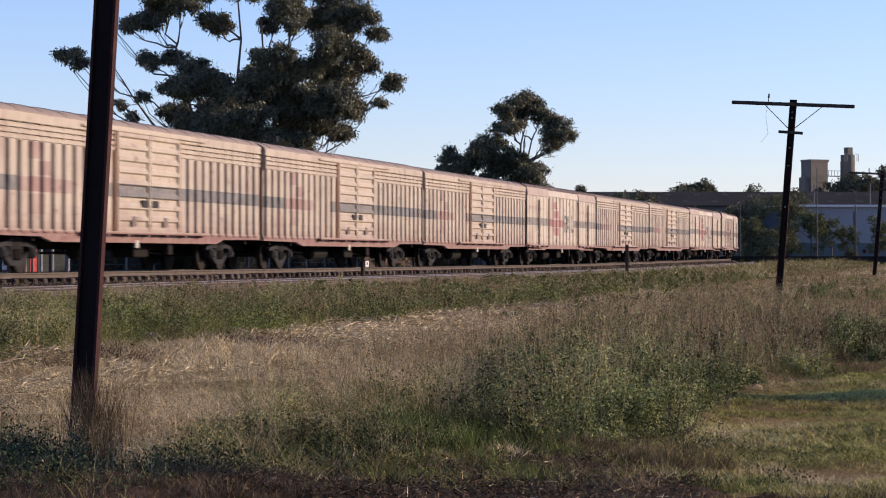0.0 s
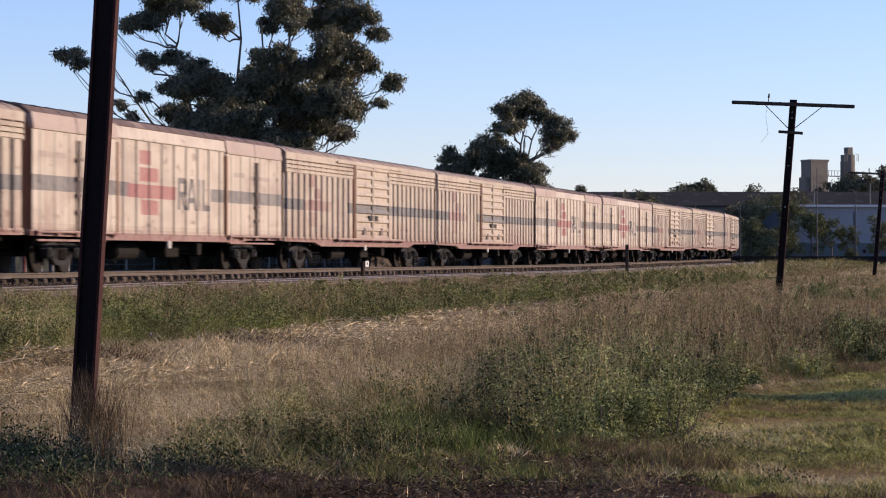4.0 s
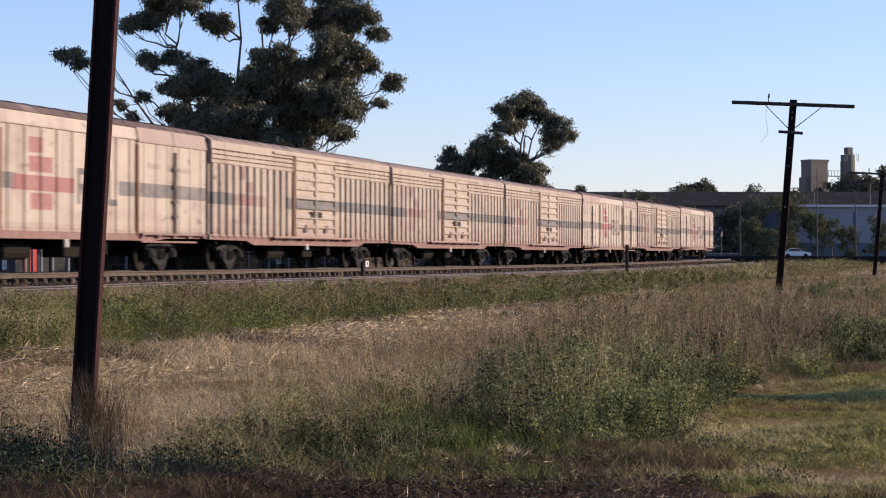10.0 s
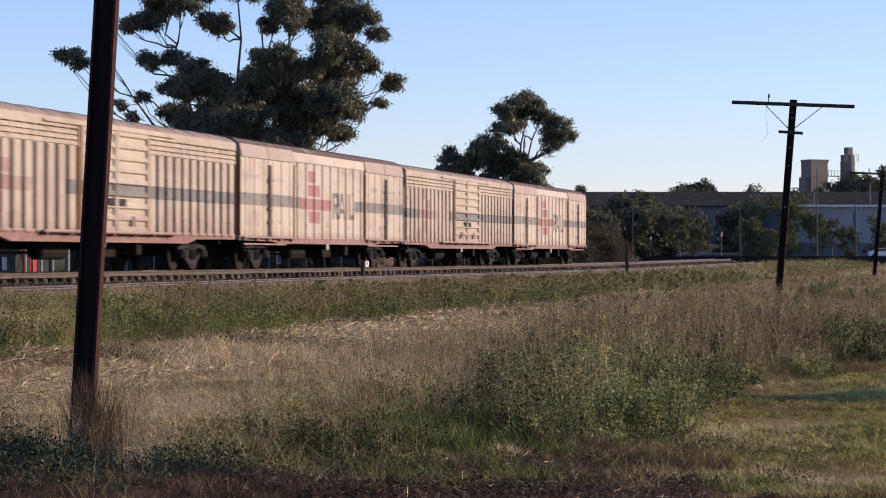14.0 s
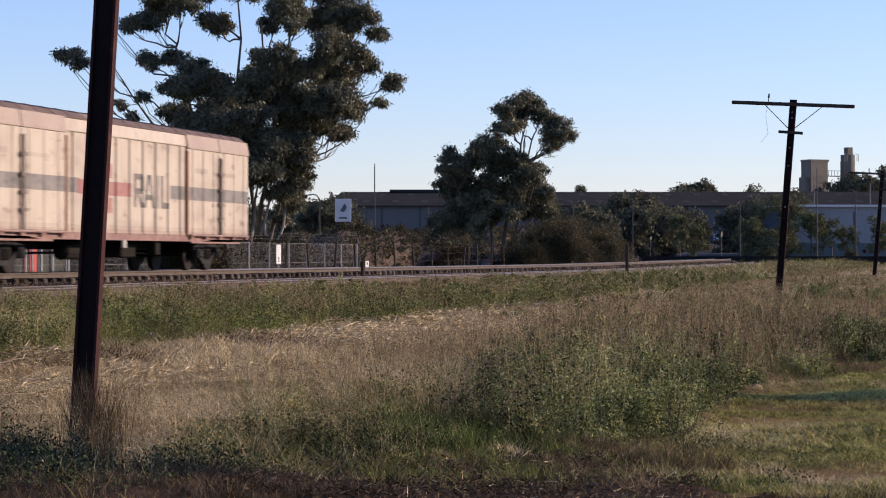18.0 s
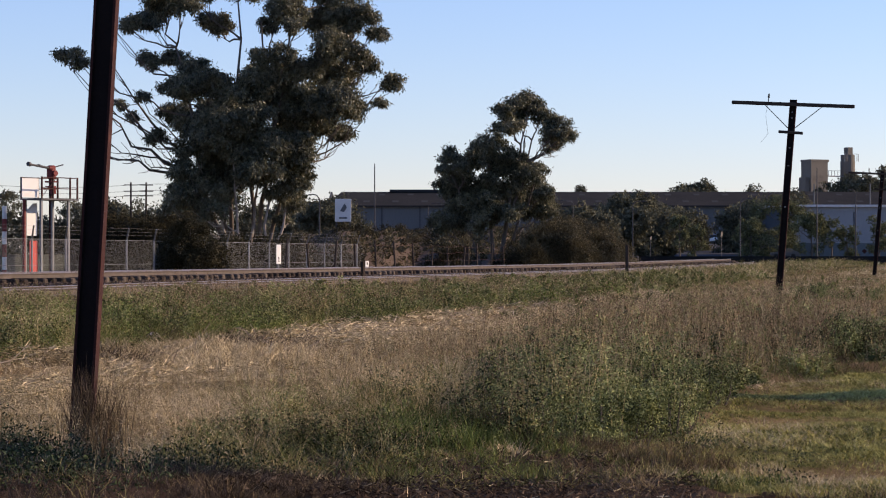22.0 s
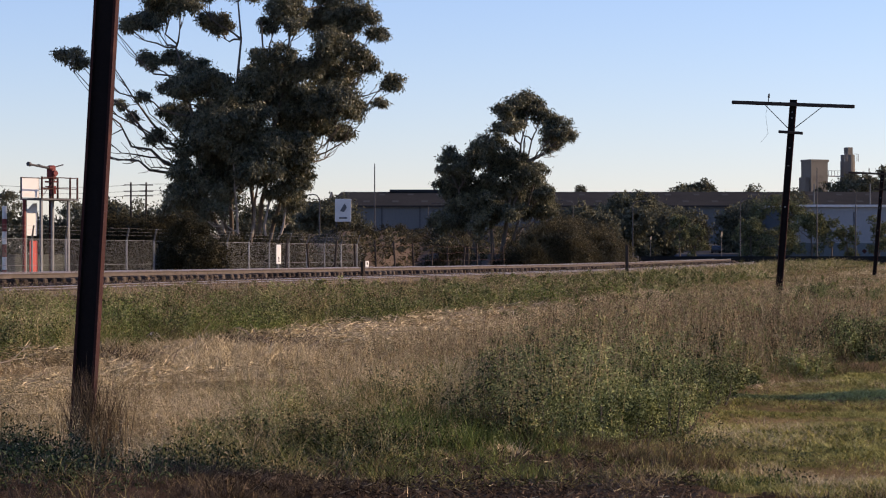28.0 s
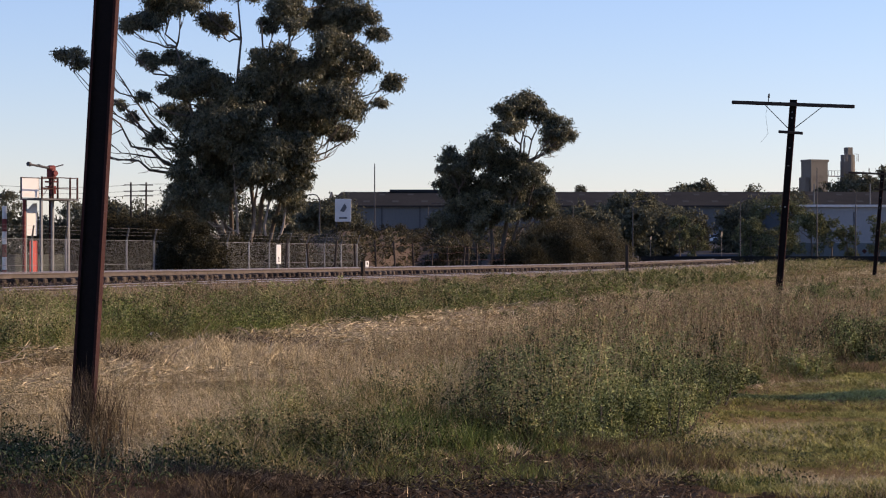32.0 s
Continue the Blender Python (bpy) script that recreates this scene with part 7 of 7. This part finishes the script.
for x, y, s in ((31.2, 10.6, 0.09), (27.8, 9.35, 0.07), (26.9, 9.6, 0.08), (24.8, 8.5, 0.08), (29.2, 9.0, 0.06), (16.6, 1.0, 0.02), (20.9, 2.8, 0.02)):
    b = bmesh.new()
    bmesh.ops.create_icosphere(b, subdivisions=2, radius=s)
    for v in b.verts:
        v.co *= 1 + 0.35 * noise.noise(v.co * 5 / s * 0.12 + Vector((x, y, 0)))
        v.co.z *= 0.6
    me = bpy.data.meshes.new("stone")
    b.to_mesh(me)
    b.free()
    me.materials.append(M_PALE_STONE)
    ob = new("stone", me)
    ob.location = (x, y, float(ground_z(x, y)) + s * 0.35)
    tagged(ob, "pale stone lying in the dry grass", "stone", "stones in the grass")
b = bmesh.new()
bmesh.ops.create_icosphere(b, subdivisions=3, radius=0.16)
for v in b.verts:
    v.co *= 1 + 0.5 * noise.noise(v.co * 9)
    v.co.z *= 0.7
me = bpy.data.meshes.new("clod")
b.to_mesh(me)
b.free()
me.materials.append(M_BANK)
ob = new("clod", me)
ob.location = (28.3, 9.45, float(ground_z(28.3, 9.45)) + 0.05)
tagged(ob, "dark clod of earth in the dry litter", "clod")
# dark scrubby weeds at the pole's foot and along the near edge
for x, y, w, h, seed in ((13.4, 5.25, 0.8, 0.26, 744), (13.1, 5.0, 0.7, 0.2, 745), (13.9, 5.1, 0.6, 0.22, 746), (13.6, 5.6, 0.7, 0.3, 748), (12.9, 5.2, 0.6, 0.2, 749), (14.6, 4.72, 0.7, 0.28, 770), (14.9, 4.6, 0.6, 0.26, 771), (15.3, 4.48, 0.6, 0.26, 772), (13.2, 4.8, 0.6, 0.2, 763), (13.6, 4.9, 0.6, 0.22, 764), (14.1, 4.95, 0.6, 0.24, 765), (14.0, 5.4, 0.7, 0.3, 767), (12.8, 4.85, 0.6, 0.16, 768), (14.9, 6.15, 0.8, 0.46, 731), (14.3, 5.7, 0.8, 0.36, 732), (13.9, 5.5, 0.7, 0.25, 741), (20.0, 2.25, 0.6, 0.22, 742), (18.6, 1.57, 0.5, 0.16, 743), (15.0, 4.95, 0.5, 0.22, 734), (15.3, 4.7, 0.5, 0.2, 735), (15.9, 4.2, 0.5, 0.2, 736), (16.2, 3.75, 0.5, 0.2, 737), (17.3, 1.55, 0.5, 0.14, 738), (16.2, 1.35, 0.5, 0.13, 739)):
    bush("low dark scrubby weed in the dead turf", (x, y, float(ground_z(x, y)) - 0.02), w, h, G_WEED_DARK, seed, per_area=17000, length=0.03, width=0.012, group="weed plants", name="weed_plant", category="weed", deep=1.0)
# dark rounded weed bushes by the mown verge and in the far meadow
for x, y, w, h, seed in ((36.6, 1.8, 1.5, 0.95, 701), (39.5, 1.85, 1.6, 1.0, 702), (68.5, 5.1, 2.4, 0.55, 703), (72.0, 4.5, 2.4, 0.6, 704), (37.5, 10.9, 1.3, 0.45, 705), (31.5, 10.9, 1.2, 0.45, 706), (46.0, 10.6, 1.4, 0.5, 707), (25.8, 10.8, 1.0, 0.5, 708)):
    bush("dense dark green weed bush in the grass", (x, y, float(ground_z(x, y))), w, h, G_WEED, seed, per_area=16000, length=0.05, width=0.02, group="weed bushes")
for x, y, w, h, seed in ((28.6, 11.5, 1.2, 0.55, 751), (30.2, 12.3, 1.4, 0.5, 752), (27.4, 10.9, 1.0, 0.5, 753), (32.6, 11.5, 1.3, 0.6, 754), (34.6, 11.8, 1.2, 0.5, 755), (36.0, 12.9, 1.3, 0.5, 756), (39.0, 11.2, 1.1, 0.42, 757), (43.5, 11.0, 1.2, 0.4, 758), (62.0, 12.3, 1.7, 0.6, 759), (55.0, 11.4, 1.4, 0.45, 760), (82.0, 11.2, 2.0, 0.7, 761), (48.0, 12.6, 1.4, 0.5, 762)):
    bush("bushy dark green forb in the strip beside the tracks", (x, y, float(ground_z(x, y))), w, h, G_FORB, seed, per_area=9000, length=0.05, width=0.022, group="weed bushes")
rngw = np.random.default_rng(720)
for i in range(40):
    x = rngw.uniform(18.3, 25.5)
    y = float(lawn_edge(x)) + rngw.uniform(0.15, 1.5) if i < 30 else rngw.uniform(3.6, 5.2)
    if i >= 30:
        x = rngw.uniform(15.2, 19.5)
    h = rngw.uniform(0.38, 0.68) if i < 30 else rngw.uniform(0.14, 0.24)
    bush("leafy green weed growing at the verge's edge", (x, y, float(ground_z(x, y)) - 0.02), rngw.uniform(0.35, 0.6), h, G_WEED_FRESH if i % 3 == 0 else G_WEED, 720 + i, per_area=17000, length=0.03, width=0.013, group="weed plants", name="weed_plant", category="weed", deep=1.0)


def soil_patch():
    """Bare dark mulch at the verge's edge."""
    X, Y = np.meshgrid(np.arange(12.6, 20.4, 0.07), np.arange(1.3, 6.6, 0.06), indexing="ij")
    Z = ground_z(X, Y) + np.clip(0.03 + 0.03 * soil_mask(X, Y), -0.12, 0.03) + 0.04 * (value_noise(X, Y, 0.22, 33) - 0.4)
    tagged(grid_mesh("bare_soil", np.stack([X, Y, Z], -1), M_MULCH), "patch of bare dark soil and dead mulch", "soil", kind="structure")


M_MULCH = mat("dark_mulch", (0.020, 0.014, 0.010), (0.085, 0.058, 0.042), 0.95, scale=5, fine=45, bump=1.0, spec=0.0)
soil_patch()
M_TWIG = mat("dark_twig", (0.05, 0.032, 0.022), (0.20, 0.13, 0.085), 0.9, scale=5, fine=40, bump=0.1, spec=0.0, per="object")
for i in range(90):
    x, y = rngw.uniform(15.6, 18.8), rngw.uniform(2.1, 4.2)
    a, ln = rngw.uniform(0, 6.28), rngw.uniform(0.05, 0.16)
    z = float(ground_z(x, y)) + 0.02
    b = Build()
    b.path([(x, y, z), (x + math.cos(a) * ln * 0.5, y + math.sin(a) * ln * 0.5, z + rngw.uniform(0.01, 0.05)), (x + math.cos(a) * ln, y + math.sin(a) * ln, z + rngw.uniform(0.0, 0.12))], [0.003, 0.003, 0.0015], n=4)
    tagged(b.done("twig", M_TWIG), "dead twig on the bare soil", "twig", "twigs on the bare soil")


def motions():
    train_motion()
    road_motion()


motions()
